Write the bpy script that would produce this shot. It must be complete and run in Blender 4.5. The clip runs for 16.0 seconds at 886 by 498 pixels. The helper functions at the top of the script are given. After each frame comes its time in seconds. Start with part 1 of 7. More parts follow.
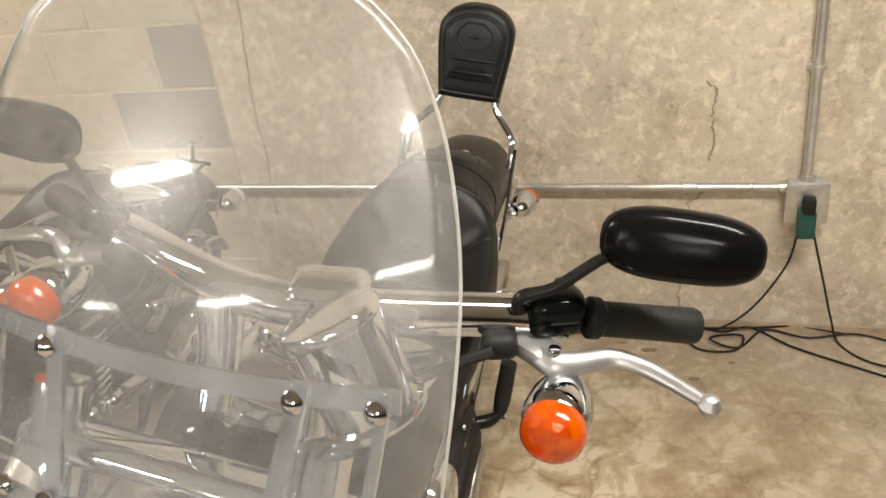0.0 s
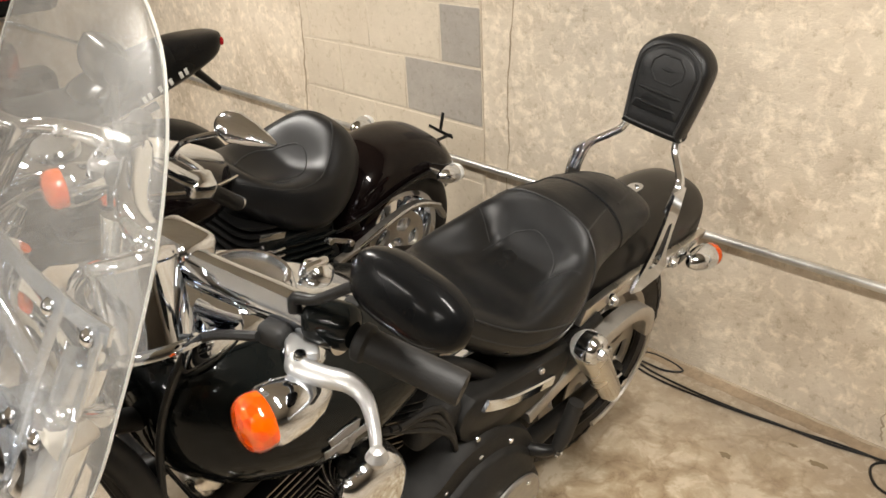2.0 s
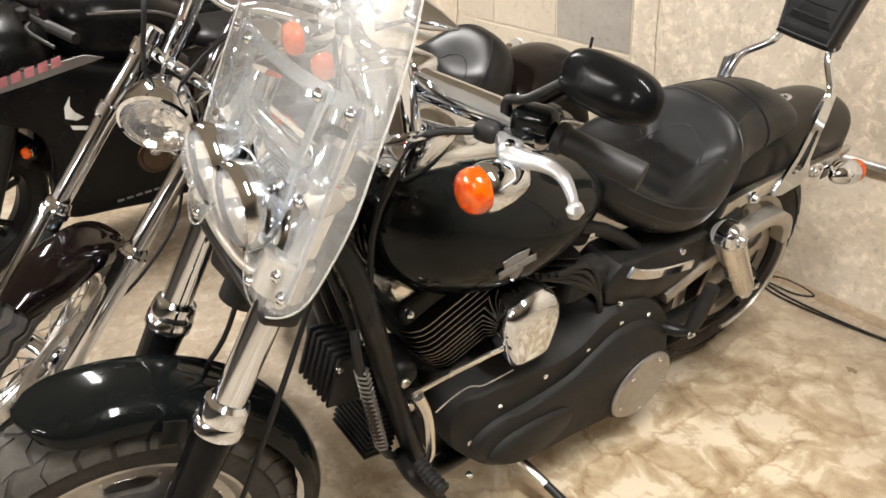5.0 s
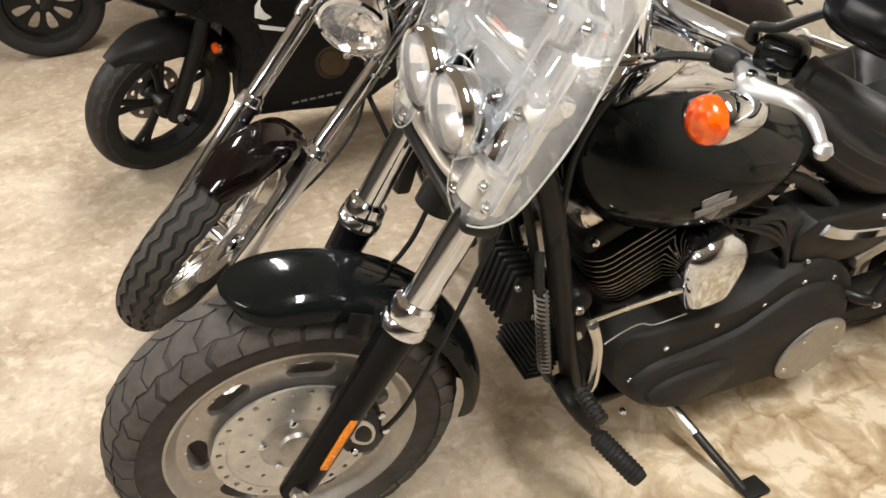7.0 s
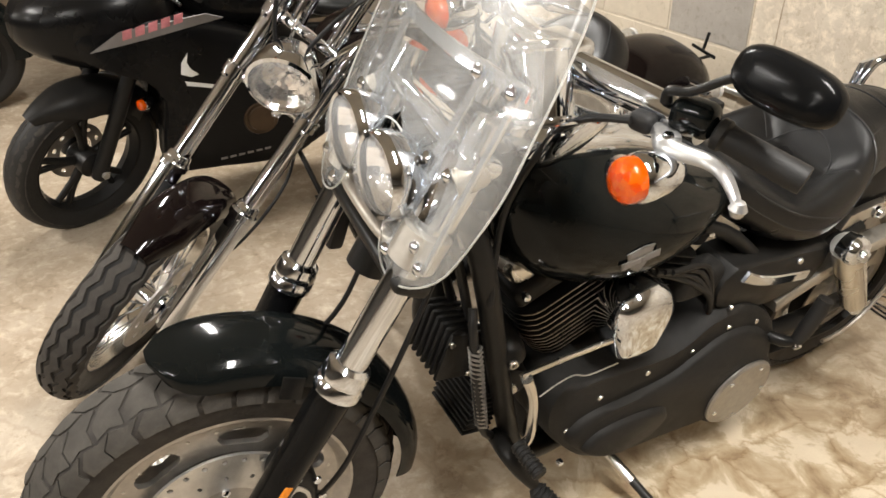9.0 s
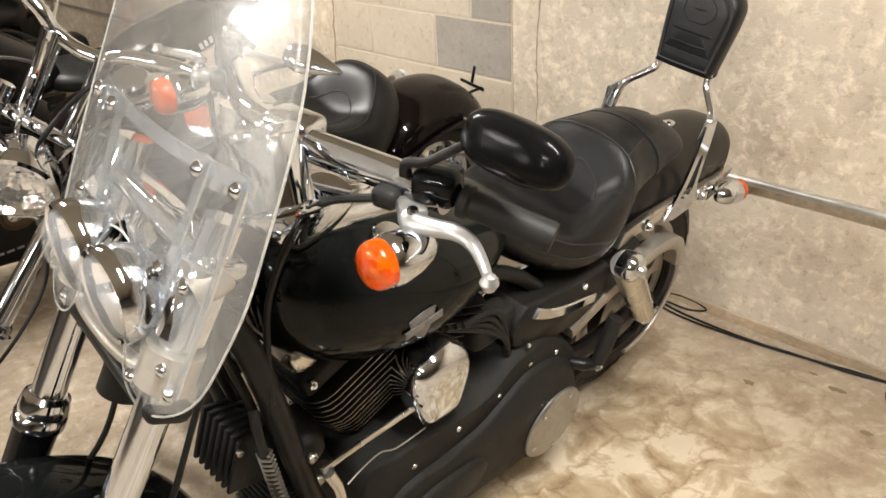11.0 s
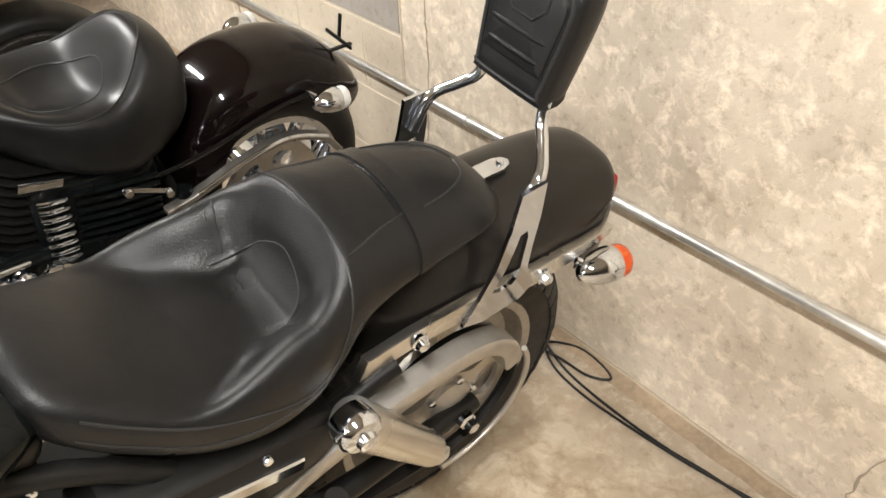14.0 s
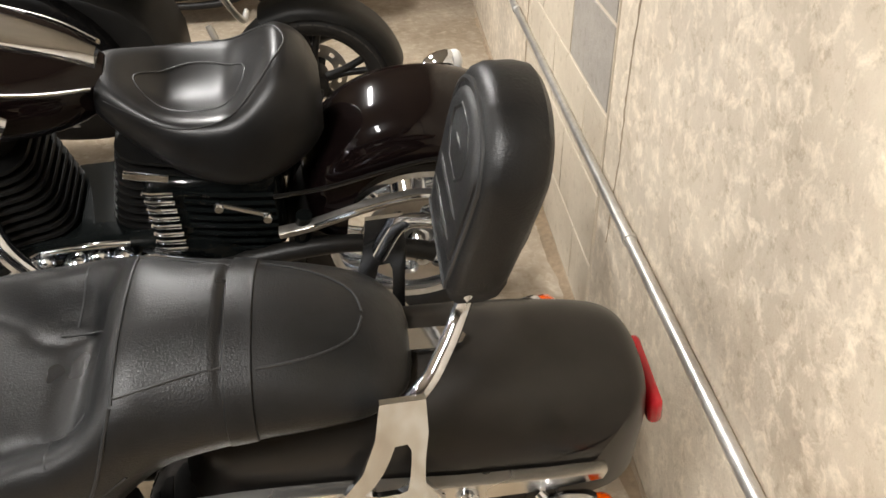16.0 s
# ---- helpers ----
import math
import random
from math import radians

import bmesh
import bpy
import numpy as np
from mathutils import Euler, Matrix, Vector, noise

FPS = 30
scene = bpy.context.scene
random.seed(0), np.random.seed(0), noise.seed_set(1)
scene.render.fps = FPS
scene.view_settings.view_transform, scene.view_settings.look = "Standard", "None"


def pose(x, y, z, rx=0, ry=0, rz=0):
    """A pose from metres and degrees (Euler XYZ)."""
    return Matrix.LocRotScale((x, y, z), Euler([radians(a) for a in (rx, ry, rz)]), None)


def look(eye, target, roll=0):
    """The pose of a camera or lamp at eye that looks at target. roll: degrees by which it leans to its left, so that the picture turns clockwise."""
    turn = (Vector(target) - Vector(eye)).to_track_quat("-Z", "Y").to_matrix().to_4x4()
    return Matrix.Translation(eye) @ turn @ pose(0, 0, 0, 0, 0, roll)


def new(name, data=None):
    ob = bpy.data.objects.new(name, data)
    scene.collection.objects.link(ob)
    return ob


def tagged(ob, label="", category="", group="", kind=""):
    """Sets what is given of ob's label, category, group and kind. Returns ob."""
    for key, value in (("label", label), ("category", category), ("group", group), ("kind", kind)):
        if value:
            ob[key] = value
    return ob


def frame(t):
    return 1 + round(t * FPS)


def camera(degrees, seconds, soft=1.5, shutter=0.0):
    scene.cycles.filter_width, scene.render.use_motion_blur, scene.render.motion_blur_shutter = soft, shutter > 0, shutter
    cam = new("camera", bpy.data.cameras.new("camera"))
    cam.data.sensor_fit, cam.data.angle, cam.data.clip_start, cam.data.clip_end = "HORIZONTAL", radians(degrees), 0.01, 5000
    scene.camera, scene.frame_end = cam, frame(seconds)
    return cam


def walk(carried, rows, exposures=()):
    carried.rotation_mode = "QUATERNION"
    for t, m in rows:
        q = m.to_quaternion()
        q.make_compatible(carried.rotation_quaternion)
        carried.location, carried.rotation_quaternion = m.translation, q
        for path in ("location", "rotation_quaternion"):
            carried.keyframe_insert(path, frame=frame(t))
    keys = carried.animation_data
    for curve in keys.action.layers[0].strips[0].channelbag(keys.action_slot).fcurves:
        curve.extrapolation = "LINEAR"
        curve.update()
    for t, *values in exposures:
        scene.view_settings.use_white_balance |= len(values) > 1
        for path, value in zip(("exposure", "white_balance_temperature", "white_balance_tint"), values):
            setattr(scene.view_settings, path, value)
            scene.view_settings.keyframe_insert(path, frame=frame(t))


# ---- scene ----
cam = camera(57.9, 16.0, soft=1.6)
PATH = [
    (0, (0.164, 0.1, 1.504), (-0.417, 1.768, 0.566), -8.0),
    (0.5, (0.379, 0.308, 1.504), (-0.426, 1.857, 0.529), -6.1),
    (1, (0.413, 0.38, 1.496), (-0.565, 1.815, 0.502), -5.4),
    (1.5, (0.528, 0.389, 1.485), (-0.659, 1.699, 0.551), -3.2),
    (2, (0.633, 0.355, 1.494), (-0.702, 1.56, 0.62), -3.1),
    (2.5, (0.64, 0.319, 1.496), (-0.72, 1.531, 0.671), -4.7),
    (3, (0.672, 0.288, 1.48), (-0.673, 1.524, 0.665), -4.1),
    (3.5, (0.738, 0.238, 1.458), (-0.618, 1.457, 0.635), -3.4),
    (4, (0.772, 0.181, 1.45), (-0.636, 1.337, 0.624), -2.7),
    (4.5, (0.77, 0.148, 1.428), (-0.693, 1.199, 0.558), -3.0),
    (5, (0.769, 0.12, 1.414), (-0.718, 1.077, 0.479), -3.5),
    (5.2, (0.765, 0.114, 1.41), (-0.73, 1.035, 0.453), -3.8),
    (7.3, (0.724, 0.017, 1.395), (-0.857, 0.632, 0.336), -1.9),
    (7.5, (0.725, 0.014, 1.393), (-0.863, 0.625, 0.342), -2.0),
    (8, (0.724, 0.016, 1.399), (-0.864, 0.667, 0.372), -1.8),
    (8.5, (0.726, 0.03, 1.413), (-0.847, 0.774, 0.428), -0.8),
    (9, (0.721, 0.034, 1.416), (-0.83, 0.843, 0.447), -0.6),
    (9.5, (0.719, 0.052, 1.428), (-0.786, 0.976, 0.489), -0.5),
    (10, (0.711, 0.077, 1.442), (-0.724, 1.136, 0.537), -0.5),
    (10.2, (0.713, 0.089, 1.441), (-0.694, 1.194, 0.546), -0.9),
    (12.3, (0.583, 0.408, 1.429), (-0.708, 1.601, 0.475), -5.3),
    (12.5, (0.569, 0.469, 1.415), (-0.738, 1.637, 0.453), -5.1),
    (13, (0.55, 0.752, 1.403), (-0.795, 1.822, 0.379), -4.1),
    (13.5, (0.54, 0.965, 1.397), (-0.809, 1.94, 0.288), -3.2),
    (14, (0.498, 1.163, 1.395), (-0.841, 2.112, 0.253), -2.6),
    (14.5, (0.48, 1.357, 1.399), (-0.929, 2.174, 0.238), -2.2),
    (15, (0.465, 1.556, 1.411), (-1.092, 2.089, 0.274), -2.9),
    (15.5, (0.372, 1.728, 1.379), (-1.231, 2.142, 0.256), 0.1),
    (16, (0.375, 1.84, 1.392), (-1.288, 1.95, 0.286), -0.6),
]
walk(cam, [(t, look(eye, target, roll)) for t, eye, target, roll in PATH], [
    (0.0, -0.38, 7000, 10), (0.5, -0.28, 7150, 10), (1.0, -0.06, 7000, 10), (2.0, 0.0, 6800, 10), (3.5, 0.08, 6750, 10), (5.0, 0.26, 6580, 10), (8.0, 0.10, 6600, 10),
    (10.0, 0.08, 6720, 10), (12.5, 0.06, 6650, 10), (13.2, 0.38, 6500, 10), (14.0, 0.36, 6500, 10), (14.5, 0.20, 6500, 10), (15.5, 0.28, 6500, 10), (16.0, 0.26, 6500, 10)])

# ---------------------------------------------------------------- light
world = bpy.data.worlds.new("garage_air")
world.use_nodes = True
world.node_tree.nodes["Background"].inputs[0].default_value = (1.0, 0.88, 0.72, 1)
world.node_tree.nodes["Background"].inputs[1].default_value = 0.01
scene.world = world

CEILING = 2.75
STRIPS = [(0.9, 0.75), (-2.6, 0.75), (0.9, -2.4), (-2.6, -2.4), (-6.1, -5.55), (-2.6, -5.55), (0.9, -5.55)]
STRIP_WATTS = 88.0


# ---------------------------------------------------------------- materials
def nodes_of(name):
    m = bpy.data.materials.new(name)
    m.use_nodes = True
    return m, m.node_tree.nodes, m.node_tree.links, m.node_tree.nodes["Principled BSDF"]


def ramp(nodes, stops):
    r = nodes.new("ShaderNodeValToRGB")
    e = r.color_ramp.elements
    while len(e) < len(stops):
        e.new(0.5)
    for k, (pos, col) in zip(e, stops):
        k.position, k.color = pos, (*col, 1)
    return r


def noise_tex(nodes, links, coord, scale, detail=4.0, rough=0.6):
    n = nodes.new("ShaderNodeTexNoise")
    n.inputs["Scale"].default_value, n.inputs["Detail"].default_value, n.inputs["Roughness"].default_value = scale, detail, rough
    links.new(coord, n.inputs["Vector"])
    return n


def mat(name, colour, rough=0.5, metal=0.0, spread=0.12, scale=30.0, bump=0.0, bump_scale=None, rough_spread=0.12, coat=0.0, dust=0.0, spec=0.5):
    """A surface with grain at two scales, uneven gloss, fine relief and, where asked, a film of dust on its upper faces."""
    m, nodes, links, b = nodes_of(name)
    coord = nodes.new("ShaderNodeTexCoord").outputs["Object"]
    fine, broad = noise_tex(nodes, links, coord, scale), noise_tex(nodes, links, coord, scale / 9, 3)
    mix = nodes.new("ShaderNodeMath")
    mix.operation = "ADD"
    links.new(fine.outputs["Fac"], mix.inputs[0])
    links.new(broad.outputs["Fac"], mix.inputs[1])
    half = nodes.new("ShaderNodeMath")
    half.operation, half.inputs[1].default_value = "MULTIPLY", 0.5
    links.new(mix.outputs[0], half.inputs[0])
    lo, hi = [max(0, c * (1 - spread)) for c in colour], [min(1, c * (1 + spread)) for c in colour]
    r = ramp(nodes, [(0.32, lo), (0.68, hi)])
    links.new(half.outputs[0], r.inputs[0])
    base = r.outputs[0]
    if dust:
        geo = nodes.new("ShaderNodeNewGeometry")
        sep = nodes.new("ShaderNodeSeparateXYZ")
        links.new(geo.outputs["Normal"], sep.inputs[0])
        up = nodes.new("ShaderNodeMapRange")
        up.inputs["From Min"].default_value, up.inputs["From Max"].default_value, up.inputs["To Max"].default_value = 0.2, 1.0, dust
        links.new(sep.outputs["Z"], up.inputs["Value"])
        by = nodes.new("ShaderNodeMath")
        by.operation = "MULTIPLY"
        links.new(up.outputs[0], by.inputs[0])
        links.new(half.outputs[0], by.inputs[1])
        mx = nodes.new("ShaderNodeMix")
        mx.data_type = "RGBA"
        mx.inputs["B"].default_value = (0.32, 0.28, 0.22, 1)
        links.new(by.outputs[0], mx.inputs["Factor"])
        links.new(base, mx.inputs["A"])
        base = mx.outputs["Result"]
    links.new(base, b.inputs["Base Color"])
    rr = nodes.new("ShaderNodeMapRange")
    rr.inputs["From Min"].default_value, rr.inputs["From Max"].default_value = 0.3, 0.7
    rr.inputs["To Min"].default_value, rr.inputs["To Max"].default_value = max(0.02, rough - rough_spread), min(1, rough + rough_spread)
    links.new(broad.outputs["Fac"], rr.inputs["Value"])
    links.new(rr.outputs[0], b.inputs["Roughness"])
    b.inputs["Metallic"].default_value = metal
    b.inputs["Coat Weight"].default_value = coat
    b.inputs["Specular IOR Level"].default_value = spec
    b.inputs["Coat Roughness"].default_value = 0.04
    if bump:
        bn = noise_tex(nodes, links, coord, bump_scale or scale * 4, 3)
        bp = nodes.new("ShaderNodeBump")
        bp.inputs["Strength"].default_value, bp.inputs["Distance"].default_value = bump, 0.002
        links.new(bn.outputs["Fac"], bp.inputs["Height"])
        links.new(bp.outputs[0], b.inputs["Normal"])
    return m


def concrete(name, stops, stain, scale, marks, bump=0.5, rough=0.85, veins=0.0, worn=None, fleck=8.0, fleck_edge=(0.50, 0.72), pore=9.0):
    """Cast concrete: broad clouds, blotches, pores, and light scuffs."""
    m, nodes, links, b = nodes_of(name)
    coord = nodes.new("ShaderNodeTexCoord").outputs["Object"]
    cloud = noise_tex(nodes, links, coord, scale, 8, 0.68)
    cloud.inputs["Distortion"].default_value = 0.35
    r = ramp(nodes, stops)
    links.new(cloud.outputs["Fac"], r.inputs[0])
    patch = noise_tex(nodes, links, coord, scale * 0.33, 4, 0.55)
    pr = ramp(nodes, [(0.42, (0, 0, 0)), (0.66, (1, 1, 1))])
    links.new(patch.outputs["Fac"], pr.inputs[0])
    mx = nodes.new("ShaderNodeMix")
    mx.data_type = "RGBA"
    mx.inputs["B"].default_value = (*stain, 1)
    sc = nodes.new("ShaderNodeMath")
    sc.operation, sc.inputs[1].default_value = "MULTIPLY", 0.55
    links.new(pr.outputs[0], sc.inputs[0])
    links.new(sc.outputs[0], mx.inputs["Factor"])
    links.new(r.outputs[0], mx.inputs["A"])
    blotch = noise_tex(nodes, links, coord, scale * fleck, 7, 0.70)
    blotch.inputs["Distortion"].default_value = 0.4
    br = ramp(nodes, [(fleck_edge[0], (0, 0, 0)), (fleck_edge[1], (1, 1, 1))])
    links.new(blotch.outputs["Fac"], br.inputs[0])
    sc2 = nodes.new("ShaderNodeMath")
    sc2.operation, sc2.inputs[1].default_value = "MULTIPLY", marks
    links.new(br.outputs[0], sc2.inputs[0])
    mx2 = nodes.new("ShaderNodeMix")
    mx2.data_type = "RGBA"
    mx2.inputs["B"].default_value = (*[min(1, c * 1.45) for c in stops[-1][1]], 1)
    links.new(sc2.outputs[0], mx2.inputs["Factor"])
    links.new(mx.outputs["Result"], mx2.inputs["A"])
    last = mx2.outputs["Result"]
    dark = noise_tex(nodes, links, coord, scale * pore, 5, 0.75)
    dr = ramp(nodes, [(0.30, (0.62, 0.58, 0.52)), (0.46, (1, 1, 1))])
    links.new(dark.outputs["Fac"], dr.inputs[0])
    mul = nodes.new("ShaderNodeMix")
    mul.data_type, mul.blend_type = "RGBA", "MULTIPLY"
    mul.inputs["Factor"].default_value = 0.7
    links.new(last, mul.inputs["A"])
    links.new(dr.outputs[0], mul.inputs["B"])
    last = mul.outputs["Result"]
    if worn:
        # a worn, flaking stretch of the floor, brown with cream flakes
        cx, cy, reach = worn
        off = nodes.new("ShaderNodeVectorMath")
        off.operation, off.inputs[1].default_value = "DISTANCE", (cx, cy, 0)
        links.new(coord, off.inputs[0])
        wob = noise_tex(nodes, links, coord, 1.6, 4)
        far = nodes.new("ShaderNodeMath")
        far.operation, far.inputs[1].default_value = "MULTIPLY_ADD", reach * 1.2
        links.new(wob.outputs["Fac"], far.inputs[0])
        links.new(off.outputs["Value"], far.inputs[2])
        near = nodes.new("ShaderNodeMapRange")
        near.inputs["From Min"].default_value, near.inputs["From Max"].default_value = reach * 0.9, reach * 1.9
        near.inputs["To Min"].default_value, near.inputs["To Max"].default_value = 0.85, 0.0
        links.new(far.outputs[0], near.inputs["Value"])
        flake = noise_tex(nodes, links, coord, 8.0, 9, 0.62)
        flake.inputs["Distortion"].default_value = 0.5
        fr = ramp(nodes, [(0.34, (0.25, 0.165, 0.088)), (0.45, (0.42, 0.315, 0.19)), (0.52, (0.52, 0.42, 0.28)), (0.57, (0.70, 0.60, 0.45))])
        links.new(flake.outputs["Fac"], fr.inputs[0])
        seam = nodes.new("ShaderNodeTexVoronoi")
        seam.feature, seam.inputs["Scale"].default_value = "DISTANCE_TO_EDGE", 4.2
        bent = nodes.new("ShaderNodeVectorMath")
        bent.operation, bent.inputs[1].default_value = "MULTIPLY_ADD", (0.16, 0.16, 0.16)
        links.new(flake.outputs["Color"], bent.inputs[0])
        links.new(coord, bent.inputs[2])
        links.new(bent.outputs[0], seam.inputs["Vector"])
        edge = ramp(nodes, [(0.0, (0.42, 0.32, 0.22)), (0.008, (0.70, 0.61, 0.50)), (0.05, (1, 1, 1))])
        links.new(seam.outputs["Distance"], edge.inputs[0])
        cut = nodes.new("ShaderNodeMix")
        cut.data_type, cut.blend_type = "RGBA", "MULTIPLY"
        cut.inputs["Factor"].default_value = 0.75
        links.new(fr.outputs[0], cut.inputs["A"])
        links.new(edge.outputs[0], cut.inputs["B"])
        mw = nodes.new("ShaderNodeMix")
        mw.data_type = "RGBA"
        links.new(near.outputs[0], mw.inputs["Factor"])
        links.new(last, mw.inputs["A"])
        links.new(cut.outputs["Result"], mw.inputs["B"])
        last = mw.outputs["Result"]
    if veins:
        warp = noise_tex(nodes, links, coord, 2.3, 5, 0.6)
        add = nodes.new("ShaderNodeVectorMath")
        add.operation = "MULTIPLY_ADD"
        add.inputs[1].default_value = (0.5, 0.5, 0.5)
        links.new(warp.outputs["Color"], add.inputs[0])
        links.new(coord, add.inputs[2])
        v = nodes.new("ShaderNodeTexVoronoi")
        v.feature = "DISTANCE_TO_EDGE"
        v.inputs["Scale"].default_value = 2.1
        links.new(add.outputs[0], v.inputs["Vector"])
        vr = ramp(nodes, [(0.0, (0.55, 0.48, 0.38)), (0.022, (1, 1, 1))])
        links.new(v.outputs["Distance"], vr.inputs[0])
        m2 = nodes.new("ShaderNodeMix")
        m2.data_type, m2.blend_type = "RGBA", "MULTIPLY"
        m2.inputs["Factor"].default_value = veins
        links.new(last, m2.inputs["A"])
        links.new(vr.outputs[0], m2.inputs["B"])
        last = m2.outputs["Result"]
    links.new(last, b.inputs["Base Color"])
    rr = nodes.new("ShaderNodeMapRange")
    rr.inputs["To Min"].default_value, rr.inputs["To Max"].default_value = rough - 0.18, min(1, rough + 0.15)
    links.new(patch.outputs["Fac"], rr.inputs["Value"])
    links.new(rr.outputs[0], b.inputs["Roughness"])
    b.inputs["Specular IOR Level"].default_value = 0.3
    bp = nodes.new("ShaderNodeBump")
    bp.inputs["Strength"].default_value, bp.inputs["Distance"].default_value = bump, 0.004
    links.new(dark.outputs["Fac"], bp.inputs["Height"])
    links.new(bp.outputs[0], b.inputs["Normal"])
    return m


def glow(name, colour, strength):
    m, nodes, links, b = nodes_of(name)
    b.inputs["Base Color"].default_value = (*colour, 1)
    b.inputs["Emission Color"].default_value = (*colour, 1)
    b.inputs["Emission Strength"].default_value = strength
    return m


def clear(name, colour, rough=0.03, ior=1.45, weight=1.0, alpha=1.0, haze=0.0, prisms=0.0, deep=None):
    m, nodes, links, b = nodes_of(name)
    coord = nodes.new("ShaderNodeTexCoord").outputs["Object"]
    n = noise_tex(nodes, links, coord, 14.0, 5)
    rr = nodes.new("ShaderNodeMapRange")
    rr.inputs["To Min"].default_value, rr.inputs["To Max"].default_value = rough, rough + haze
    links.new(n.outputs["Fac"], rr.inputs["Value"])
    links.new(rr.outputs[0], b.inputs["Roughness"])
    b.inputs["Base Color"].default_value = (*colour, 1)
    b.inputs["IOR"].default_value = ior
    b.inputs["Transmission Weight"].default_value = weight
    b.inputs["Alpha"].default_value = alpha
    if prisms:
        cells = nodes.new("ShaderNodeTexVoronoi")
        cells.inputs["Scale"].default_value = prisms
        links.new(coord, cells.inputs["Vector"])
        bp = nodes.new("ShaderNodeBump")
        bp.inputs["Strength"].default_value, bp.inputs["Distance"].default_value = 0.3, 0.003
        links.new(cells.outputs["Distance"], bp.inputs["Height"])
        links.new(bp.outputs[0], b.inputs["Normal"])
        b.inputs["Coat Weight"].default_value, b.inputs["Coat Roughness"].default_value = 0.6, 0.03
        grey = nodes.new("ShaderNodeRGBToBW")
        links.new(cells.outputs["Color"], grey.inputs[0])
        tone = ramp(nodes, [(0.25, colour), (0.8, deep or colour)])
        links.new(grey.outputs[0], tone.inputs[0])
        links.new(tone.outputs[0], b.inputs["Base Color"])
    return m


def hazy_sheet(name, least, most):
    """A thin clear plastic sheet: see-through, glossy by its angle, veiled by fine scratches and dust."""
    m, nodes, links, b = nodes_of(name)
    out = nodes["Material Output"]
    nodes.remove(b)
    coord = nodes.new("ShaderNodeTexCoord").outputs["Object"]
    see = nodes.new("ShaderNodeBsdfTransparent")
    see.inputs["Color"].default_value = (0.97, 0.97, 0.96, 1)
    sharp, soft, veil = nodes.new("ShaderNodeBsdfGlossy"), nodes.new("ShaderNodeBsdfGlossy"), nodes.new("ShaderNodeBsdfDiffuse")
    sharp.inputs["Roughness"].default_value, soft.inputs["Roughness"].default_value = 0.03, 0.24
    veil.inputs["Color"].default_value = (0.86, 0.86, 0.84, 1)
    through_veil = nodes.new("ShaderNodeBsdfTranslucent")
    through_veil.inputs["Color"].default_value = (0.86, 0.86, 0.84, 1)

    def blend(fac, a, c):
        mx = nodes.new("ShaderNodeMixShader")
        if isinstance(fac, float):
            mx.inputs[0].default_value = fac
        else:
            links.new(fac, mx.inputs[0])
        links.new(a, mx.inputs[1])
        links.new(c, mx.inputs[2])
        return mx.outputs[0]
    gloss = blend(0.72, sharp.outputs[0], soft.outputs[0])
    dust = blend(0.5, veil.outputs[0], through_veil.outputs[0])
    broad, streak = noise_tex(nodes, links, coord, 5.0, 4), noise_tex(nodes, links, coord, 60.0, 5, 0.7)
    both = nodes.new("ShaderNodeMath")
    both.operation = "MULTIPLY"
    links.new(broad.outputs["Fac"], both.inputs[0])
    links.new(streak.outputs["Fac"], both.inputs[1])
    amount = nodes.new("ShaderNodeMapRange")
    amount.inputs["From Min"].default_value, amount.inputs["From Max"].default_value = 0.12, 0.40
    amount.inputs["To Min"].default_value, amount.inputs["To Max"].default_value = least, most
    links.new(both.outputs[0], amount.inputs["Value"])
    angle = nodes.new("ShaderNodeLayerWeight")
    angle.inputs["Blend"].default_value = 0.5
    steep = nodes.new("ShaderNodeMath")
    steep.operation, steep.inputs[1].default_value = "POWER", 5.0
    links.new(angle.outputs["Facing"], steep.inputs[0])
    fres = nodes.new("ShaderNodeMath")
    fres.operation, fres.inputs[1].default_value, fres.inputs[2].default_value = "MULTIPLY_ADD", 0.8, 0.05
    links.new(steep.outputs[0], fres.inputs[0])
    links.new(blend(fres.outputs[0], blend(amount.outputs[0], see.outputs[0], dust), gloss), out.inputs["Surface"])
    return m


WALL = concrete("wall_concrete", [(0.32, (0.385, 0.315, 0.23)), (0.48, (0.545, 0.465, 0.36)), (0.66, (0.66, 0.58, 0.465))], (0.40, 0.36, 0.30), 2.6, 0.50, 0.8, fleck=9.0, fleck_edge=(0.49, 0.68), pore=15.0)
BLOCK = concrete("block_pale", [(0.3, (0.50, 0.435, 0.34)), (0.7, (0.58, 0.51, 0.405))], (0.45, 0.38, 0.29), 3.0, 0.15, 0.7)
BLOCK_GREY = concrete("block_grey", [(0.3, (0.28, 0.255, 0.225)), (0.7, (0.36, 0.33, 0.29))], (0.30, 0.27, 0.23), 4.0, 0.15, 0.8)
MORTAR = mat("mortar", (0.53, 0.46, 0.365), 0.9, bump=0.5, scale=60)
FLOOR = concrete("floor_concrete", [(0.30, (0.235, 0.182, 0.125)), (0.47, (0.345, 0.283, 0.21)), (0.66, (0.47, 0.405, 0.322))], (0.26, 0.195, 0.13), 2.0, 0.42, 0.4, 0.55, veins=0.30, worn=(-0.15, 1.35, 0.75), fleck=10.0, fleck_edge=(0.50, 0.68), pore=17.0)
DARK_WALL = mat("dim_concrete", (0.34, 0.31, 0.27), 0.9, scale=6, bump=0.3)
CEIL = mat("ceiling_concrete", (0.45, 0.41, 0.35), 0.9, scale=8, bump=0.3)
CRACK = mat("crack_dirt", (0.34, 0.275, 0.20), 0.95, scale=60)
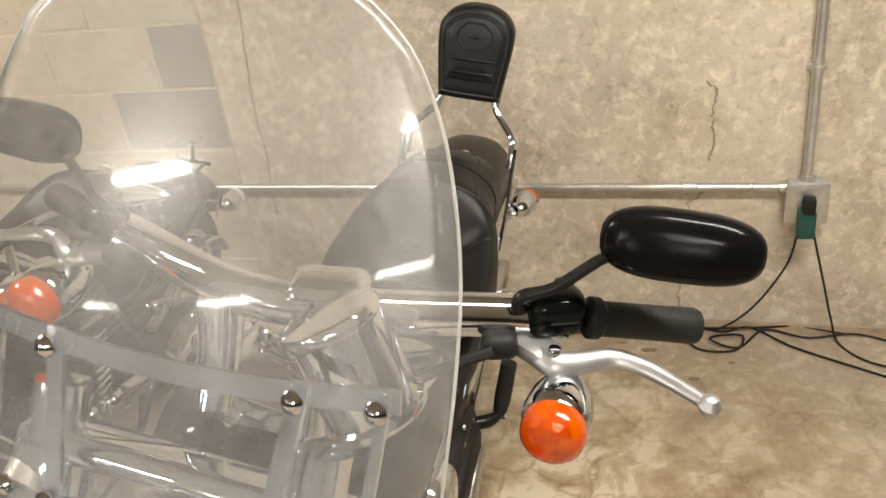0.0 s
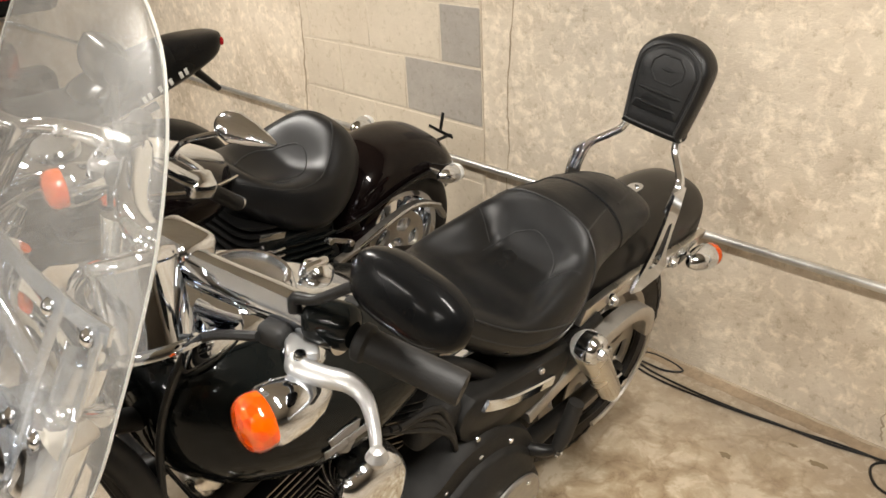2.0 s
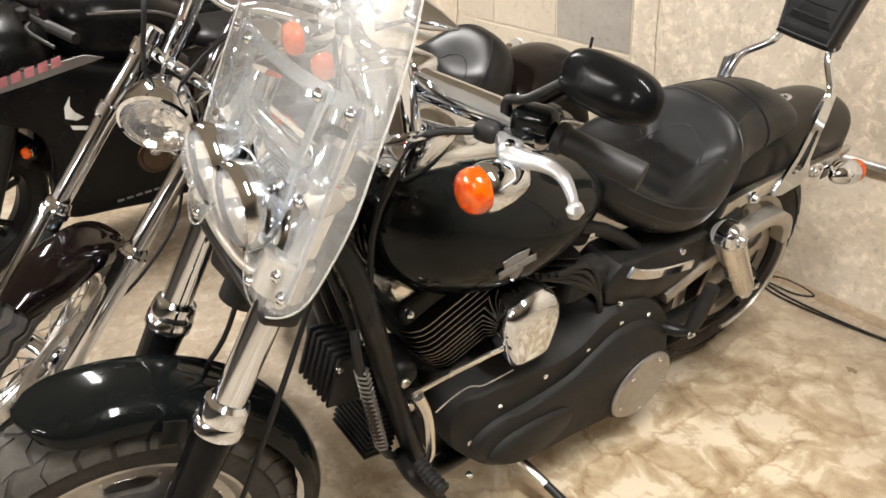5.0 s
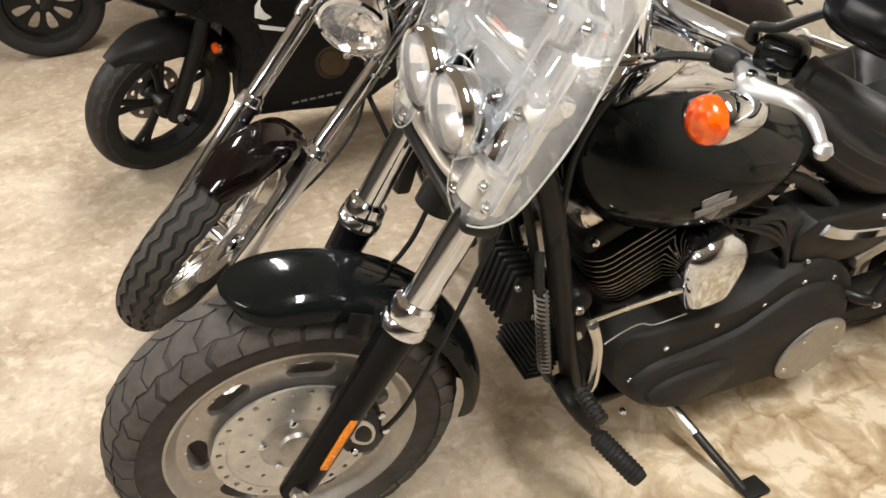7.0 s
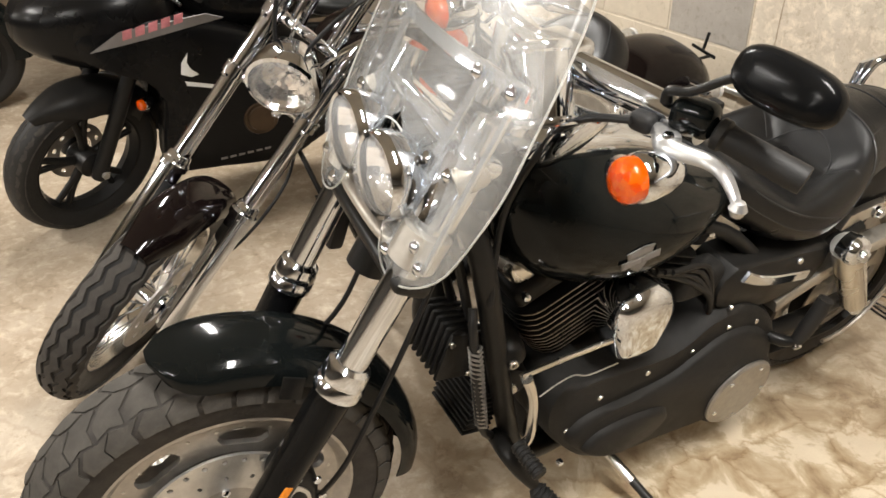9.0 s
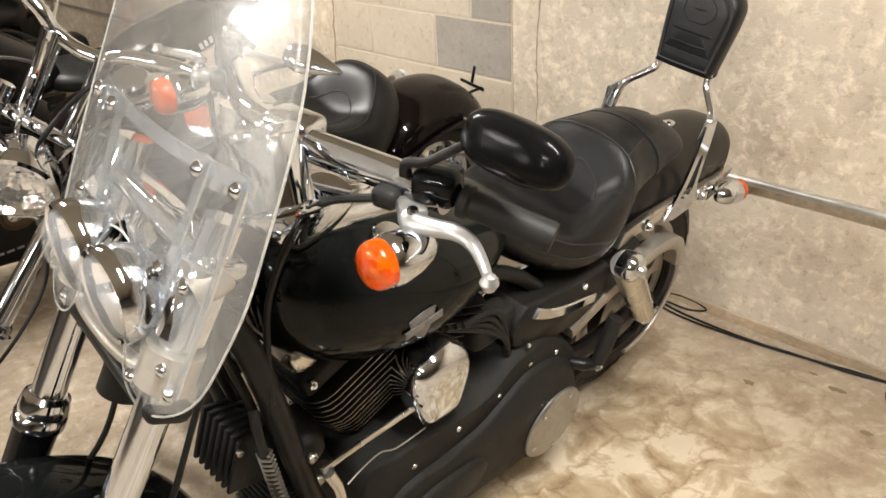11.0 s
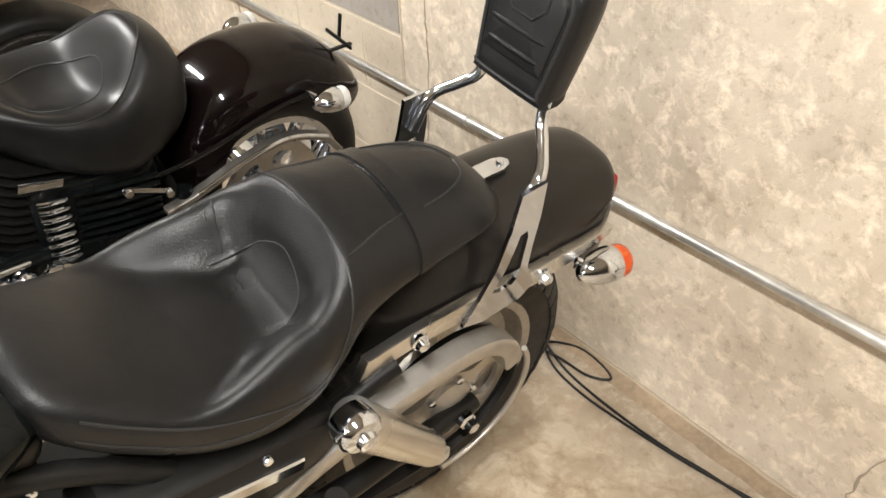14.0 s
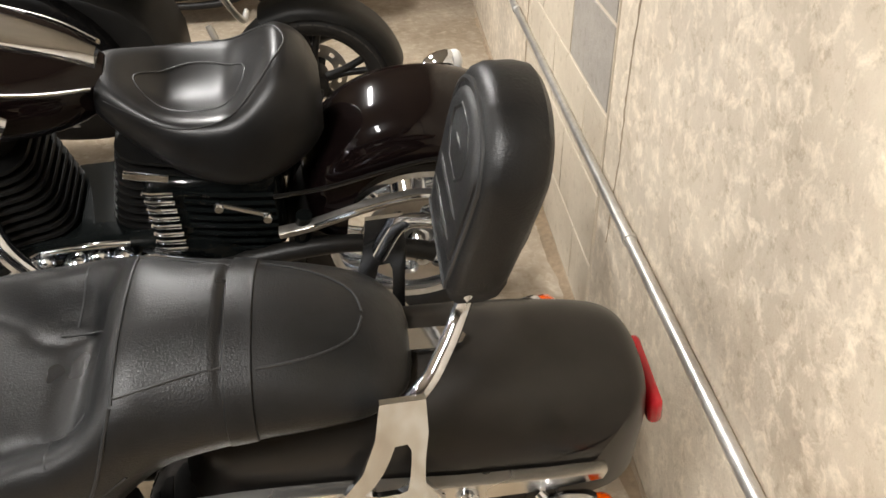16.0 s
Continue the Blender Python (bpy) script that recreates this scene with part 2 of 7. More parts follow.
WALL_FOOT_BROWN = mat("wall_foot_brown", (0.27, 0.20, 0.13), 0.95, scale=45, spread=0.35, bump=0.6)
STAIN = mat("floor_stain", (0.20, 0.15, 0.09), 0.8, scale=40)
STEEL = mat("galvanised_steel", (0.62, 0.61, 0.58), 0.38, 0.85, scale=40, spread=0.2, bump=0.1)
BOXGREY = mat("grey_box_paint", (0.45, 0.44, 0.41), 0.6, 0.3, scale=40)
CHROME = mat("chrome", (0.70, 0.74, 0.80), 0.07, 1.0, spread=0.04, scale=12, rough_spread=0.04)
CHROME_DULL = mat("dusty_chrome", (0.66, 0.64, 0.60), 0.24, 1.0, spread=0.1, scale=30, rough_spread=0.1)
SILVER = mat("cast_silver", (0.50, 0.47, 0.42), 0.42, 0.75, scale=50, bump=0.1)
BRUSHED = mat("brushed_grey_cover", (0.34, 0.325, 0.30), 0.38, 0.85, scale=60, spread=0.2)
ALLOY = mat("machined_wheel", (0.44, 0.42, 0.39), 0.43, 0.9, scale=60, spread=0.18, rough_spread=0.14)
BLACK = mat("black_paint", (0.004, 0.005, 0.005), 0.16, spread=0.3, scale=8, coat=0.30, rough_spread=0.08, dust=0.004, spec=0.03)
FENDER = mat("dusty_black_paint", (0.009, 0.008, 0.007), 0.34, spread=0.3, scale=18, coat=0.25, rough_spread=0.12, dust=0.028, spec=0.2)
MAROON = mat("dark_cherry_paint", (0.0045, 0.0026, 0.0026), 0.12, spread=0.3, scale=7, coat=0.45, dust=0.004, spec=0.03)
SATIN = mat("satin_black", (0.008, 0.0078, 0.0075), 0.40, spread=0.3, scale=40, bump=0.15, dust=0.02, spec=0.25)
FAIRING = mat("worn_black_fairing", (0.0045, 0.0045, 0.0047), 0.27, spread=0.3, scale=20, rough_spread=0.1, dust=0.008, spec=0.16)
MATTE = mat("wrinkle_black", (0.012, 0.0118, 0.0115), 0.55, spread=0.3, scale=60, bump=0.5, bump_scale=500, dust=0.035, spec=0.22)
MIRROR_BLACK = mat("worn_black_plastic", (0.004, 0.0042, 0.0045), 0.20, spread=0.3, scale=30, rough_spread=0.10, dust=0.006, spec=0.10)
FIN = mat("cylinder_black", (0.007, 0.0068, 0.0065), 0.5, spread=0.3, scale=50, spec=0.18)
FIN_EDGE = mat("polished_fin_edge", (0.42, 0.39, 0.34), 0.4, 0.9, scale=60)
LEATHER = mat("black_vinyl", (0.0075, 0.0077, 0.008), 0.36, spread=0.25, scale=60, bump=0.3, bump_scale=420, dust=0.004, spec=0.30)
LEATHER_TOP = mat("grained_vinyl_panel", (0.010, 0.0103, 0.0107), 0.36, spread=0.25, scale=60, bump=0.4, bump_scale=600, dust=0.005, spec=0.36)
LEATHER_SMOOTH = mat("smooth_black_leather", (0.008, 0.008, 0.0083), 0.40, spread=0.25, scale=50, bump=0.10, bump_scale=300, spec=0.34, rough_spread=0.08)
THREAD = mat("stitched_piping", (0.020, 0.0205, 0.021), 0.45, scale=80, spec=0.4)
RUBBER = mat("black_rubber", (0.013, 0.0125, 0.012), 0.55, spread=0.25, scale=60, bump=0.2, spec=0.3)
TYRE = mat("tyre_rubber", (0.044, 0.040, 0.036), 0.75, spread=0.4, scale=40, bump=0.3, dust=0.05, spec=0.25)
TREAD = mat("dusty_tread", (0.062, 0.057, 0.050), 0.85, spread=0.4, scale=30, bump=0.5, spec=0.25)
CABLE = mat("cable_sheath", (0.010, 0.0095, 0.009), 0.5, scale=60, spec=0.3)
LEVER = mat("cast_lever", (0.46, 0.46, 0.455), 0.33, 0.85, scale=50)
AMBER = clear("amber_lens", (0.95, 0.10, 0.001), 0.08, 1.5, 0.5, haze=0.10, prisms=110.0, deep=(1.0, 0.17, 0.002))
RED = clear("red_lens", (0.55, 0.01, 0.02), 0.10, 1.5, 0.3)
REFLECTOR = mat("amber_reflector", (0.80, 0.23, 0.010), 0.25, scale=200, spread=0.4, bump=0.4)
LENS = clear("headlight_glass", (0.97, 0.98, 1.0), 0.02, 1.45, 1.0)
FLUTED = clear("fluted_headlight_glass", (0.85, 0.87, 0.90), 0.03, 1.45, 0.0, alpha=0.09, haze=0.05)
MILKY = clear("pressed_headlight_glass", (0.88, 0.90, 0.92), 0.05, 1.45, 0.0, alpha=0.20, haze=0.10)
BOWL = mat("headlight_bowl", (0.94, 0.94, 0.94), 0.13, 1.0, scale=25, spread=0.08, bump=0.8, bump_scale=70)
SCREEN = hazy_sheet("clear_polycarbonate", 0.09, 0.21)
EDGE = clear("frosted_screen_edge", (0.80, 0.80, 0.76), 0.3, 1.3, 0.6)
BRONZE = mat("bronze_cover", (0.085, 0.06, 0.04), 0.35, 0.8, scale=30)
WHITE = mat("white_decal", (0.72, 0.72, 0.70), 0.5, scale=60)
PINK = mat("faded_pink_decal", (0.50, 0.18, 0.20), 0.5, scale=80, spread=0.3)
GREYDECAL = mat("grey_decal", (0.16, 0.15, 0.145), 0.45, scale=60)
BADGE = mat("pewter_badge", (0.17, 0.165, 0.155), 0.45, 0.8, scale=200, spread=0.3)
GREEN = mat("green_adapter", (0.01, 0.07, 0.055), 0.4, scale=40)
TUBE = glow("fluorescent_tube", (1.0, 0.97, 0.93), 20.0)


# ---------------------------------------------------------------- mesh helpers
def finish(bm, name, sharp=38):
    bmesh.ops.recalc_face_normals(bm, faces=bm.faces)
    me = bpy.data.meshes.new(name)
    bm.to_mesh(me)
    bm.free()
    me.shade_smooth()
    me.set_sharp_from_angle(angle=radians(sharp))
    return me


def part(name, bm, material, parent=None, label="", sharp=38, at=None):
    """One mesh object, under a thing or under a part."""
    if at is not None:
        bmesh.ops.transform(bm, matrix=at, verts=bm.verts)
    ob = new(name, finish(bm, name, sharp))
    ob.data.materials.append(material)
    ob.visible_shadow = material not in (SCREEN, LENS, FLUTED)
    if parent is not None:
        ob.parent = parent
    return tagged(ob, label)


def spline(points, steps):
    """A smooth line through the points."""
    p = [Vector(q) for q in points]
    if steps < 2 or len(p) < 3:
        return p
    out = []
    for i in range(len(p) - 1):
        a, b, c, d = p[max(i - 1, 0)], p[i], p[i + 1], p[min(i + 2, len(p) - 1)]
        for k in range(steps):
            t = k / steps
            out.append(0.5 * (2 * b + (c - a) * t + (2 * a - 5 * b + 4 * c - d) * t * t + (3 * b - a - 3 * c + d) * t ** 3))
    return out + [p[-1]]


def skin(bm, rings, closed=True, caps=True):
    vs = [[bm.verts.new(q) for q in r] for r in rings]
    n = len(vs[0])
    for a, b in zip(vs, vs[1:]):
        for k in range(n if closed else n - 1):
            bm.faces.new((a[k], a[(k + 1) % n], b[(k + 1) % n], b[k]))
    if caps and closed:
        bm.faces.new(vs[0][::-1])
        bm.faces.new(vs[-1])
    return vs


def tube(points, r, steps=6, seg=12, bm=None, flat=1.0, caps=True):
    """A round bar along a line; r may be a list, one for each given point."""
    bm = bm or bmesh.new()
    line = spline(points, steps)
    n = len(line)
    rs = r if isinstance(r, (list, tuple)) else [r] * len(points)
    rings, up = [], None
    for i, q in enumerate(line):
        d = (line[min(i + 1, n - 1)] - line[max(i - 1, 0)]).normalized()
        if up is None:
            up = d.orthogonal().normalized()
        up = (up - d * up.dot(d)).normalized()
        side = d.cross(up)
        f = i / max(n - 1, 1) * (len(rs) - 1)
        j = min(int(f), len(rs) - 2) if len(rs) > 1 else 0
        rad = rs[j] + (rs[min(j + 1, len(rs) - 1)] - rs[j]) * (f - j)
        rings.append([q + (up * math.cos(a) + side * math.sin(a) * flat) * rad for a in (math.tau * k / seg for k in range(seg))])
    skin(bm, rings, caps=caps)
    return bm


def lathe(profile, origin=(0, 0, 0), axis=(1, 0, 0), seg=40, bm=None, close=False, caps=True):
    """A turned body: profile rows are radius and distance along the axis."""
    bm = bm or bmesh.new()
    q = Vector(axis).to_track_quat("Z", "Y")
    o = Vector(origin)
    rings = [[o + q @ Vector((r * math.cos(a), r * math.sin(a), h)) for a in (math.tau * k / seg for k in range(seg))] for r, h in profile]
    if close:
        rings.append(rings[0])
        vs = [[bm.verts.new(c) for c in r] for r in rings[:-1]]
        vs.append(vs[0])
        for a, b in zip(vs, vs[1:]):
            for k in range(seg):
                bm.faces.new((a[k], a[(k + 1) % seg], b[(k + 1) % seg], b[k]))
    else:
        skin(bm, rings, caps=caps)
    return bm


def facets(b, axis, depth):
    """Breaks a smooth bowl into uneven facets that throw the light about."""
    rng, axis = random.Random(7), Vector(axis).normalized()
    for v in b.verts:
        v.co += axis * rng.uniform(-depth, depth)
    return b


def block(size, centre=(0, 0, 0), bevel=0.004, turn=None, bm=None, seg=2):
    """A box with rounded edges."""
    b = bmesh.new()
    bmesh.ops.create_cube(b, size=1)
    bmesh.ops.scale(b, vec=size, verts=b.verts)
    if bevel:
        bmesh.ops.bevel(b, geom=list(b.edges), offset=min(bevel, min(size) * 0.45), segments=seg, affect="EDGES", profile=0.5)
    m = Matrix.Translation(centre) @ (turn or Matrix())
    bmesh.ops.transform(b, matrix=m, verts=b.verts)
    if bm is None:
        return b
    me = bpy.data.meshes.new("piece")
    b.to_mesh(me)
    b.free()
    bm.from_mesh(me)
    bpy.data.meshes.remove(me)
    return bm


def rounded(points, steps=4):
    """A closed outline, rounded through its points."""
    n = len(points)
    p = [Vector((*q, 0)) for q in points]
    out = []
    for i in range(n):
        a, b, c, d = p[i - 1], p[i], p[(i + 1) % n], p[(i + 2) % n]
        for k in range(steps):
            t = k / steps
            v = 0.5 * (2 * b + (c - a) * t + (2 * a - 5 * b + 4 * c - d) * t * t + (3 * b - a - 3 * c + d) * t ** 3)
            out.append((v.x, v.y))
    return out


def plate(outline, x0, x1, bevel=0.004, steps=0, taper=0.0, bm=None):
    """A plate or cover: an outline in (y, z), from x0 to x1, its x1 side rounded over."""
    bm = bm or bmesh.new()
    o = rounded(outline, steps) if steps else outline
    cy, cz = sum(p[0] for p in o) / len(o), sum(p[1] for p in o) / len(o)
    w = max(abs(p[0] - cy) for p in o)
    s = 1 if x1 > x0 else -1
    rings = []
    for k, (x, inset) in enumerate([(x0, 0), (x1 - s * bevel, taper), (x1 - s * bevel * 0.3, taper + bevel * 0.3), (x1, taper + bevel)]):
        f = 1 - inset / w
        rings.append([Vector((x, cy + (y - cy) * f, cz + (z - cz) * f)) for y, z in o])
    skin(bm, rings)
    return bm


def loft(rows, seg=28, power=2.4, dish=None, bm=None):
    """A swelling body along y: rows of y, lower z, upper z, half width and, if given, height of the widest line (0 to 1)."""
    bm = bm or bmesh.new()
    rings = []
    for row in rows:
        y, z0, z1, hw = row[:4]
        mid = z0 + (z1 - z0) * (row[4] if len(row) > 4 else 0.5)
        ring = []
        for k in range(seg):
            a = math.tau * k / seg
            c, s = math.cos(a), math.sin(a)
            x = hw * abs(c) ** (2 / power) * (1 if c >= 0 else -1)
            dz = abs(s) ** (2 / power)
            z = mid + (z1 - mid) * dz if s >= 0 else mid - (mid - z0) * dz
            if dish and s > 0:
                z -= dish(y) * max(0, 1 - (x / hw) ** 2) ** 1.2 * s
            ring.append(Vector((x, y, z)))
        rings.append(ring)
    skin(bm, rings)
    return bm


def dense(rows, steps=5):
    """Rows of numbers, filled in smoothly."""
    out = []
    for i in range(len(rows) - 1):
        a, b, c, d = rows[max(i - 1, 0)], rows[i], rows[i + 1], rows[min(i + 2, len(rows) - 1)]
        for k in range(steps):
            t = k / steps
            out.append(tuple(0.5 * (2 * q + (r - p) * t + (2 * p - 5 * q + 4 * r - s) * t * t + (3 * q - p - 3 * r + s) * t ** 3) for p, q, r, s in zip(a, b, c, d)))
    return out + [tuple(rows[-1])]


def arch(line, half, thick, edge, seg=14, power=2.6, bm=None):
    """A mudguard: an arched sheet along a line in (y, z). half: half width; edge: how far its sides hang down."""
    bm = bm or bmesh.new()
    pts = [Vector((0, y, z)) for y, z in line]
    n = len(pts)
    rings = []
    for i, q in enumerate(pts):
        d = (pts[min(i + 1, n - 1)] - pts[max(i - 1, 0)]).normalized()
        up = Vector((0, -d.z, d.y))
        hw = half(i / (n - 1)) if callable(half) else half
        ed = edge(i / (n - 1)) if callable(edge) else edge
        outer, inner = [], []
        for k in range(seg + 1):
            a = -1 + 2 * k / seg
            x = math.copysign(abs(math.sin(a * math.pi / 2)) ** 0.9, a)
            drop = (1 - max(0.0, 1 - abs(x) ** power) ** (1 / power)) * ed
            outer.append(q + Vector((x * hw, 0, 0)) - up * drop)
            inner.append(q + Vector((x * (hw - thick), 0, 0)) - up * (drop + (thick if abs(a) < 1 else 0)))
        rings.append(outer + inner[::-1])
    skin(bm, rings)
    return bm


def bolt(at, axis, r, h, parent, material, name="bolt"):
    return part(name, lathe([(r * 1.0, 0), (r, h * 0.6), (r * 0.8, h), (r * 0.3, h * 1.02)], at, axis, 10), material, parent)


def thing(name, label, category, m, group="", kind=""):
    ob = new(name)
    ob.matrix_basis = m
    return tagged(ob, label, category, group, kind)


# ---------------------------------------------------------------- the garage
WALL_Y, LEFT_X, RIGHT_X, BACK_Y = 2.34, -14.0, 11.0, -13.0


def slab(name, size, centre, material, label, bevel=0.0):
    return tagged(part(name, block(size, centre, bevel), material), label, name.split("_")[0], kind="structure")


def garage():
    slab("floor", (RIGHT_X - LEFT_X + 0.4, WALL_Y - BACK_Y + 0.4, 0.2), ((LEFT_X + RIGHT_X) / 2, (WALL_Y + BACK_Y) / 2, -0.1), FLOOR, "worn tan concrete garage floor with pale patches")
    slab("wall_north", (RIGHT_X - LEFT_X, 0.25, CEILING + 0.2), ((LEFT_X + RIGHT_X) / 2, WALL_Y + 0.125, CEILING / 2), WALL, "mottled beige cast concrete garage wall")
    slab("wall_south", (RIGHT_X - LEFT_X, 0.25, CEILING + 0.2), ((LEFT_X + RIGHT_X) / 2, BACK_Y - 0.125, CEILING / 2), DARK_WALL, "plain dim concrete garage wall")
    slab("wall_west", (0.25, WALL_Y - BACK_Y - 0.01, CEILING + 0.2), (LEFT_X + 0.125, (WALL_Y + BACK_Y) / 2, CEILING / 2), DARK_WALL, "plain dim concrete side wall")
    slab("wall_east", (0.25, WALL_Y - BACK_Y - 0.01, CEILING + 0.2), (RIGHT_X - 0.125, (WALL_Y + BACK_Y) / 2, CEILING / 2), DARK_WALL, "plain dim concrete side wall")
    slab("ceiling", (RIGHT_X - LEFT_X + 0.4, WALL_Y - BACK_Y + 0.4, 0.2), ((LEFT_X + RIGHT_X) / 2, (WALL_Y + BACK_Y) / 2, CEILING + 0.1), CEIL, "painted concrete garage ceiling")
    # block infill between the two casts
    x0, x1, course = -2.395, -1.31, 0.212
    tagged(part("block_infill", block((x1 - x0, 0.004, 1.9), ((x0 + x1) / 2, WALL_Y - 0.002, 0.95), 0), MORTAR), "mortar bed of a block infill", "wall", kind="structure")
    rng = random.Random(4)
    bed = bpy.data.objects["block_infill"]
    for row in range(9):
        z = -0.02 + 0.003 + course * row
        x = x1
        first = True
        while x > x0 + 0.02:
            w = 0.205 if (first and row % 2 == 0) else 0.41
            w = min(w, x - x0)
            first = False
            grey = x == x1 and row in (3, 4)
            part("brick", block((w - 0.010, 0.012, course - 0.010), (x - w / 2, WALL_Y - 0.0005 + rng.uniform(-0.0006, 0.0006), z + course / 2), 0.0015, seg=1), BLOCK_GREY if grey else BLOCK, bed)
            x -= w
    # cast joint and cracks
    def crack(points, r, label, seed):
        g = random.Random(seed)
        fine = []
        for a, b in zip(points, points[1:]):
            for k in range(9):
                t = k / 9
                fine.append((a[0] + (b[0] - a[0]) * t + g.uniform(-0.006, 0.006), WALL_Y - 0.0005, a[1] + (b[1] - a[1]) * t + g.uniform(-0.004, 0.004)))
        bm = tube(fine, [r * g.uniform(0.3, 1) for _ in fine], 1, 6, flat=1.0)
        tagged(part("crack", bm, CRACK), label, "crack", kind="structure")
    crack([(-2.37, 1.9), (-2.38, 1.1), (-2.41, 0.80), (-2.44, 0.52), (-2.45, 0.0)], 0.005, "long ragged crack down the cast joint", 1)
    crack([(-1.16, 1.6), (-1.17, 1.0), (-1.20, 0.72), (-1.19, 0.60), (-1.22, 0.3)], 0.0035, "thin vertical crack in the concrete wall", 2)
    crack([(0.21, 0.79), (0.235, 0.765), (0.225, 0.70), (0.23, 0.62), (0.222, 0.55)], 0.0045, "short crack with chipped spots in the wall", 3)
    crack([(0.215, 0.46), (0.165, 0.42), (0.185, 0.28), (0.14, 0.10), (0.16, 0.02)], 0.004, "crooked crack running down to the floor", 5)
    # joint between wall and floor, and the ragged dark brown strip along it
    tagged(part("floor_joint", tube([(LEFT_X, WALL_Y - 0.003, 0.0)] + [(x * 0.4 - 4, WALL_Y - 0.003, 0.001) for x in range(0, 24)] + [(RIGHT_X, WALL_Y - 0.003, 0)], 0.012, 1, 6), CRACK), "dark dirty joint where wall meets floor", "joint", kind="structure")
    g = random.Random(8)
    bm = bmesh.new()
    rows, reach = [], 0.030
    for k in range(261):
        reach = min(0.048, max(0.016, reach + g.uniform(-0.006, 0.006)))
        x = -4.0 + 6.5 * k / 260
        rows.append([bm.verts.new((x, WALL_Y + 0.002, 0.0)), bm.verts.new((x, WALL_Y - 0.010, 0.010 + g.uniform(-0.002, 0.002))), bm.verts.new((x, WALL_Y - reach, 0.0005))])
    for p, q in zip(rows, rows[1:]):
        for j in range(2):
            bm.faces.new((p[j], q[j], q[j + 1], p[j + 1]))
    tagged(part("trim", bm, WALL_FOOT_BROWN), "ragged dark brown strip along the foot of the wall", "dirt", kind="structure")


def conduit():
    z, y = 0.48, WALL_Y - 0.019
    run = thing("electrical_conduit", "galvanised steel conduit run along the wall", "conduit", pose(0, 0, 0))
    part("pipe", tube([(-13.2, y, z), (-3.0, y, z), (0.42, y, z)], 0.0125, 1, 16), STEEL, run)
    part("riser_pipe", tube([(0.482, y, 0.505), (0.482, y, 1.6), (0.482, y, 2.7)], 0.014, 1, 16), STEEL, run)
    for x in (-4.6, -2.6, 0.17):
        part("coupling", lathe([(0.0125, -0.02), (0.0155, -0.018), (0.0155, 0.018), (0.0125, 0.02)], (x, y, z), (1, 0, 0), 16), STEEL, run)
    for zz in (0.82, 1.9):
        part("strap", lathe([(0.0145, -0.008), (0.017, -0.007), (0.017, 0.007), (0.0145, 0.008)], (0.482, y, zz), (0, 0, 1), 16), STEEL, run)
        part("strap_tab", block((0.05, 0.004, 0.016), (0.482, WALL_Y - 0.003, zz), 0.001), STEEL, run)
    for x in (-3.7, -1.0):
        part("strap", lathe([(0.013, -0.007), (0.0155, -0.006), (0.0155, 0.006), (0.013, 0.007)], (x, y, z), (1, 0, 0), 16), STEEL, run)
    box = thing("outlet_box", "grey steel outlet box screwed to the wall", "outlet box", pose(0.482, WALL_Y - 0.026, 0.445))
    part("body", block((0.105, 0.052, 0.115), (0, 0, 0), 0.006), BOXGREY, box)
    part("cover_plate", block((0.112, 0.004, 0.12), (0, -0.028, 0), 0.002), STEEL, box)
    part("connector", lathe([(0.019, -0.012), (0.019, 0.012)], (0, 0.006, 0.062), (0, 0, 1), 12), STEEL, box)
    part("connector", lathe([(0.018, -0.012), (0.018, 0.012)], (-0.06, 0.006, 0.035), (1, 0, 0), 12), STEEL, box)
    for sz in (-1, 1):
        bolt((0, -0.030, sz * 0.05), (0, -1, 0), 0.004, 0.002, box, STEEL, "screw")
    plug = thing("green_plug_adapter", "dark green plug adapter pushed into the outlet", "adapter", pose(0.482, WALL_Y - 0.075, 0.395))
    part("body", block((0.048, 0.045, 0.085), (0, 0, 0), 0.008), GREEN, plug)
    part("black_plug", block((0.034, 0.036, 0.05), (0.002, -0.012, 0.062), 0.008), RUBBER, plug)
    cords = thing("power_cord", "black power cords hanging from the outlet and coiled on the floor", "cord", pose(0, 0, 0))
    yf = 0.006
    part("cord", tube([(0.462, 2.262, 0.36), (0.44, 2.27, 0.25), (0.36, 2.28, 0.10), (0.27, 2.29, 0.012), (0.20, 2.30, yf), (0.165, 2.25, yf), (0.21, 2.18, yf), (0.31, 2.185, yf), (0.335, 2.25, 0.014), (0.27, 2.26, yf), (0.24, 2.22, 0.016), (0.32, 2.20, yf), (0.40, 2.30, yf), (0.52, 2.27, yf), (0.66, 2.30, yf), (0.80, 2.24, yf)], 0.0034, 8, 8), CABLE, cords)
    part("cord", tube([(0.505, 2.262, 0.36), (0.54, 2.26, 0.22), (0.575, 2.27, 0.08), (0.60, 2.25, yf), (0.66, 2.17, yf), (0.76, 2.13, yf)], 0.0034, 8, 8), CABLE, cords)
    part("cord", tube([(0.78, 2.06, yf), (0.62, 2.14, yf), (0.47, 2.22, yf), (0.36, 2.31, yf), (0.28, 2.28, yf), (0.19, 2.295, yf), (0.05, 2.265, yf), (-0.10, 2.25, yf), (-0.20, 2.235, yf), (-0.35, 2.228, yf), (-0.50, 2.235, yf), (-0.60, 2.26, yf), (-0.66, 2.28, yf)], 0.0034, 8, 8), CABLE, cords)
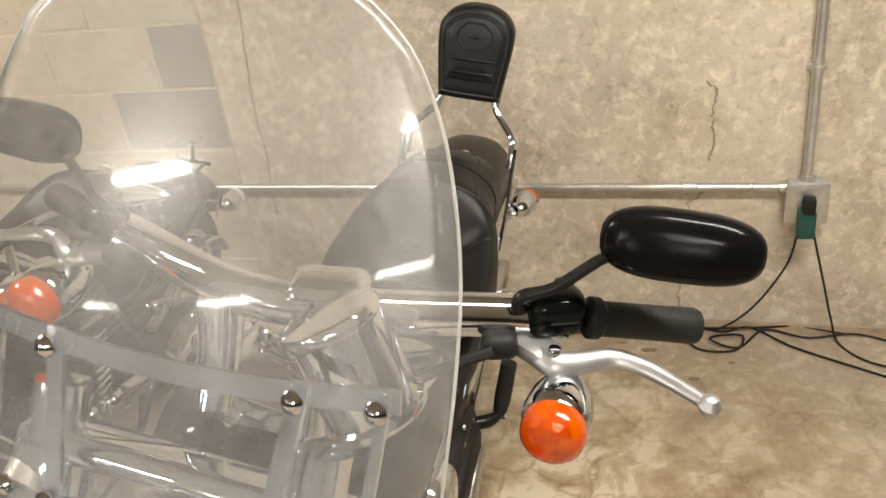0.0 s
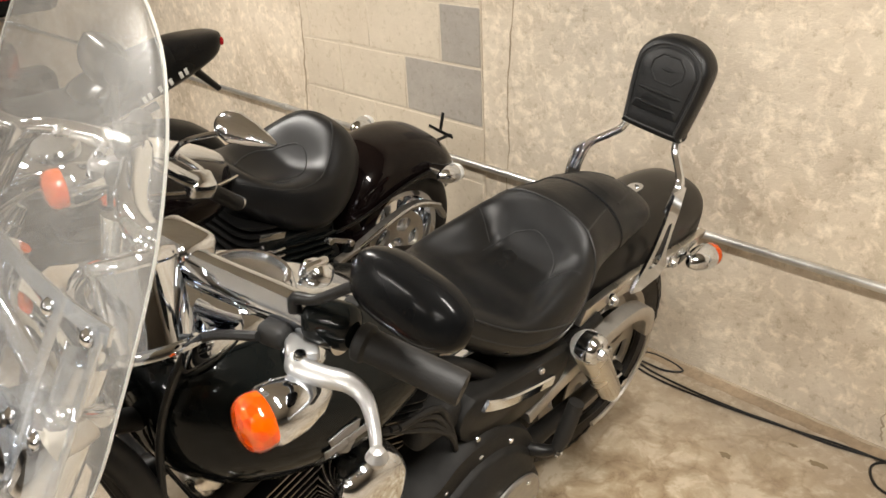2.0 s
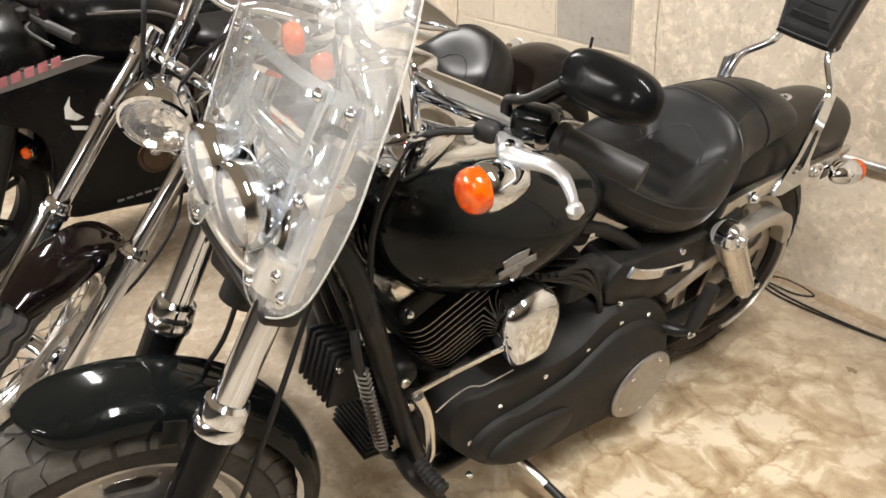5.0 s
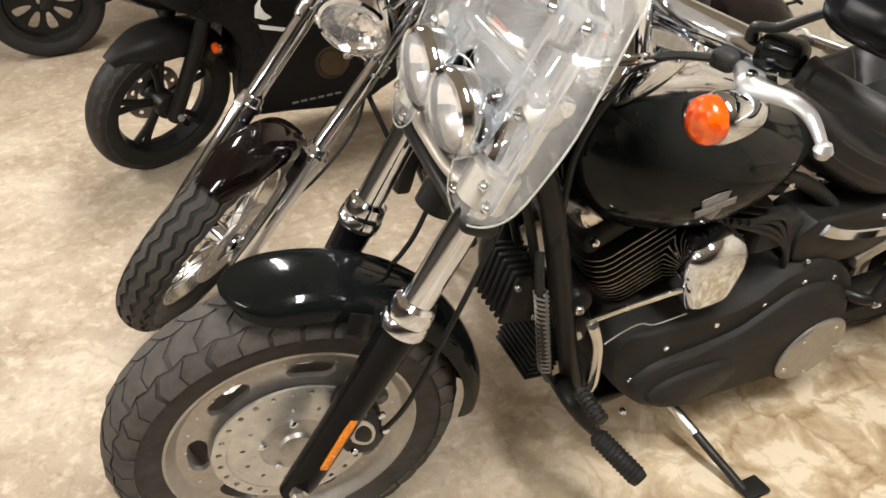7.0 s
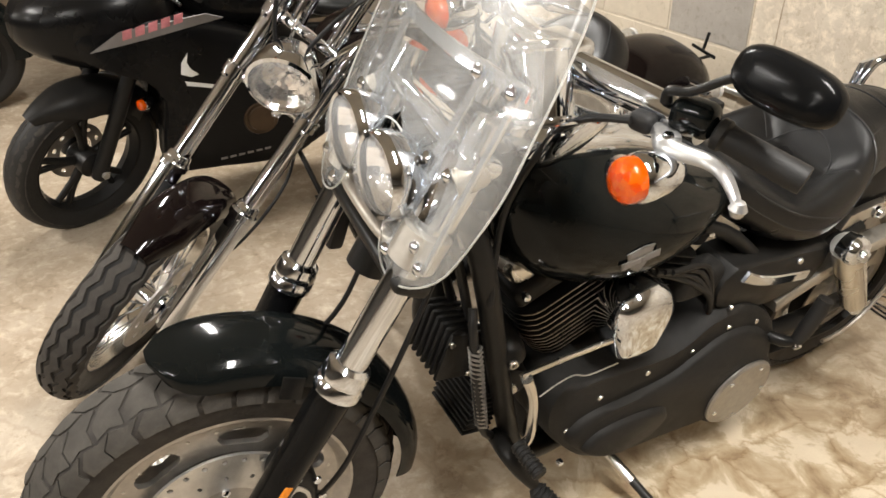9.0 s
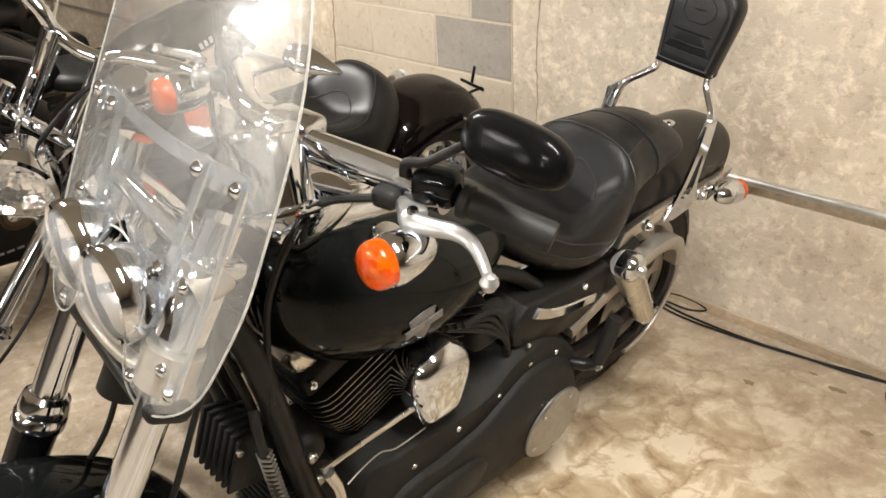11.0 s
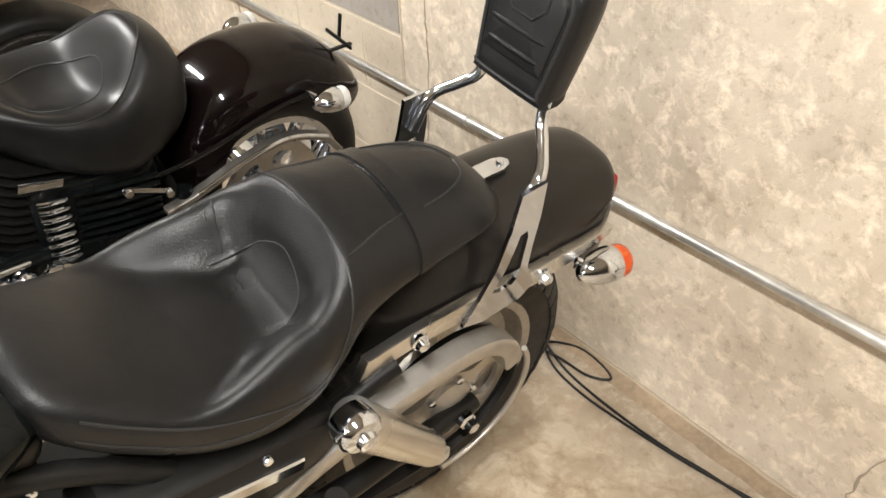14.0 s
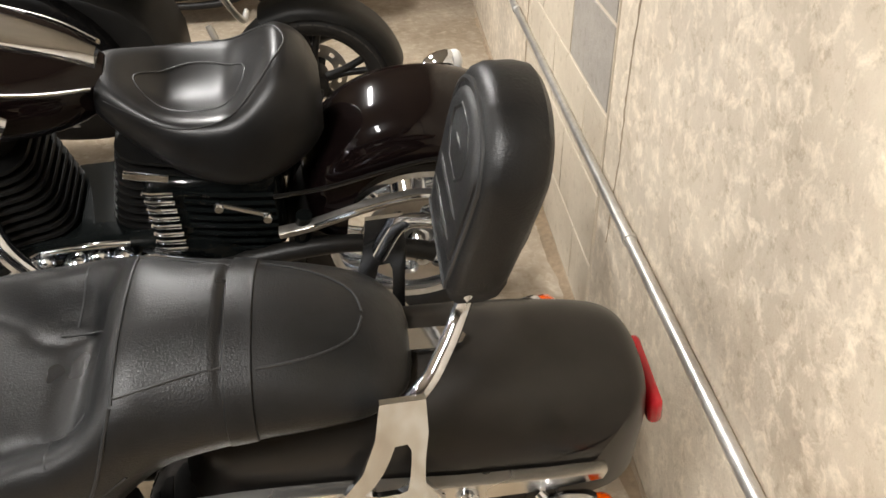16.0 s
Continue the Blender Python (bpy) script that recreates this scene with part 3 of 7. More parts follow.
    part("cord", tube([(0.62, 2.30, yf), (0.48, 2.325, yf), (0.33, 2.29, 0.016), (0.10, 2.285, yf), (-0.02, 2.262, yf), (-0.14, 2.238, yf), (-0.30, 2.218, yf), (-0.44, 2.21, yf), (-0.55, 2.225, yf), (-0.62, 2.27, yf), (-0.56, 2.318, yf), (-0.48, 2.32, yf), (-0.425, 2.30, yf), (-0.47, 2.265, yf), (-0.55, 2.25, 0.014), (-0.64, 2.24, yf)], 0.0032, 8, 8), CABLE, cords)


def floor_marks():
    rng = random.Random(11)

    def blot(name, x, y, r, material, label, flat=1.0, n=18):
        bm = bmesh.new()
        ring = []
        for k in range(n):
            a = math.tau * k / n
            q = r * rng.uniform(0.65, 1.25)
            ring.append(bm.verts.new((x + math.cos(a) * q, y + math.sin(a) * q * flat, 0.0015)))
        bm.faces.new(ring)
        low = bmesh.ops.extrude_face_region(bm, geom=list(bm.faces))
        bmesh.ops.translate(bm, vec=(0, 0, -0.001), verts=[v for v in low["geom"] if isinstance(v, bmesh.types.BMVert)])
        tagged(part(name, bm, material), label, "stain", kind="structure")
    blot("floor_stain", -0.134, 2.038, 0.016, STAIN, "small dark oil spot on the concrete floor", 0.7)
    blot("floor_stain", 0.193, 2.042, 0.018, STAIN, "small dark oil spot on the concrete floor", 0.6)
    for x, y, r in ((0.06, 2.17, 0.022), (0.30, 2.13, 0.010), (-0.02, 2.20, 0.012)):
        blot("floor_stain", x, y, r, STAIN, "small brown speck on the concrete floor", 0.5)


def lamps():
    for i, (x, y) in enumerate(STRIPS):
        lamp = thing("ceiling_light", "long twin-tube fluorescent ceiling light, switched on", "ceiling light", pose(x, y, CEILING - 0.002), "ceiling lights")
        part("housing", block((1.25, 0.16, 0.05), (0, 0, -0.025), 0.006), WHITE, lamp)
        for s in (-1, 1):
            part("tube", lathe([(0.004, -0.6), (0.014, -0.595), (0.014, 0.595), (0.004, 0.6)], (0, s * 0.045, -0.068), (1, 0, 0), 12), TUBE, lamp)
            for e in (-1, 1):
                part("socket", block((0.02, 0.03, 0.04), (e * 0.607, s * 0.045, -0.065), 0.003), WHITE, lamp)
        li = bpy.data.lights.new("strip_light", "AREA")
        li.shape, li.size, li.size_y, li.energy, li.color = "RECTANGLE", 1.2, 0.16, STRIP_WATTS, (1.0, 0.98, 0.95)
        lo = new("strip_light", li)
        lo.matrix_basis = pose(x, y, CEILING - 0.10)


garage()
conduit()
floor_marks()
lamps()


# ---------------------------------------------------------------- special shapes
def rounded_rect(a, b, r, n=5):
    out = []
    for cx, cy, a0 in ((a - r, b - r, 0), (-a + r, b - r, 90), (-a + r, -b + r, 180), (a - r, -b + r, 270)):
        for k in range(n):
            t = radians(a0 + 90 * k / (n - 1))
            out.append((cx + r * math.cos(t), cy + r * math.sin(t)))
    return out


def band(line, wide, x0, x1):
    """A flat strip along a smooth line in (y, z), wide across it, from x0 to x1."""
    pts = spline([(0, y, z) for y, z in line], 5)
    n = len(pts)
    bm = bmesh.new()
    rings = []
    s = 1 if x1 > x0 else -1
    for i, q in enumerate(pts):
        d = (pts[min(i + 1, n - 1)] - pts[max(i - 1, 0)]).normalized()
        up = Vector((0, -d.z, d.y)) * wide / 2
        b = 0.25
        rings.append([Vector((x, 0, 0)) + q + up * u for x, u in ((x0, -1), (x1 - s * 0.003, -1), (x1, -1 + b), (x1, 1 - b), (x1 - s * 0.003, 1), (x0, 1))])
    skin(bm, rings)
    return bm


def loft_z(rows, seg=28):
    """A round body along z: rows of z, centre x, centre y, half width, half depth."""
    bm = bmesh.new()
    skin(bm, [[Vector((cx + hx * math.cos(math.tau * k / seg), cy + hy * math.sin(math.tau * k / seg), z)) for k in range(seg)] for z, cx, cy, hx, hy in dense(rows, 4)])
    return bm


def loft_x(outline, steps):
    """A dome over an outline in (y, z): steps of x and scale."""
    o = rounded(outline, 3)
    cy, cz = sum(p[0] for p in o) / len(o), sum(p[1] for p in o) / len(o)
    bm = bmesh.new()
    skin(bm, [[Vector((x, cy + (y - cy) * f, cz + (z - cz) * f)) for y, z in o] for x, f in steps])
    return bm


def windshield_sheet(half, ws, n=26):
    """A bowed sheet with the outline half (x, z), mirrored, built in level strips with a lower opening."""
    zs = sorted({round(z, 3) for _, z in half})
    zmin, zmax = zs[0], zs[-1]
    low, high = half[:half.index(min(half, key=lambda p: p[1])) + 1], half[half.index(min(half, key=lambda p: p[1])):]

    def outer(z):
        for a, b in zip(high, high[1:]):
            if a[1] <= z <= b[1]:
                return a[0] + (b[0] - a[0]) * (z - a[1]) / max(b[1] - a[1], 1e-6)
        return 0.0

    def inner(z):
        for a, b in zip(low, low[1:]):
            if b[1] <= z <= a[1]:
                return b[0] + (a[0] - b[0]) * (z - b[1]) / max(a[1] - b[1], 1e-6)
        return 0.0
    bm = bmesh.new()
    levels = [zmin + (zmax - zmin) * (k / n) for k in range(n + 1)]
    cols = 11
    for s in (1, -1):
        vs = []
        for z in levels:
            a, b = inner(z), max(outer(z), inner(z) + 1e-4)
            vs.append([bm.verts.new(ws(s * (a + (b - a) * c / cols), z, 0)) for c in range(cols + 1)])
        for r0, r1 in zip(vs, vs[1:]):
            for k in range(cols):
                bm.faces.new((r0[k], r0[k + 1], r1[k + 1], r1[k]) if s > 0 else (r0[k], r1[k], r1[k + 1], r0[k + 1]))
    bmesh.ops.remove_doubles(bm, verts=bm.verts, dist=0.0006)
    return bm


def strip(line, wide, thick):
    """A flat metal strip along a line that lies on the windshield's slope."""
    bm = bmesh.new()
    n = len(line)
    face = Vector((0, -0.93, 0.36)).normalized()
    rings = []
    for i, q in enumerate(line):
        d = (line[min(i + 1, n - 1)] - line[max(i - 1, 0)]).normalized()
        side = d.cross(face).normalized() * wide / 2
        b = side * 0.9
        rings.append([q - side, q - b + face * thick, q + b + face * thick, q + side, q + b - face * thick * 0.3, q - b - face * thick * 0.3])
    skin(bm, rings)
    return bm


def slotted_plate(s):
    """The upright side plate of the backrest, with a long slot."""
    out = [(1.575, 0.625), (1.60, 0.665), (1.628, 0.72), (1.645, 0.79), (1.652, 0.858), (1.700, 0.862), (1.703, 0.80), (1.700, 0.74), (1.700, 0.69), (1.725, 0.64), (1.70, 0.618), (1.62, 0.612)]
    slot = [(1.628, 0.672), (1.640, 0.69), (1.652, 0.72), (1.661, 0.752), (1.666, 0.775), (1.680, 0.778), (1.684, 0.765), (1.684, 0.74), (1.682, 0.70), (1.679, 0.675), (1.670, 0.668), (1.645, 0.665)]
    bm = bmesh.new()
    layers = []
    for x in (0.1335 * s, 0.1405 * s):
        layers.append(([bm.verts.new((x, *p)) for p in out], [bm.verts.new((x, *p)) for p in slot]))
    n = len(out)
    for o, i in layers:
        for k in range(n):
            bm.faces.new((o[k], o[(k + 1) % n], i[(k + 1) % n], i[k]))
    for j in (0, 1):
        for k in range(n):
            bm.faces.new((layers[0][j][k], layers[0][j][(k + 1) % n], layers[1][j][(k + 1) % n], layers[1][j][k]))
    return bm


PAD = [(-0.074, 0.938), (-0.078, 0.965), (-0.086, 1.030), (-0.089, 1.078), (-0.084, 1.102), (-0.064, 1.126), (-0.026, 1.142), (0.026, 1.142), (0.064, 1.126), (0.084, 1.102), (0.089, 1.078), (0.086, 1.030), (0.078, 0.965), (0.074, 0.938), (0.064, 0.930), (-0.064, 0.930)]


def pad_y(z):
    return 1.754 + (z - 1.04) * 0.19


def pad_mesh():
    o = rounded(PAD, 3)
    bm = bmesh.new()
    cz = 1.045
    skin(bm, [[Vector((x * f, pad_y(cz + (z - cz) * f) + off, cz + (z - cz) * f)) for x, z in o] for off, f in ((-0.010, 0.70), (-0.009, 0.88), (-0.003, 0.965), (0.006, 1.0), (0.032, 1.0), (0.046, 0.965), (0.054, 0.88), (0.056, 0.76))])
    return bm


PANEL = [(-0.060, 0.984), (-0.064, 1.020), (-0.069, 1.072), (-0.063, 1.092), (-0.046, 1.111), (-0.018, 1.122), (0.018, 1.122), (0.046, 1.111), (0.063, 1.092), (0.069, 1.072), (0.064, 1.020), (0.060, 0.984), (0.050, 0.978), (-0.050, 0.978)]


def pad_panel():
    """The raised inner face of the backrest."""
    o = rounded(PANEL, 3)
    bm = bmesh.new()
    cz = 1.055
    skin(bm, [[Vector((x * f, pad_y(cz + (z - cz) * f) + off, cz + (z - cz) * f)) for x, z in o] for off, f in ((-0.004, 1.02), (-0.012, 0.99), (-0.0155, 0.92), (-0.016, 0.2))])
    return bm


def pad_point(t, f, off):
    o = rounded(PAD, 3)
    x, z = o[int(t * len(o)) % len(o)]
    cz = 1.045
    return Vector((x * f, pad_y(cz + (z - cz) * f) + off - 0.005, cz + (z - cz) * f))


# ---------------------------------------------------------------- parts that every motorcycle has
# In a motorcycle's own space x is its left, y runs from the front axle to the rear, z is up.
def steering(point, rake, turn):
    """The turn of a fork about its raked head."""
    axis = Vector((0, math.sin(radians(rake)), math.cos(radians(rake))))
    return Matrix.Translation(point) @ Matrix.Rotation(radians(turn), 4, axis) @ Matrix.Translation(-Vector(point))


def tyre_profile(r, half, rim):
    """Closed section of a tyre: radius, place across."""
    out = []
    for k in range(13):
        a = math.pi * (k / 12 - 0.5)
        out.append((r - half * 0.75 + half * 0.75 * math.cos(a), half * math.sin(a) * (1.0 if abs(a) < 1.4 else 0.97)))
    out.append((rim + 0.012, half * 0.86))
    out.append((rim, half * 0.72))
    out.append((rim, -half * 0.72))
    out.append((rim + 0.012, -half * 0.86))
    return out


def tread_blocks(r, half, count, rows, sink, skew, at):
    """Worn tread of interlocking zigzag blocks round a tyre, joined."""
    bm = bmesh.new()
    rng = random.Random(7)

    def spot(u, a, lift):
        ang = u * math.pi / 2
        rr, xx = r - half * 0.75 + (half * 0.75 + lift) * math.cos(ang), (half + lift) * math.sin(ang)
        return (at[0] + xx, at[1] - rr * math.sin(a), at[2] + rr * math.cos(a))
    for j, (u0, u1) in enumerate(rows):
        for i in range(count):
            off = (0.5 if j % 2 else 0.0) + rng.uniform(-0.05, 0.05)
            lift = sink * rng.uniform(0.75, 1.1)
            grid = {}
            for p, fa in enumerate((0.07, 0.5, 0.93)):
                for q, fu in enumerate((0.0, 0.5, 1.0)):
                    u = u0 + (u1 - u0) * fu
                    turns = (i + off + fa) / count
                    wave = 0.035 * (abs(((turns * count * 2) % 2) - 1) * 2 - 1) if abs(u) < 0.9 else 0.0
                    a = (turns + skew * abs(u) / count + (0.20 / count if q == 1 else 0.0)) * math.tau
                    edge = 1.0 if (p, q) == (1, 1) else 0.55
                    grid[p, q] = (u + wave, a, lift * edge)
            top = {k: bm.verts.new(spot(*v)) for k, v in grid.items()}
            for p in range(2):
                for q in range(2):
                    bm.faces.new((top[p, q], top[p + 1, q], top[p + 1, q + 1], top[p, q + 1]))
            ring = [(0, 0), (1, 0), (2, 0), (2, 1), (2, 2), (1, 2), (0, 2), (0, 1)]
            low = {k: bm.verts.new(spot(grid[k][0], grid[k][1], -0.004)) for k in ring}
            for k in range(8):
                m, n = ring[k], ring[(k + 1) % 8]
                bm.faces.new((top[m], low[m], low[n], top[n]))
    return bm


def wavy_ribs(r, half, edges, waves, swing, sink, at):
    """Tread of unbroken ribs with zigzag grooves between them, joined."""
    bm = bmesh.new()
    n = waves * 6

    def spot(u, k, lift):
        a = math.tau * k / n
        w = swing * (abs((k % 6) - 3) / 1.5 - 1)
        ang = (u + w) * math.pi / 2
        rr, xx = r - half * 0.75 + (half * 0.75 + lift) * math.cos(ang), (half + lift) * math.sin(ang)
        return (at[0] + xx, at[1] - rr * math.sin(a), at[2] + rr * math.cos(a))
    for u0, u1 in edges:
        rings = []
        for k in range(n):
            rings.append([bm.verts.new(spot(u, k, lift)) for u, lift in ((u0, -0.003), (u0, sink), ((u0 + u1) / 2, sink), (u1, sink), (u1, -0.003))])
        for k in range(n):
            p, q = rings[k], rings[(k + 1) % n]
            for j in range(4):
                bm.faces.new((p[j], p[j + 1], q[j + 1], q[j]))
    return bm


def rim_disc(r_out, r_in, x, thick, holes, width, at, length=0.5):
    """A flat wheel disc with slots cut through it, as one solid ring."""
    bm = bmesh.new()
    n, seg = holes * 24, 24
    gap = int(seg * length)
    grid = {}
    for s, xx in enumerate((x, x - thick)):
        for k in range(n):
            a = math.tau * k / n
            u = min(1, abs((k % seg) - gap / 2) / (gap / 2))
            w = width * max(0.12, (1 - u ** 4) ** 0.5) if k % seg <= gap else width * 0.12
            mid, span = (r_in + r_out) / 2, r_out - r_in
            for j, r in enumerate((r_in, mid - span * w, mid + span * w, r_out)):
                grid[s, k, j] = bm.verts.new((at[0] + xx, at[1] + r * math.sin(a), at[2] + r * math.cos(a)))
    for k in range(n):
        k2 = (k + 1) % n
        hole = (k % seg) < gap
        for j in range(3):
            if j == 1 and hole:
                continue
            bm.faces.new([grid[0, k, j], grid[0, k2, j], grid[0, k2, j + 1], grid[0, k, j + 1]])
            bm.faces.new([grid[1, k, j], grid[1, k, j + 1], grid[1, k2, j + 1], grid[1, k2, j]])
        for j in (0, 3):
            bm.faces.new([grid[0, k, j], grid[0, k2, j], grid[1, k2, j], grid[1, k, j]])
        if hole:
            for j in (1, 2):
                bm.faces.new([grid[0, k, j], grid[0, k2, j], grid[1, k2, j], grid[1, k, j]])
            if k % seg == 0:
                bm.faces.new([grid[0, k, 1], grid[0, k, 2], grid[1, k, 2], grid[1, k, 1]])
            if k % seg == gap - 1:
                bm.faces.new([grid[0, k2, 1], grid[0, k2, 2], grid[1, k2, 2], grid[1, k2, 1]])
    return bm


def moved(bm, m):
    bmesh.ops.transform(bm, matrix=m, verts=bm.verts)
    return bm


def turn_signal(bike, at, out, face, m=None, size=1.0, lens=AMBER):
    """A bullet turn signal: chrome shell, amber lens facing face."""
    m = m or Matrix()
    f = Vector(face).normalized()
    a = Vector(at)
    shell = part("turn_signal", moved(lathe([(0.034 * size, 0.0), (0.0365 * size, 0.006 * size), (0.037 * size, 0.016 * size), (0.034 * size, 0.040 * size), (0.026 * size, 0.064 * size), (0.014 * size, 0.082 * size), (0.003 * size, 0.088 * size)], a, -f, 24), m), CHROME, bike, "chrome bullet turn signal")
    part("lens", moved(lathe([(0.033 * size, -0.002), (0.0342 * size, 0.010 * size), (0.0325 * size, 0.019 * size), (0.027 * size, 0.026 * size), (0.016 * size, 0.030 * size), (0.003 * size, 0.0315 * size)], a, f, 24), m), lens, shell)
    part("stalk", moved(tube([a - f * 0.04 * size, a - f * 0.04 * size + Vector(out) * 0.5, a - f * 0.035 * size + Vector(out)], 0.008 * size, 4, 10), m), CHROME, shell)
    return shell


# ---------------------------------------------------------------- the black cruiser with the clear windshield
def cruiser():
    bike = thing("motorcycle", "black cruiser motorcycle with clear windshield and passenger backrest, on its sidestand", "motorcycle", pose(-0.4531, 0.147, 0, 0, 12, 2.8), "parked motorcycles")
    S = steering((0, 0.30, 0.85), 27, -7)
    SW = S @ Matrix.Translation((-0.022, 0.006, 0.006))
    ax_f, ax_r = Vector((0, 0.008, 0.335)), Vector((0, 1.62, 0.342))

    # front wheel
    wheel = part("front_wheel", moved(lathe([(0.212, -0.052), (0.229, -0.056), (0.232, -0.050), (0.216, -0.040), (0.198, -0.02), (0.198, 0.02), (0.216, 0.040), (0.232, 0.050), (0.231, 0.056), (0.226, 0.057), (0.217, 0.049), (0.211, 0.040), (0.204, 0.034), (0.194, 0.030), (0.184, 0.0), (0.194, -0.03)], ax_f, (1, 0, 0), 56, close=True), SW), ALLOY, bike, "machined alloy front wheel with slotted disc face")
    part("tyre", moved(lathe(tyre_profile(0.323, 0.066, 0.220), ax_f, (1, 0, 0), 72, close=True), SW), TYRE, wheel, "dusty black rubber tyre")
    part("tread", moved(tread_blocks(0.323, 0.066, 36, [(-0.97, -0.54), (-0.49, -0.025), (0.025, 0.49), (0.54, 0.97)], 0.006, 0.9, ax_f), SW), TREAD, wheel, "worn dusty tread blocks")
    part("wheel_disc", moved(rim_disc(0.207, 0.134, 0.036, 0.012, 7, 0.25, ax_f, 0.62), SW), ALLOY, wheel)
    part("wheel_disc", moved(rim_disc(0.206, 0.070, -0.022, 0.012, 7, 0.10, ax_f, 0.55), SW), ALLOY, wheel)
    part("brake_disc", moved(rim_disc(0.149, 0.124, 0.058, 0.006, 26, 0.20, ax_f, 0.30), SW), STEEL, wheel)
    part("disc_carrier", moved(rim_disc(0.1235, 0.066, 0.0575, 0.006, 13, 0.08, ax_f, 0.20), SW), STEEL, wheel)
    part("hub", moved(lathe([(0.02, -0.085), (0.034, -0.08), (0.036, -0.05), (0.076, -0.036), (0.078, 0.036), (0.068, 0.050), (0.066, 0.0565), (0.031, 0.0570), (0.029, 0.066), (0.016, 0.068)], ax_f, (1, 0, 0), 28), SW), ALLOY, wheel)
    for k in range(5):
        a = math.tau * k / 5
        part("disc_bolt", moved(lathe([(0.008, 0), (0.008, 0.005), (0.004, 0.007)], ax_f + Vector((0.058, 0.062 * math.sin(a), 0.062 * math.cos(a))), (1, 0, 0), 8), SW), CHROME, wheel)
    for k in range(26):
        a = math.tau * k / 26
        part("rim_rivet", moved(lathe([(0.0035, 0), (0.003, 0.002), (0.001, 0.0025)], ax_f + Vector((0.035, 0.190 * math.sin(a), 0.190 * math.cos(a))), (1, 0, 0), 6), SW), STEEL, wheel)
    # front mudguard
    line = [(ax_f.y + 0.372 * math.sin(a), ax_f.z + 0.372 * math.cos(a)) for a in [radians(-13 + 3.0 * k) for k in range(38)]]
    guard = part("front_mudguard", moved(arch(line, lambda t: 0.080 * min(1, max(0.02, 1 - (1 - min(1, t / 0.13)) ** 2) ** 0.42, 0.72 + 1.5 * (1 - t)), 0.003, lambda t: 0.050 * max(0.04, 1 - (1 - min(1, t / 0.14)) ** 2) ** 0.5, seg=20), SW), BLACK, bike, "gloss black front mudguard with dust and scuffs")
    part("mudguard_bracket", moved(plate([(0.105, 0.615), (0.14, 0.60), (0.15, 0.645), (0.115, 0.66)], 0.080, 0.083, 0.001), SW), SATIN, guard)
    # fork legs
    d = Vector((0, math.sin(radians(27)), math.cos(radians(27))))
    foot = Vector((0, -0.008, 0.338))
    for s in (1, -1):
        o = foot + Vector((0.131 * s, 0.012, 0))
        leg = part("fork_leg", moved(tube([o - d * 0.045 + Vector((-0.022, 0.000, 0.008)), o + Vector((-0.020, 0.010, 0.008)), o + d * 0.16 + Vector((-0.013, 0.007, 0.004)), o + d * 0.400], [0.021, 0.029, 0.029, 0.033], 4, 20), S), MIRROR_BLACK, bike, "gloss black fork slider with chrome upper tube")
        part("dust_cap", moved(lathe([(0.033, 0), (0.0385, 0.004), (0.0385, 0.022), (0.036, 0.026), (0.037, 0.034), (0.034, 0.052), (0.027, 0.058)], o + d * 0.390, d, 28), S), CHROME, leg)
        part("upper_tube", moved(tube([o + d * 0.38, o + d * 0.6, o + d * 0.86], 0.0245, 1, 24), S), CHROME, leg)
        part("fork_cover", moved(lathe([(0.028, 0), (0.033, 0.004), (0.034, 0.10), (0.031, 0.105)], o + d * 0.70, d, 24), S), CHROME, leg)
        part("axle_nut", moved(lathe([(0.016, 0), (0.016, 0.012), (0.012, 0.016), (0.011, 0.026), (0.004, 0.030)], o + Vector((0.024 * s, -0.012, -0.004)), (s, 0, 0), 6 if s > 0 else 12), SW), CHROME, leg)
        part("reflector", moved(block((0.006, 0.0145, 0.125), o + d * 0.130 + Vector((0.030 * s - 0.014, 0.008, 0.005)), 0.003, Matrix.Rotation(radians(-27), 4, "X")), S), REFLECTOR, leg, "long amber reflector strip")
    # brake caliper and its line
    cal = part("brake_caliper", moved(plate([(0.085, 0.36), (0.135, 0.345), (0.155, 0.42), (0.135, 0.475), (0.09, 0.47), (0.075, 0.42)], 0.060, 0.126, 0.012, 3), SW), SATIN, bike, "black brake caliper with silver oval badge")
    badge = part("caliper_badge", moved(plate([(0.097, 0.395), (0.124, 0.376), (0.138, 0.392), (0.136, 0.422), (0.118, 0.444), (0.098, 0.430)], 0.126, 0.1285, 0.001, 3), SW), STEEL, cal)
    part("badge_field", moved(plate([(0.103, 0.400), (0.123, 0.385), (0.132, 0.396), (0.130, 0.418), (0.117, 0.434), (0.104, 0.424)], 0.1285, 0.1292, 0.0003, 3), SW), SATIN, badge)
    for q in ((0.117, 0.462), (0.150, 0.446), (0.158, 0.402), (0.100, 0.365)):
        bolt(SW @ Vector((0.124, *q)), (1, 0, 0), 0.008, 0.006, cal, CHROME)
    part("brake_line", moved(tube([(0.10, 0.158, 0.40), (0.125, 0.20, 0.50), (0.12, 0.27, 0.66), (0.10, 0.33, 0.78), (0.06, 0.40, 0.90)], 0.0048, 6, 8), S), CABLE, bike)
    part("brake_line", moved(tube([(-0.09, 0.10, 0.50), (-0.06, 0.24, 0.66), (-0.05, 0.30, 0.80), (-0.03, 0.36, 0.92)], 0.0045, 6, 8), S), CABLE, bike)
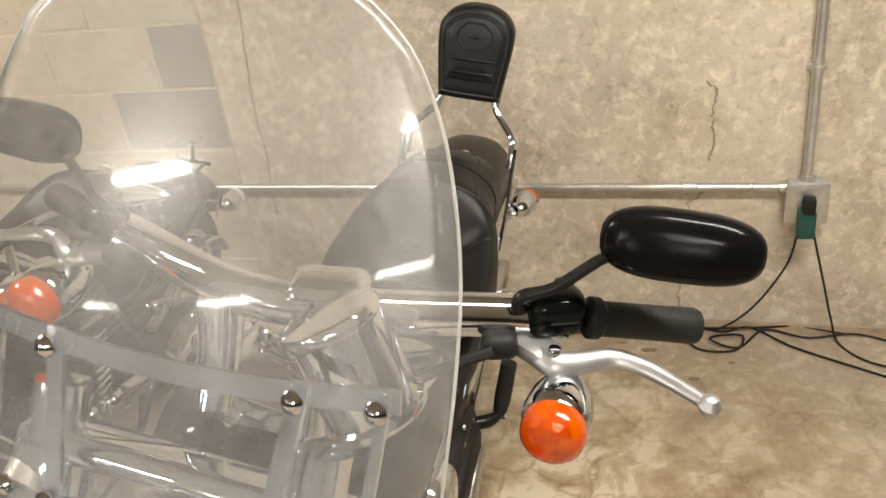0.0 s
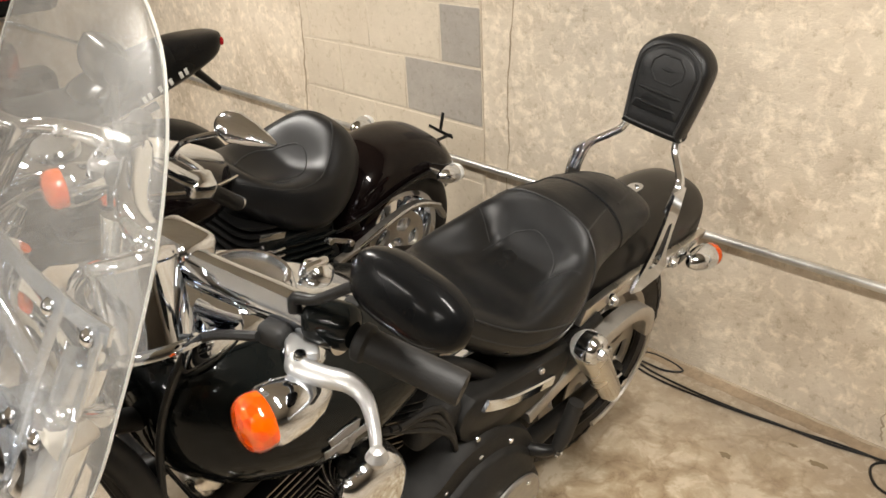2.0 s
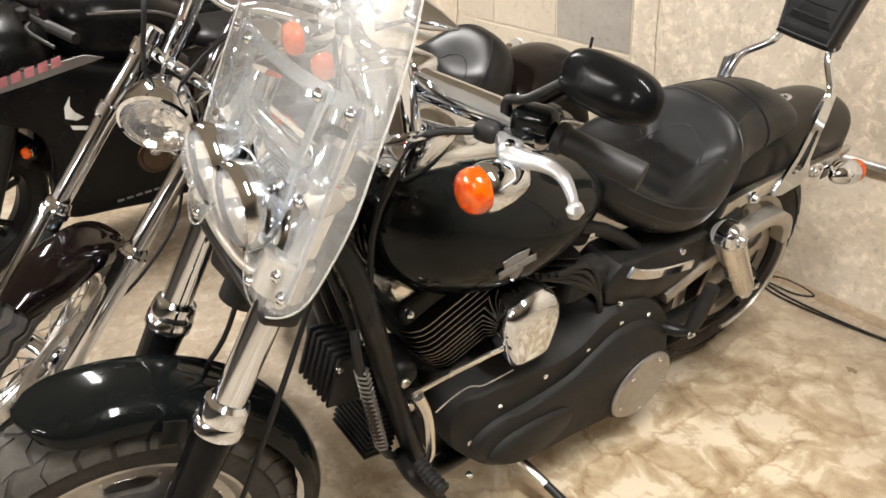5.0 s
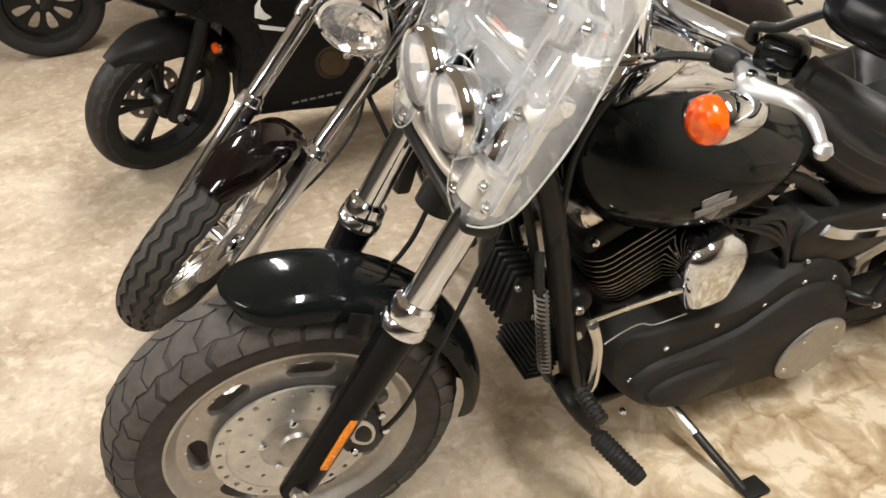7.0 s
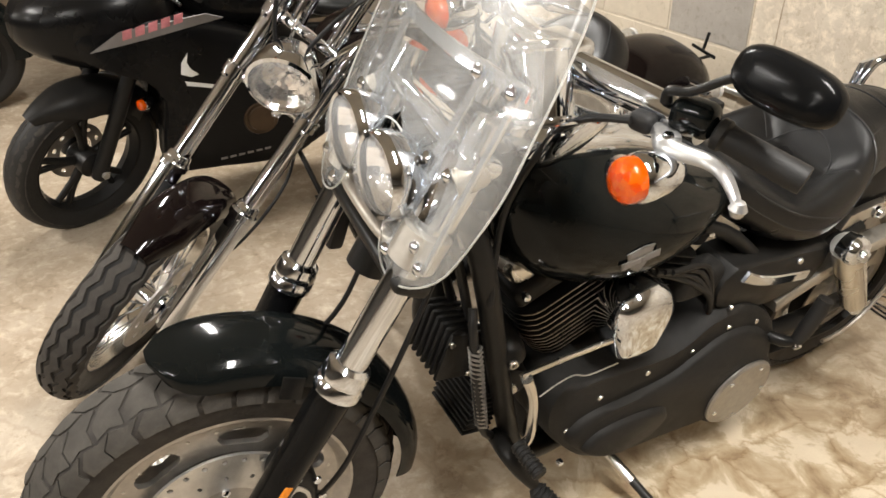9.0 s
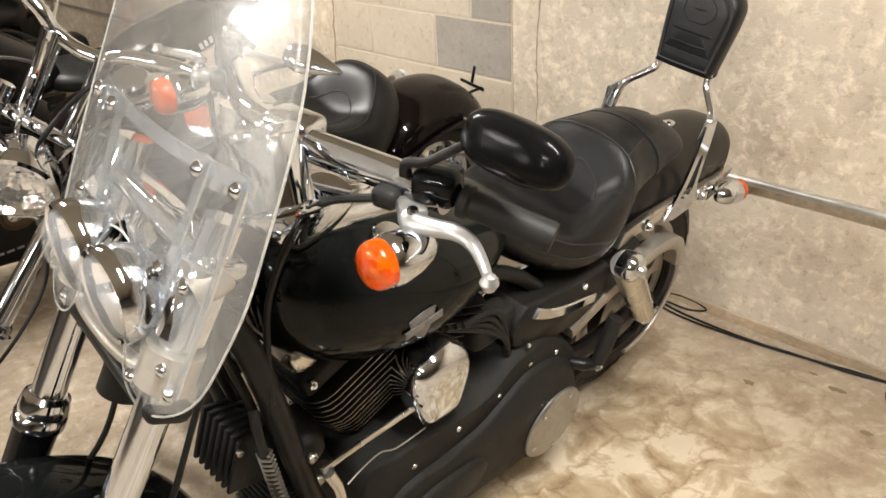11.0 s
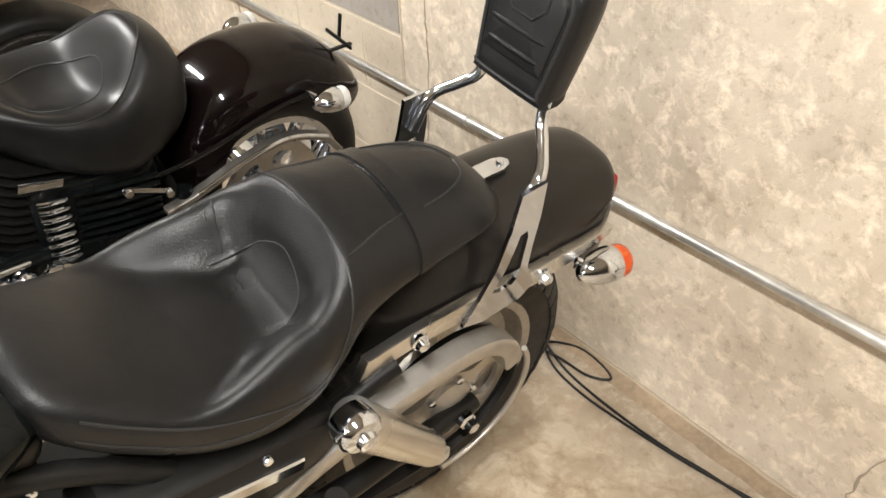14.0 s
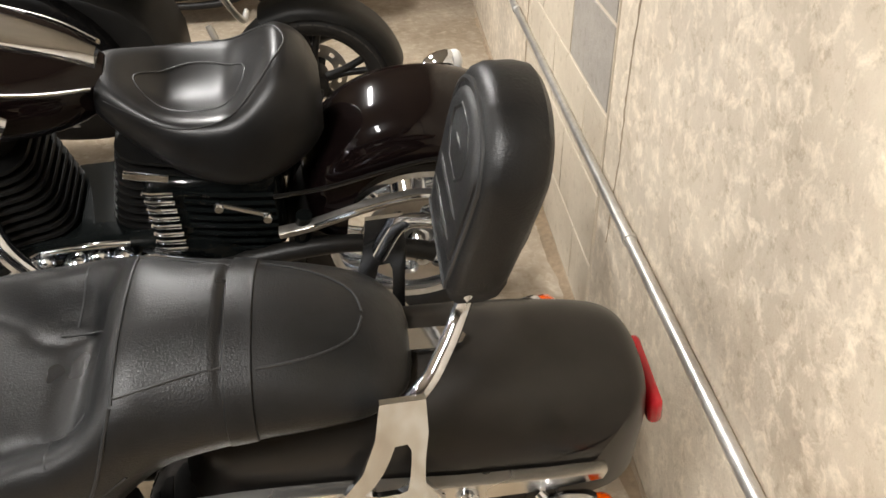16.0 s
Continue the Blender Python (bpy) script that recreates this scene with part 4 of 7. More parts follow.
    # triple clamps
    for h, mt in ((0.60, SATIN), (0.80, CHROME)):
        c = foot + d * h
        part("fork_clamp", moved(block((0.325, 0.062, 0.030), c + Vector((0, 0.022, 0)), 0.013, Matrix.Rotation(radians(-27), 4, "X"), seg=3), S), mt, bike)
    # twin headlights
    for s in (1, -1):
        c = Vector((0.064 * s, 0.272, 1.006))
        f = Vector((0.06, -0.99, 0.02)).normalized()
        lamp = part("headlight", moved(lathe([(0.055, -0.010), (0.060, -0.012), (0.0635, -0.006), (0.0635, 0.006), (0.060, 0.022), (0.052, 0.042), (0.036, 0.058), (0.012, 0.064), (0.001, 0.0645)], c, -f, 36, caps=False), S), CHROME, bike, "chrome headlight of a twin pair")
        part("reflector_bowl", moved(facets(lathe([(0.057, 0.0), (0.052, 0.009), (0.046, 0.016), (0.039, 0.022), (0.031, 0.027), (0.022, 0.031), (0.013, 0.034), (0.004, 0.035)], c, -f, 22, caps=False), f, 0.0016), S), BOWL, lamp, sharp=1)
        part("headlight_lens", moved(lathe([(0.0565, -0.002), (0.0545, 0.009), (0.047, 0.020), (0.033, 0.029), (0.016, 0.034), (0.001, 0.035)], c, f, 28, caps=False), S), MILKY, lamp)
    part("headlight_bracket", moved(tube([(0.105, 0.315, 0.90), (0.085, 0.275, 0.915), (0.0, 0.262, 0.93), (-0.085, 0.275, 0.915), (-0.105, 0.315, 0.90)], 0.011, 5, 12), S), SILVER, bike, "cast silver headlight bracket")
    # chrome cans over the fork tops, and the pointed cover under the bar
    can_foot, can_head = Vector((0.152, 0.456, 1.100)), Vector((0.104, 0.461, 1.192))
    can_axis = (can_head - can_foot).normalized()
    part("fork_can", moved(lathe([(0.034, -0.004), (0.0480, -0.002), (0.0495, 0.003), (0.0480, 0.008), (0.0445, 0.010), (0.0440, 0.05), (0.0430, 0.090), (0.0460, 0.093), (0.0465, 0.099), (0.0440, 0.103), (0.038, 0.105), (0.010, 0.106)], can_foot, can_axis, 44), S), CHROME, bike, "tall chrome can before the handlebar clamp")
    part("bar_clamp", moved(block((0.075, 0.055, 0.034), (0.077, 0.522, 1.170), 0.012, Matrix.Rotation(radians(14), 4, "Z"), seg=3), S), CHROME, bike)
    part("bar_cover", moved(loft_z([(0.985, 0.080, 0.512, 0.005, 0.005), (1.003, 0.092, 0.514, 0.015, 0.014), (1.035, 0.112, 0.518, 0.026, 0.022), (1.075, 0.134, 0.522, 0.036, 0.026), (1.105, 0.148, 0.526, 0.040, 0.025), (1.118, 0.150, 0.527, 0.036, 0.020)]), S), CHROME, bike, "pointed chrome cover under the handlebar")
    for cx in (0.075, -0.025):
        part("riser", moved(tube([(cx, 0.462, 1.05), (cx, 0.485, 1.10), (cx, 0.50, 1.165)], [0.021, 0.020, 0.025], 3, 16), S), CHROME, bike)
    # handlebar, grips and controls
    hb = [(-0.222, 0.594, 1.142), (-0.180, 0.578, 1.146), (-0.062, 0.524, 1.156), (0.025, 0.503, 1.160), (0.112, 0.524, 1.156), (0.230, 0.578, 1.146), (0.290, 0.597, 1.143)]
    part("handlebar", moved(tube(hb, 0.0215, 6, 24), S), CHROME, bike, "thick chrome drag handlebar")
    for s in (1, -1):
        mx = 0.025 - 0.025 * s
        inner, tip = Vector((mx + 0.306 * s, 0.600, 1.148)), Vector((mx + 0.409 * s, 0.654, 1.128))
        gd = (tip - inner).normalized()
        grip = part("grip", moved(lathe([(0.0165, 0), (0.0205, 0.003), (0.0205, 0.012), (0.0172, 0.016), (0.0175, 0.070), (0.0182, 0.112), (0.0172, 0.116), (0.004, 0.117)], inner, gd, 24), S), RUBBER, bike, "black rubber grip")
        sw = part("switch_housing", moved(block((0.058, 0.042, 0.044), inner - gd * 0.032 + Vector((0, 0.004, 0.002)), 0.014, Matrix.Rotation(radians(30 * s), 4, "Z"), seg=3), S), BLACK, bike)
        part("switch_button", moved(block((0.02, 0.014, 0.012), inner - gd * 0.03 + Vector((0, 0.028, 0.016)), 0.004), S), RUBBER, sw)
        part("switch_button", moved(block((0.016, 0.012, 0.010), inner - gd * 0.04 + Vector((0, 0.027, -0.006)), 0.003), S), RUBBER, sw)
        ball = Vector((mx + 0.427 * s, 0.537, 1.127))
        lx = lambda x: mx + x * s
        lever = part("lever", moved(tube([(lx(0.272), 0.548, 1.131), (lx(0.290), 0.541, 1.131), (lx(0.313), 0.553, 1.130), (lx(0.337), 0.570, 1.129), (lx(0.364), 0.570, 1.128), (lx(0.398), 0.555, 1.127), ball], [0.010, 0.0125, 0.0110, 0.0100, 0.0085, 0.0070, 0.0058], 6, 14, flat=0.62), S), LEVER, bike, "cast aluminium hand lever with ball end")
        part("lever_bracket", moved(block((0.040, 0.034, 0.018), (lx(0.268), 0.560, 1.130), 0.006, Matrix.Rotation(radians(-28 * s), 4, "Z"), seg=2), S), LEVER, lever)
        part("lever_boot", moved(block((0.034, 0.026, 0.026), (lx(0.236), 0.548, 1.134), 0.009, Matrix.Rotation(radians(24 * s), 4, "Z"), seg=3), S), RUBBER, lever)
        part("lever_ball", moved(lathe([(0.001, -0.0105), (0.0065, -0.0085), (0.0105, 0), (0.0065, 0.0085), (0.001, 0.0105)], ball, (0, 0, 1), 16), S), LEVER, lever)
        bolt(S @ Vector((lx(0.288), 0.546, 1.139)), (0, 0, 1), 0.007, 0.006, lever, CHROME, "pivot_screw")
        # mirror
        mc = Vector((mx + 0.379 * s, 0.602, 1.240))
        stem0 = inner - gd * 0.066 + Vector((0, -0.004, 0.004))
        mir = part("mirror", moved(tube([stem0, stem0 + Vector((0.002 * s, 0.0, 0.016)), stem0.lerp(mc, 0.22) + Vector((0, 0, 0.010)), mc + Vector((-0.060 * s, -0.012, -0.016)), mc + Vector((-0.030 * s, -0.016, -0.002))], [0.008, 0.007, 0.0058, 0.0055, 0.008], 5, 10), S), SATIN, bike, "black oval mirror on a bent stem")
        n = Vector((0.03 * s, -0.93, 0.34)).normalized()
        ex = Vector((0.985, 0.06 * s, 0.02 * s))
        ex = (ex - n * ex.dot(n)).normalized()
        ez = n.cross(ex) * (-1)
        if ez.z < 0:
            ez = -ez
        rings = []
        for depth, f in ((-0.012, 0.93), (-0.010, 0.985), (-0.004, 1.0), (0.006, 0.985), (0.014, 0.90), (0.020, 0.70), (0.0225, 0.40), (0.023, 0.08)):
            ring = []
            for k in range(32):
                t = math.tau * k / 32
                c, q = math.cos(t), math.sin(t)
                px = 0.071 * abs(c) ** (0.62 if c * s > 0 else 0.80) * (1 if c > 0 else -1)
                pz = (0.0325 - 0.0025 * c * s) * abs(q) ** 0.74 * (1 if q > 0 else -1)
                ring.append(mc + ex * px * f + ez * pz * f + n * depth)
            rings.append(ring)
        bm = bmesh.new()
        skin(bm, rings)
        part("mirror_shell", moved(bm, S), MIRROR_BLACK, mir)
        bm = bmesh.new()
        skin(bm, [[mc + ex * 0.062 * abs(math.cos(t)) ** 0.72 * (1 if math.cos(t) > 0 else -1) + ez * 0.025 * abs(math.sin(t)) ** 0.8 * (1 if math.sin(t) > 0 else -1) + n * dd for t in (math.tau * k / 28 for k in range(28))] for dd in (-0.0115, -0.0135)])
        part("mirror_glass", moved(bm, S), CHROME, mir)
        # front signal under the lever
        turn_signal(bike, (mx + 0.303 * s, 0.496, 1.099), (-0.012 * s, 0.030, 0.035), (0.02 * s, -1.0, 0.0), S, 0.86)
    part("clutch_cable", moved(tube([(0.235, 0.53, 1.138), (0.175, 0.50, 1.112), (0.10, 0.50, 1.03), (0.07, 0.47, 0.90), (0.10, 0.45, 0.75)], 0.0055, 6, 8), S), CABLE, bike)
    part("throttle_cable", moved(tube([(-0.25, 0.56, 1.10), (-0.14, 0.52, 1.05), (-0.05, 0.52, 0.99), (-0.03, 0.50, 0.90)], 0.005, 6, 8), S), CABLE, bike)

    # windshield, bowed across and open below round the headlights
    def ws(x, z, off):
        return Vector((x + 0.005, 0.366 + (z - 1.17) * 0.431 + 0.612 * x * x + 0.042 * x + off, z))
    half = [(0.0, 1.05), (0.03, 1.045), (0.058, 1.028), (0.07, 0.995), (0.069, 0.95), (0.08, 0.913), (0.106, 0.89), (0.145, 0.884), (0.185, 0.903), (0.213, 0.938), (0.227, 1.0), (0.234, 1.059), (0.232, 1.125), (0.229, 1.191), (0.222, 1.258), (0.208, 1.319), (0.189, 1.371), (0.16, 1.418), (0.114, 1.454), (0.06, 1.474), (0.0, 1.481)]
    sheet = part("windshield", moved(windshield_sheet(half, ws), S), SCREEN, bike, "clear hazy polycarbonate windshield with lower cut-out")
    shell = sheet.modifiers.new("thickness", "SOLIDIFY")
    shell.thickness, shell.offset = 0.004, 0.0
    rim = [ws(x, z, 0) for x, z in half] + [ws(-x, z, 0) for x, z in half[-2::-1]]
    part("screen_edge", moved(tube(rim, 0.0016, 3, 6), S), EDGE, sheet)
    for s in (1, -1):
        strap = part("screen_strap", moved(strip([ws(x * s, z, 0.009) for x, z in ((0.100, 0.905), (0.096, 0.98), (0.100, 1.06), (0.107, 1.13), (0.112, 1.178))], 0.018, 0.003), S), CHROME, sheet, "flat chrome mounting strap")
        part("screen_strap", moved(strip([ws(x * s, z, 0.009) for x, z in ((0.172, 0.915), (0.174, 1.0), (0.176, 1.08), (0.178, 1.17))], 0.011, 0.003), S), CHROME, sheet, "flat chrome mounting strap")
        part("strap_notch", moved(strip([ws(x * s, z, 0.0055) for x, z in ((0.097, 1.01), (0.099, 1.05))], 0.010, 0.002), S), SATIN, strap)
        part("screen_clamp", moved(tube([ws(0.140 * s, 1.03, 0.014), ws(0.140 * s, 1.04, 0.040), Vector((0.134 * s, 0.352, 1.035))], [0.022, 0.026, 0.030], 3, 14), S), SILVER, sheet, "cast silver clamp block")
        for q in ((0.112, 1.168), (0.176, 1.166), (0.097, 1.046), (0.103, 0.914), (0.150, 0.945), (0.172, 0.925), (0.145, 1.045)):
            part("screen_bolt", moved(lathe([(0.010, 0), (0.010, 0.003), (0.006, 0.007), (0.002, 0.008)], ws(q[0] * s, q[1], -0.003), (0, -0.93, 0.36), 12), S), CHROME, sheet)
    part("cross_strap", moved(strip([ws(x, 1.168, 0.009) for x in (-0.190, -0.15, -0.10, -0.05, 0.0, 0.05, 0.10, 0.15, 0.190)], 0.021, 0.003), S), CHROME, sheet, "flat chrome cross strap")
    for s in (1, -1):
        o = foot + d * 0.66 + Vector((0.131 * s, 0.012, 0))
        part("fork_mount", moved(lathe([(0.030, -0.028), (0.037, -0.026), (0.037, 0.026), (0.030, 0.028)], o, d, 20), S), SILVER, bike, "cast silver windshield mount on the fork")

    # fuel tank
    rows = dense([(0.458, 0.86, 0.93, 0.045, 0.5), (0.466, 0.825, 0.955, 0.082, 0.5), (0.490, 0.785, 0.982, 0.118, 0.48), (0.535, 0.745, 0.996, 0.147, 0.46), (0.600, 0.712, 1.0, 0.166, 0.45), (0.680, 0.692, 0.984, 0.176, 0.44), (0.760, 0.690, 0.957, 0.174, 0.43), (0.830, 0.704, 0.924, 0.162, 0.44), (0.890, 0.724, 0.893, 0.145, 0.45), (0.95, 0.748, 0.866, 0.120, 0.48), (0.995, 0.77, 0.845, 0.09, 0.5), (1.015, 0.79, 0.83, 0.04, 0.5)], 5)
    tank = part("fuel_tank", loft(rows, 44, 2.12), BLACK, bike, "gloss black fuel tank with pewter shield badge")
    for s in (1, -1):
        part("tank_seam", tube([(0.045 * s, 0.47, 0.990), (0.055 * s, 0.6, 0.994), (0.055 * s, 0.75, 0.958), (0.045 * s, 0.90, 0.900)], 0.003, 5, 6), BLACK, tank)
        # badge: a plain shield and bar
        bm = plate([(0.700, 0.835), (0.745, 0.840), (0.785, 0.832), (0.775, 0.80), (0.755, 0.770), (0.738, 0.755), (0.718, 0.772), (0.705, 0.80)], 0.0, 0.003, 0.001)
        plate([(0.683, 0.812), (0.803, 0.806), (0.803, 0.783), (0.683, 0.789)], 0.0025, 0.005, 0.001, bm=bm)
        bmesh.ops.translate(bm, vec=(0, -0.743, -0.80), verts=bm.verts)
        if s < 0:
            bmesh.ops.scale(bm, vec=(-1, 1, 1), verts=bm.verts)
        part("badge", moved(bm, Matrix.Translation((0.1765 * s, 0.690, 0.814)) @ Matrix.Rotation(radians(-2.5 * s), 4, "Z") @ Matrix.Rotation(radians(12), 4, "X") @ Matrix.Scale(0.66, 4)), BADGE, tank, "pewter shield badge")
        inset = plate([(0.690, 0.8085), (0.742, 0.806), (0.742, 0.790), (0.690, 0.7925)], 0.005, 0.0056, 0.0003)
        plate([(0.746, 0.8058), (0.796, 0.8033), (0.796, 0.7873), (0.746, 0.7898)], 0.005, 0.0056, 0.0003, bm=inset)
        plate([(0.709, 0.829), (0.745, 0.8345), (0.777, 0.828), (0.772, 0.8135), (0.708, 0.8165)], 0.003, 0.0036, 0.0003, bm=inset)
        plate([(0.716, 0.7815), (0.762, 0.779), (0.752, 0.769), (0.738, 0.7605), (0.724, 0.770)], 0.003, 0.0036, 0.0003, bm=inset)
        bmesh.ops.translate(inset, vec=(0, -0.743, -0.80), verts=inset.verts)
        if s < 0:
            bmesh.ops.scale(inset, vec=(-1, 1, 1), verts=inset.verts)
        part("badge_inset", moved(inset, Matrix.Translation((0.1765 * s, 0.690, 0.814)) @ Matrix.Rotation(radians(-2.5 * s), 4, "Z") @ Matrix.Rotation(radians(12), 4, "X") @ Matrix.Scale(0.66, 4)), GREYDECAL, tank, "dark inset of the shield badge")
    # dash on the tank
    rows = dense([(0.495, 0.97, 1.0, 0.035), (0.52, 0.97, 1.014, 0.062), (0.60, 0.965, 1.020, 0.076), (0.69, 0.95, 1.004, 0.072), (0.77, 0.92, 0.972, 0.060), (0.84, 0.88, 0.927, 0.044), (0.878, 0.86, 0.892, 0.026)], 4)
    dash = part("tank_console", moved(loft(rows, 30, 3.2), Matrix.Translation((0.012, 0, 0))), CHROME, bike, "long chrome tank console with speedometer")
    g = Vector((0.012, 0.645, 1.014))
    gn = Vector((0, 0.12, 1)).normalized()
    part("speedometer", lathe([(0.066, -0.02), (0.068, -0.004), (0.062, 0.0), (0.064, 0.006), (0.060, 0.010), (0.061, 0.016), (0.057, 0.021), (0.053, 0.020), (0.053, 0.012)], g, gn, 40, caps=False), CHROME, dash)
    part("dial", lathe([(0.0535, 0.009), (0.0535, 0.011), (0.001, 0.0115)], g, gn, 32), CHROME_DULL, dash)
    part("dial_glass", lathe([(0.054, 0.014), (0.03, 0.017), (0.001, 0.018)], g, gn, 32), LENS, dash)
    part("key_switch", lathe([(0.026, -0.004), (0.026, 0.012), (0.022, 0.02), (0.012, 0.026), (0.002, 0.027)], Vector((0.012, 0.762, 0.972)), (0, 0.35, 1), 20), CHROME, dash)
    part("key_lever", block((0.012, 0.044, 0.016), (0.018, 0.758, 0.998), 0.005), CHROME, dash)
    part("fuel_cap", lathe([(0.036, -0.006), (0.040, 0.0), (0.040, 0.012), (0.034, 0.020), (0.01, 0.024), (0.001, 0.024)], Vector((-0.105, 0.66, 0.965)), (-0.35, 0.15, 1), 24), CHROME, tank)
    part("fuel_cap", lathe([(0.026, -0.010), (0.030, -0.006), (0.030, 0.004), (0.026, 0.009), (0.01, 0.011), (0.001, 0.011)], Vector((0.118, 0.66, 0.958)), (0.40, 0.15, 1), 24), CHROME, tank)

    # seat
    seat_rows = [(0.974, 0.79, 0.848, 0.055, 0.5), (0.986, 0.765, 0.862, 0.086, 0.5), (1.008, 0.745, 0.868, 0.110, 0.48), (1.06, 0.70, 0.864, 0.133, 0.45), (1.14, 0.655, 0.848, 0.160, 0.42), (1.22, 0.635, 0.838, 0.172, 0.42), (1.29, 0.635, 0.846, 0.168, 0.46), (1.345, 0.655, 0.864, 0.154, 0.5), (1.385, 0.685, 0.876, 0.140, 0.5), (1.42, 0.705, 0.879, 0.131, 0.48), (1.50, 0.725, 0.874, 0.121, 0.46), (1.58, 0.735, 0.859, 0.113, 0.45), (1.645, 0.745, 0.835, 0.100, 0.45), (1.685, 0.755, 0.803, 0.067, 0.5), (1.695, 0.77, 0.785, 0.03, 0.5)]

    rows_fine = dense(seat_rows, 10)

    def ease(v, lo, hi):
        t = min(1, max(0, (v - lo) / (hi - lo)))
        return t * t * (3 - 2 * t)

    def seat_row(y):
        for p, q in zip(rows_fine, rows_fine[1:]):
            if p[0] <= y <= q[0]:
                t = (y - p[0]) / max(q[0] - p[0], 1e-6)
                return [u + (v - u) * t for u, v in zip(p, q)]
        return list(rows_fine[-1])

    def sink(x, y):
        """Depth of the bucket, its step, and the crease before the pillion."""
        side = abs(x - 0.010)
        fore = 0.055 * (1 - ease(y, 1.10, 1.29))
        bowl = 0.076 * ease(y, 0.96, 1.19) * (1 - ease(y, 1.305, 1.385)) * (1 - ease(side, 0.072 + fore, 0.150 + fore))
        step = 0.012 * (1 - ease(side, 0.070, 0.080)) * (1 - ease(y + 0.9 * side * side, 1.338, 1.350)) * ease(y, 1.20, 1.28)
        crease = 0.004 * math.exp(-((y - 1.488) / 0.004) ** 2)
        return bowl + step + crease

    def seat_point(y, a):
        _, z0, z1, hw, mid = seat_row(y)
        c, q = math.cos(a), math.sin(a)
        pw = 2.7 - 0.65 * ease(y, 1.30, 1.46)
        x = hw * abs(c) ** (2 / pw) * (1 if c >= 0 else -1)
        m = z0 + (z1 - z0) * mid
        dz = abs(q) ** (2 / pw)
        if q < 0:
            return Vector((x, y, m - (m - z0) * dz))
        return Vector((x, y, m + (z1 - m) * dz - sink(x, y) * q))
    bm = bmesh.new()
    y_first, y_last = seat_rows[0][0], seat_rows[-1][0]
    skin(bm, [[seat_point(y_first + (y_last - y_first) * i / 150, math.tau * k / 96) for k in range(96)] for i in range(151)])
    seat = part("seat", bm, LEATHER, bike, "two-up stitched black vinyl seat", sharp=60)

    def stitch(name, path, r=0.0017):
        part(name, tube([seat_point(y, radians(a)) + Vector((0, 0, 0.0004)) for y, a in path], r, 3, 6), THREAD, seat)
    def on_top(x, y, lift=0.0):
        _, z0, z1, hw, mid = seat_row(y)
        pw = 2.7 - 0.65 * ease(y, 1.30, 1.46)
        g = min(1, abs(x) / hw) ** pw
        q = max(0, 1 - g) ** 0.5
        m = z0 + (z1 - z0) * mid
        return Vector((x, y, m + (z1 - m) * max(0, 1 - g) ** (1 / pw) - sink(x, y) * q + lift))
    welt = [(-0.066, 1.270), (-0.064, 1.300), (-0.052, 1.326), (-0.030, 1.338), (0.010, 1.344), (0.050, 1.338), (0.072, 1.326), (0.084, 1.300), (0.086, 1.270)]
    part("seat_welt", tube([on_top(x, y, 0.0) for x, y in welt], 0.0016, 4, 6), THREAD, seat)
    for side in (1, -1):
        part("seat_tuck", tube([on_top(0.010 + x * side, y, -0.0004) for x, y in ((0.080, 1.292), (0.100, 1.300), (0.122, 1.306), (0.136, 1.310))], 0.0014, 3, 6), THREAD, seat)
    stitch("seat_seam", [(1.374 + 0.008 * math.sin(radians(a)), a) for a in range(45, 140, 6)], 0.0020)
    strap = bmesh.new()
    skin(strap, [[seat_point(y, radians(a)) + Vector((math.cos(radians(a)), 0, math.sin(radians(a)))) * h for y, h in ((1.489, -0.002), (1.491, 0.003), (1.520, 0.003), (1.522, -0.002))] for a in [-12 + 6.8 * k for k in range(31)]])
    part("seat_strap", strap, LEATHER, seat, "plain black strap across the pillion seat")
    for side in (1, -1):
        flip = (lambda a: a) if side > 0 else (lambda a: 180 - a)
        stitch("seat_piping", [(y, flip(a)) for y, a in ((1.03, 17), (1.07, 13), (1.138, 9.5), (1.22, 3.5), (1.287, -3.8), (1.329, -4.5), (1.356, 8), (1.369, 26), (1.378, 44))], 0.0022)
        stitch("panel_seam", [(y, flip(a)) for y, a in ((1.382, 48), (1.42, 47.5), (1.455, 50), (1.489, 53))])
        stitch("pillion_seam", [(y, flip(a)) for y, a in ((1.525, 50), (1.56, 53), (1.60, 60), (1.63, 72), (1.64, 88))])
        stitch("skirt_seam", [(y, flip(a)) for y, a in ((1.02, -4), (1.06, -5), (1.14, -5), (1.22, -4), (1.30, -4), (1.38, -4))])

    # rear mudguard
    line = [(1.40, 0.62), (1.43, 0.70), (1.50, 0.742), (1.60, 0.764), (1.72, 0.774), (1.84, 0.771), (1.92, 0.760), (1.968, 0.745), (1.992, 0.718), (2.004, 0.668), (2.008, 0.61), (2.010, 0.56)]
    line = [(q.y, q.z) for q in spline([(0, y, z) for y, z in line], 4)]
    rear = part("rear_mudguard", arch(line, lambda t: 0.113 * min(1, 1.0 - 0.03 * max(0, t - 0.7) / 0.3), 0.003, lambda t: 0.13 * min(1, 0.9 + 0.2 * t), seg=28, power=2.6), FENDER, bike, "dusty black rear mudguard")
    part("tail_lamp", block((0.12, 0.022, 0.05), (0, 2.012, 0.655), 0.010, Matrix.Rotation(radians(10), 4, "X"), seg=3), RED, rear, "red tail lamp at the mudguard tip")
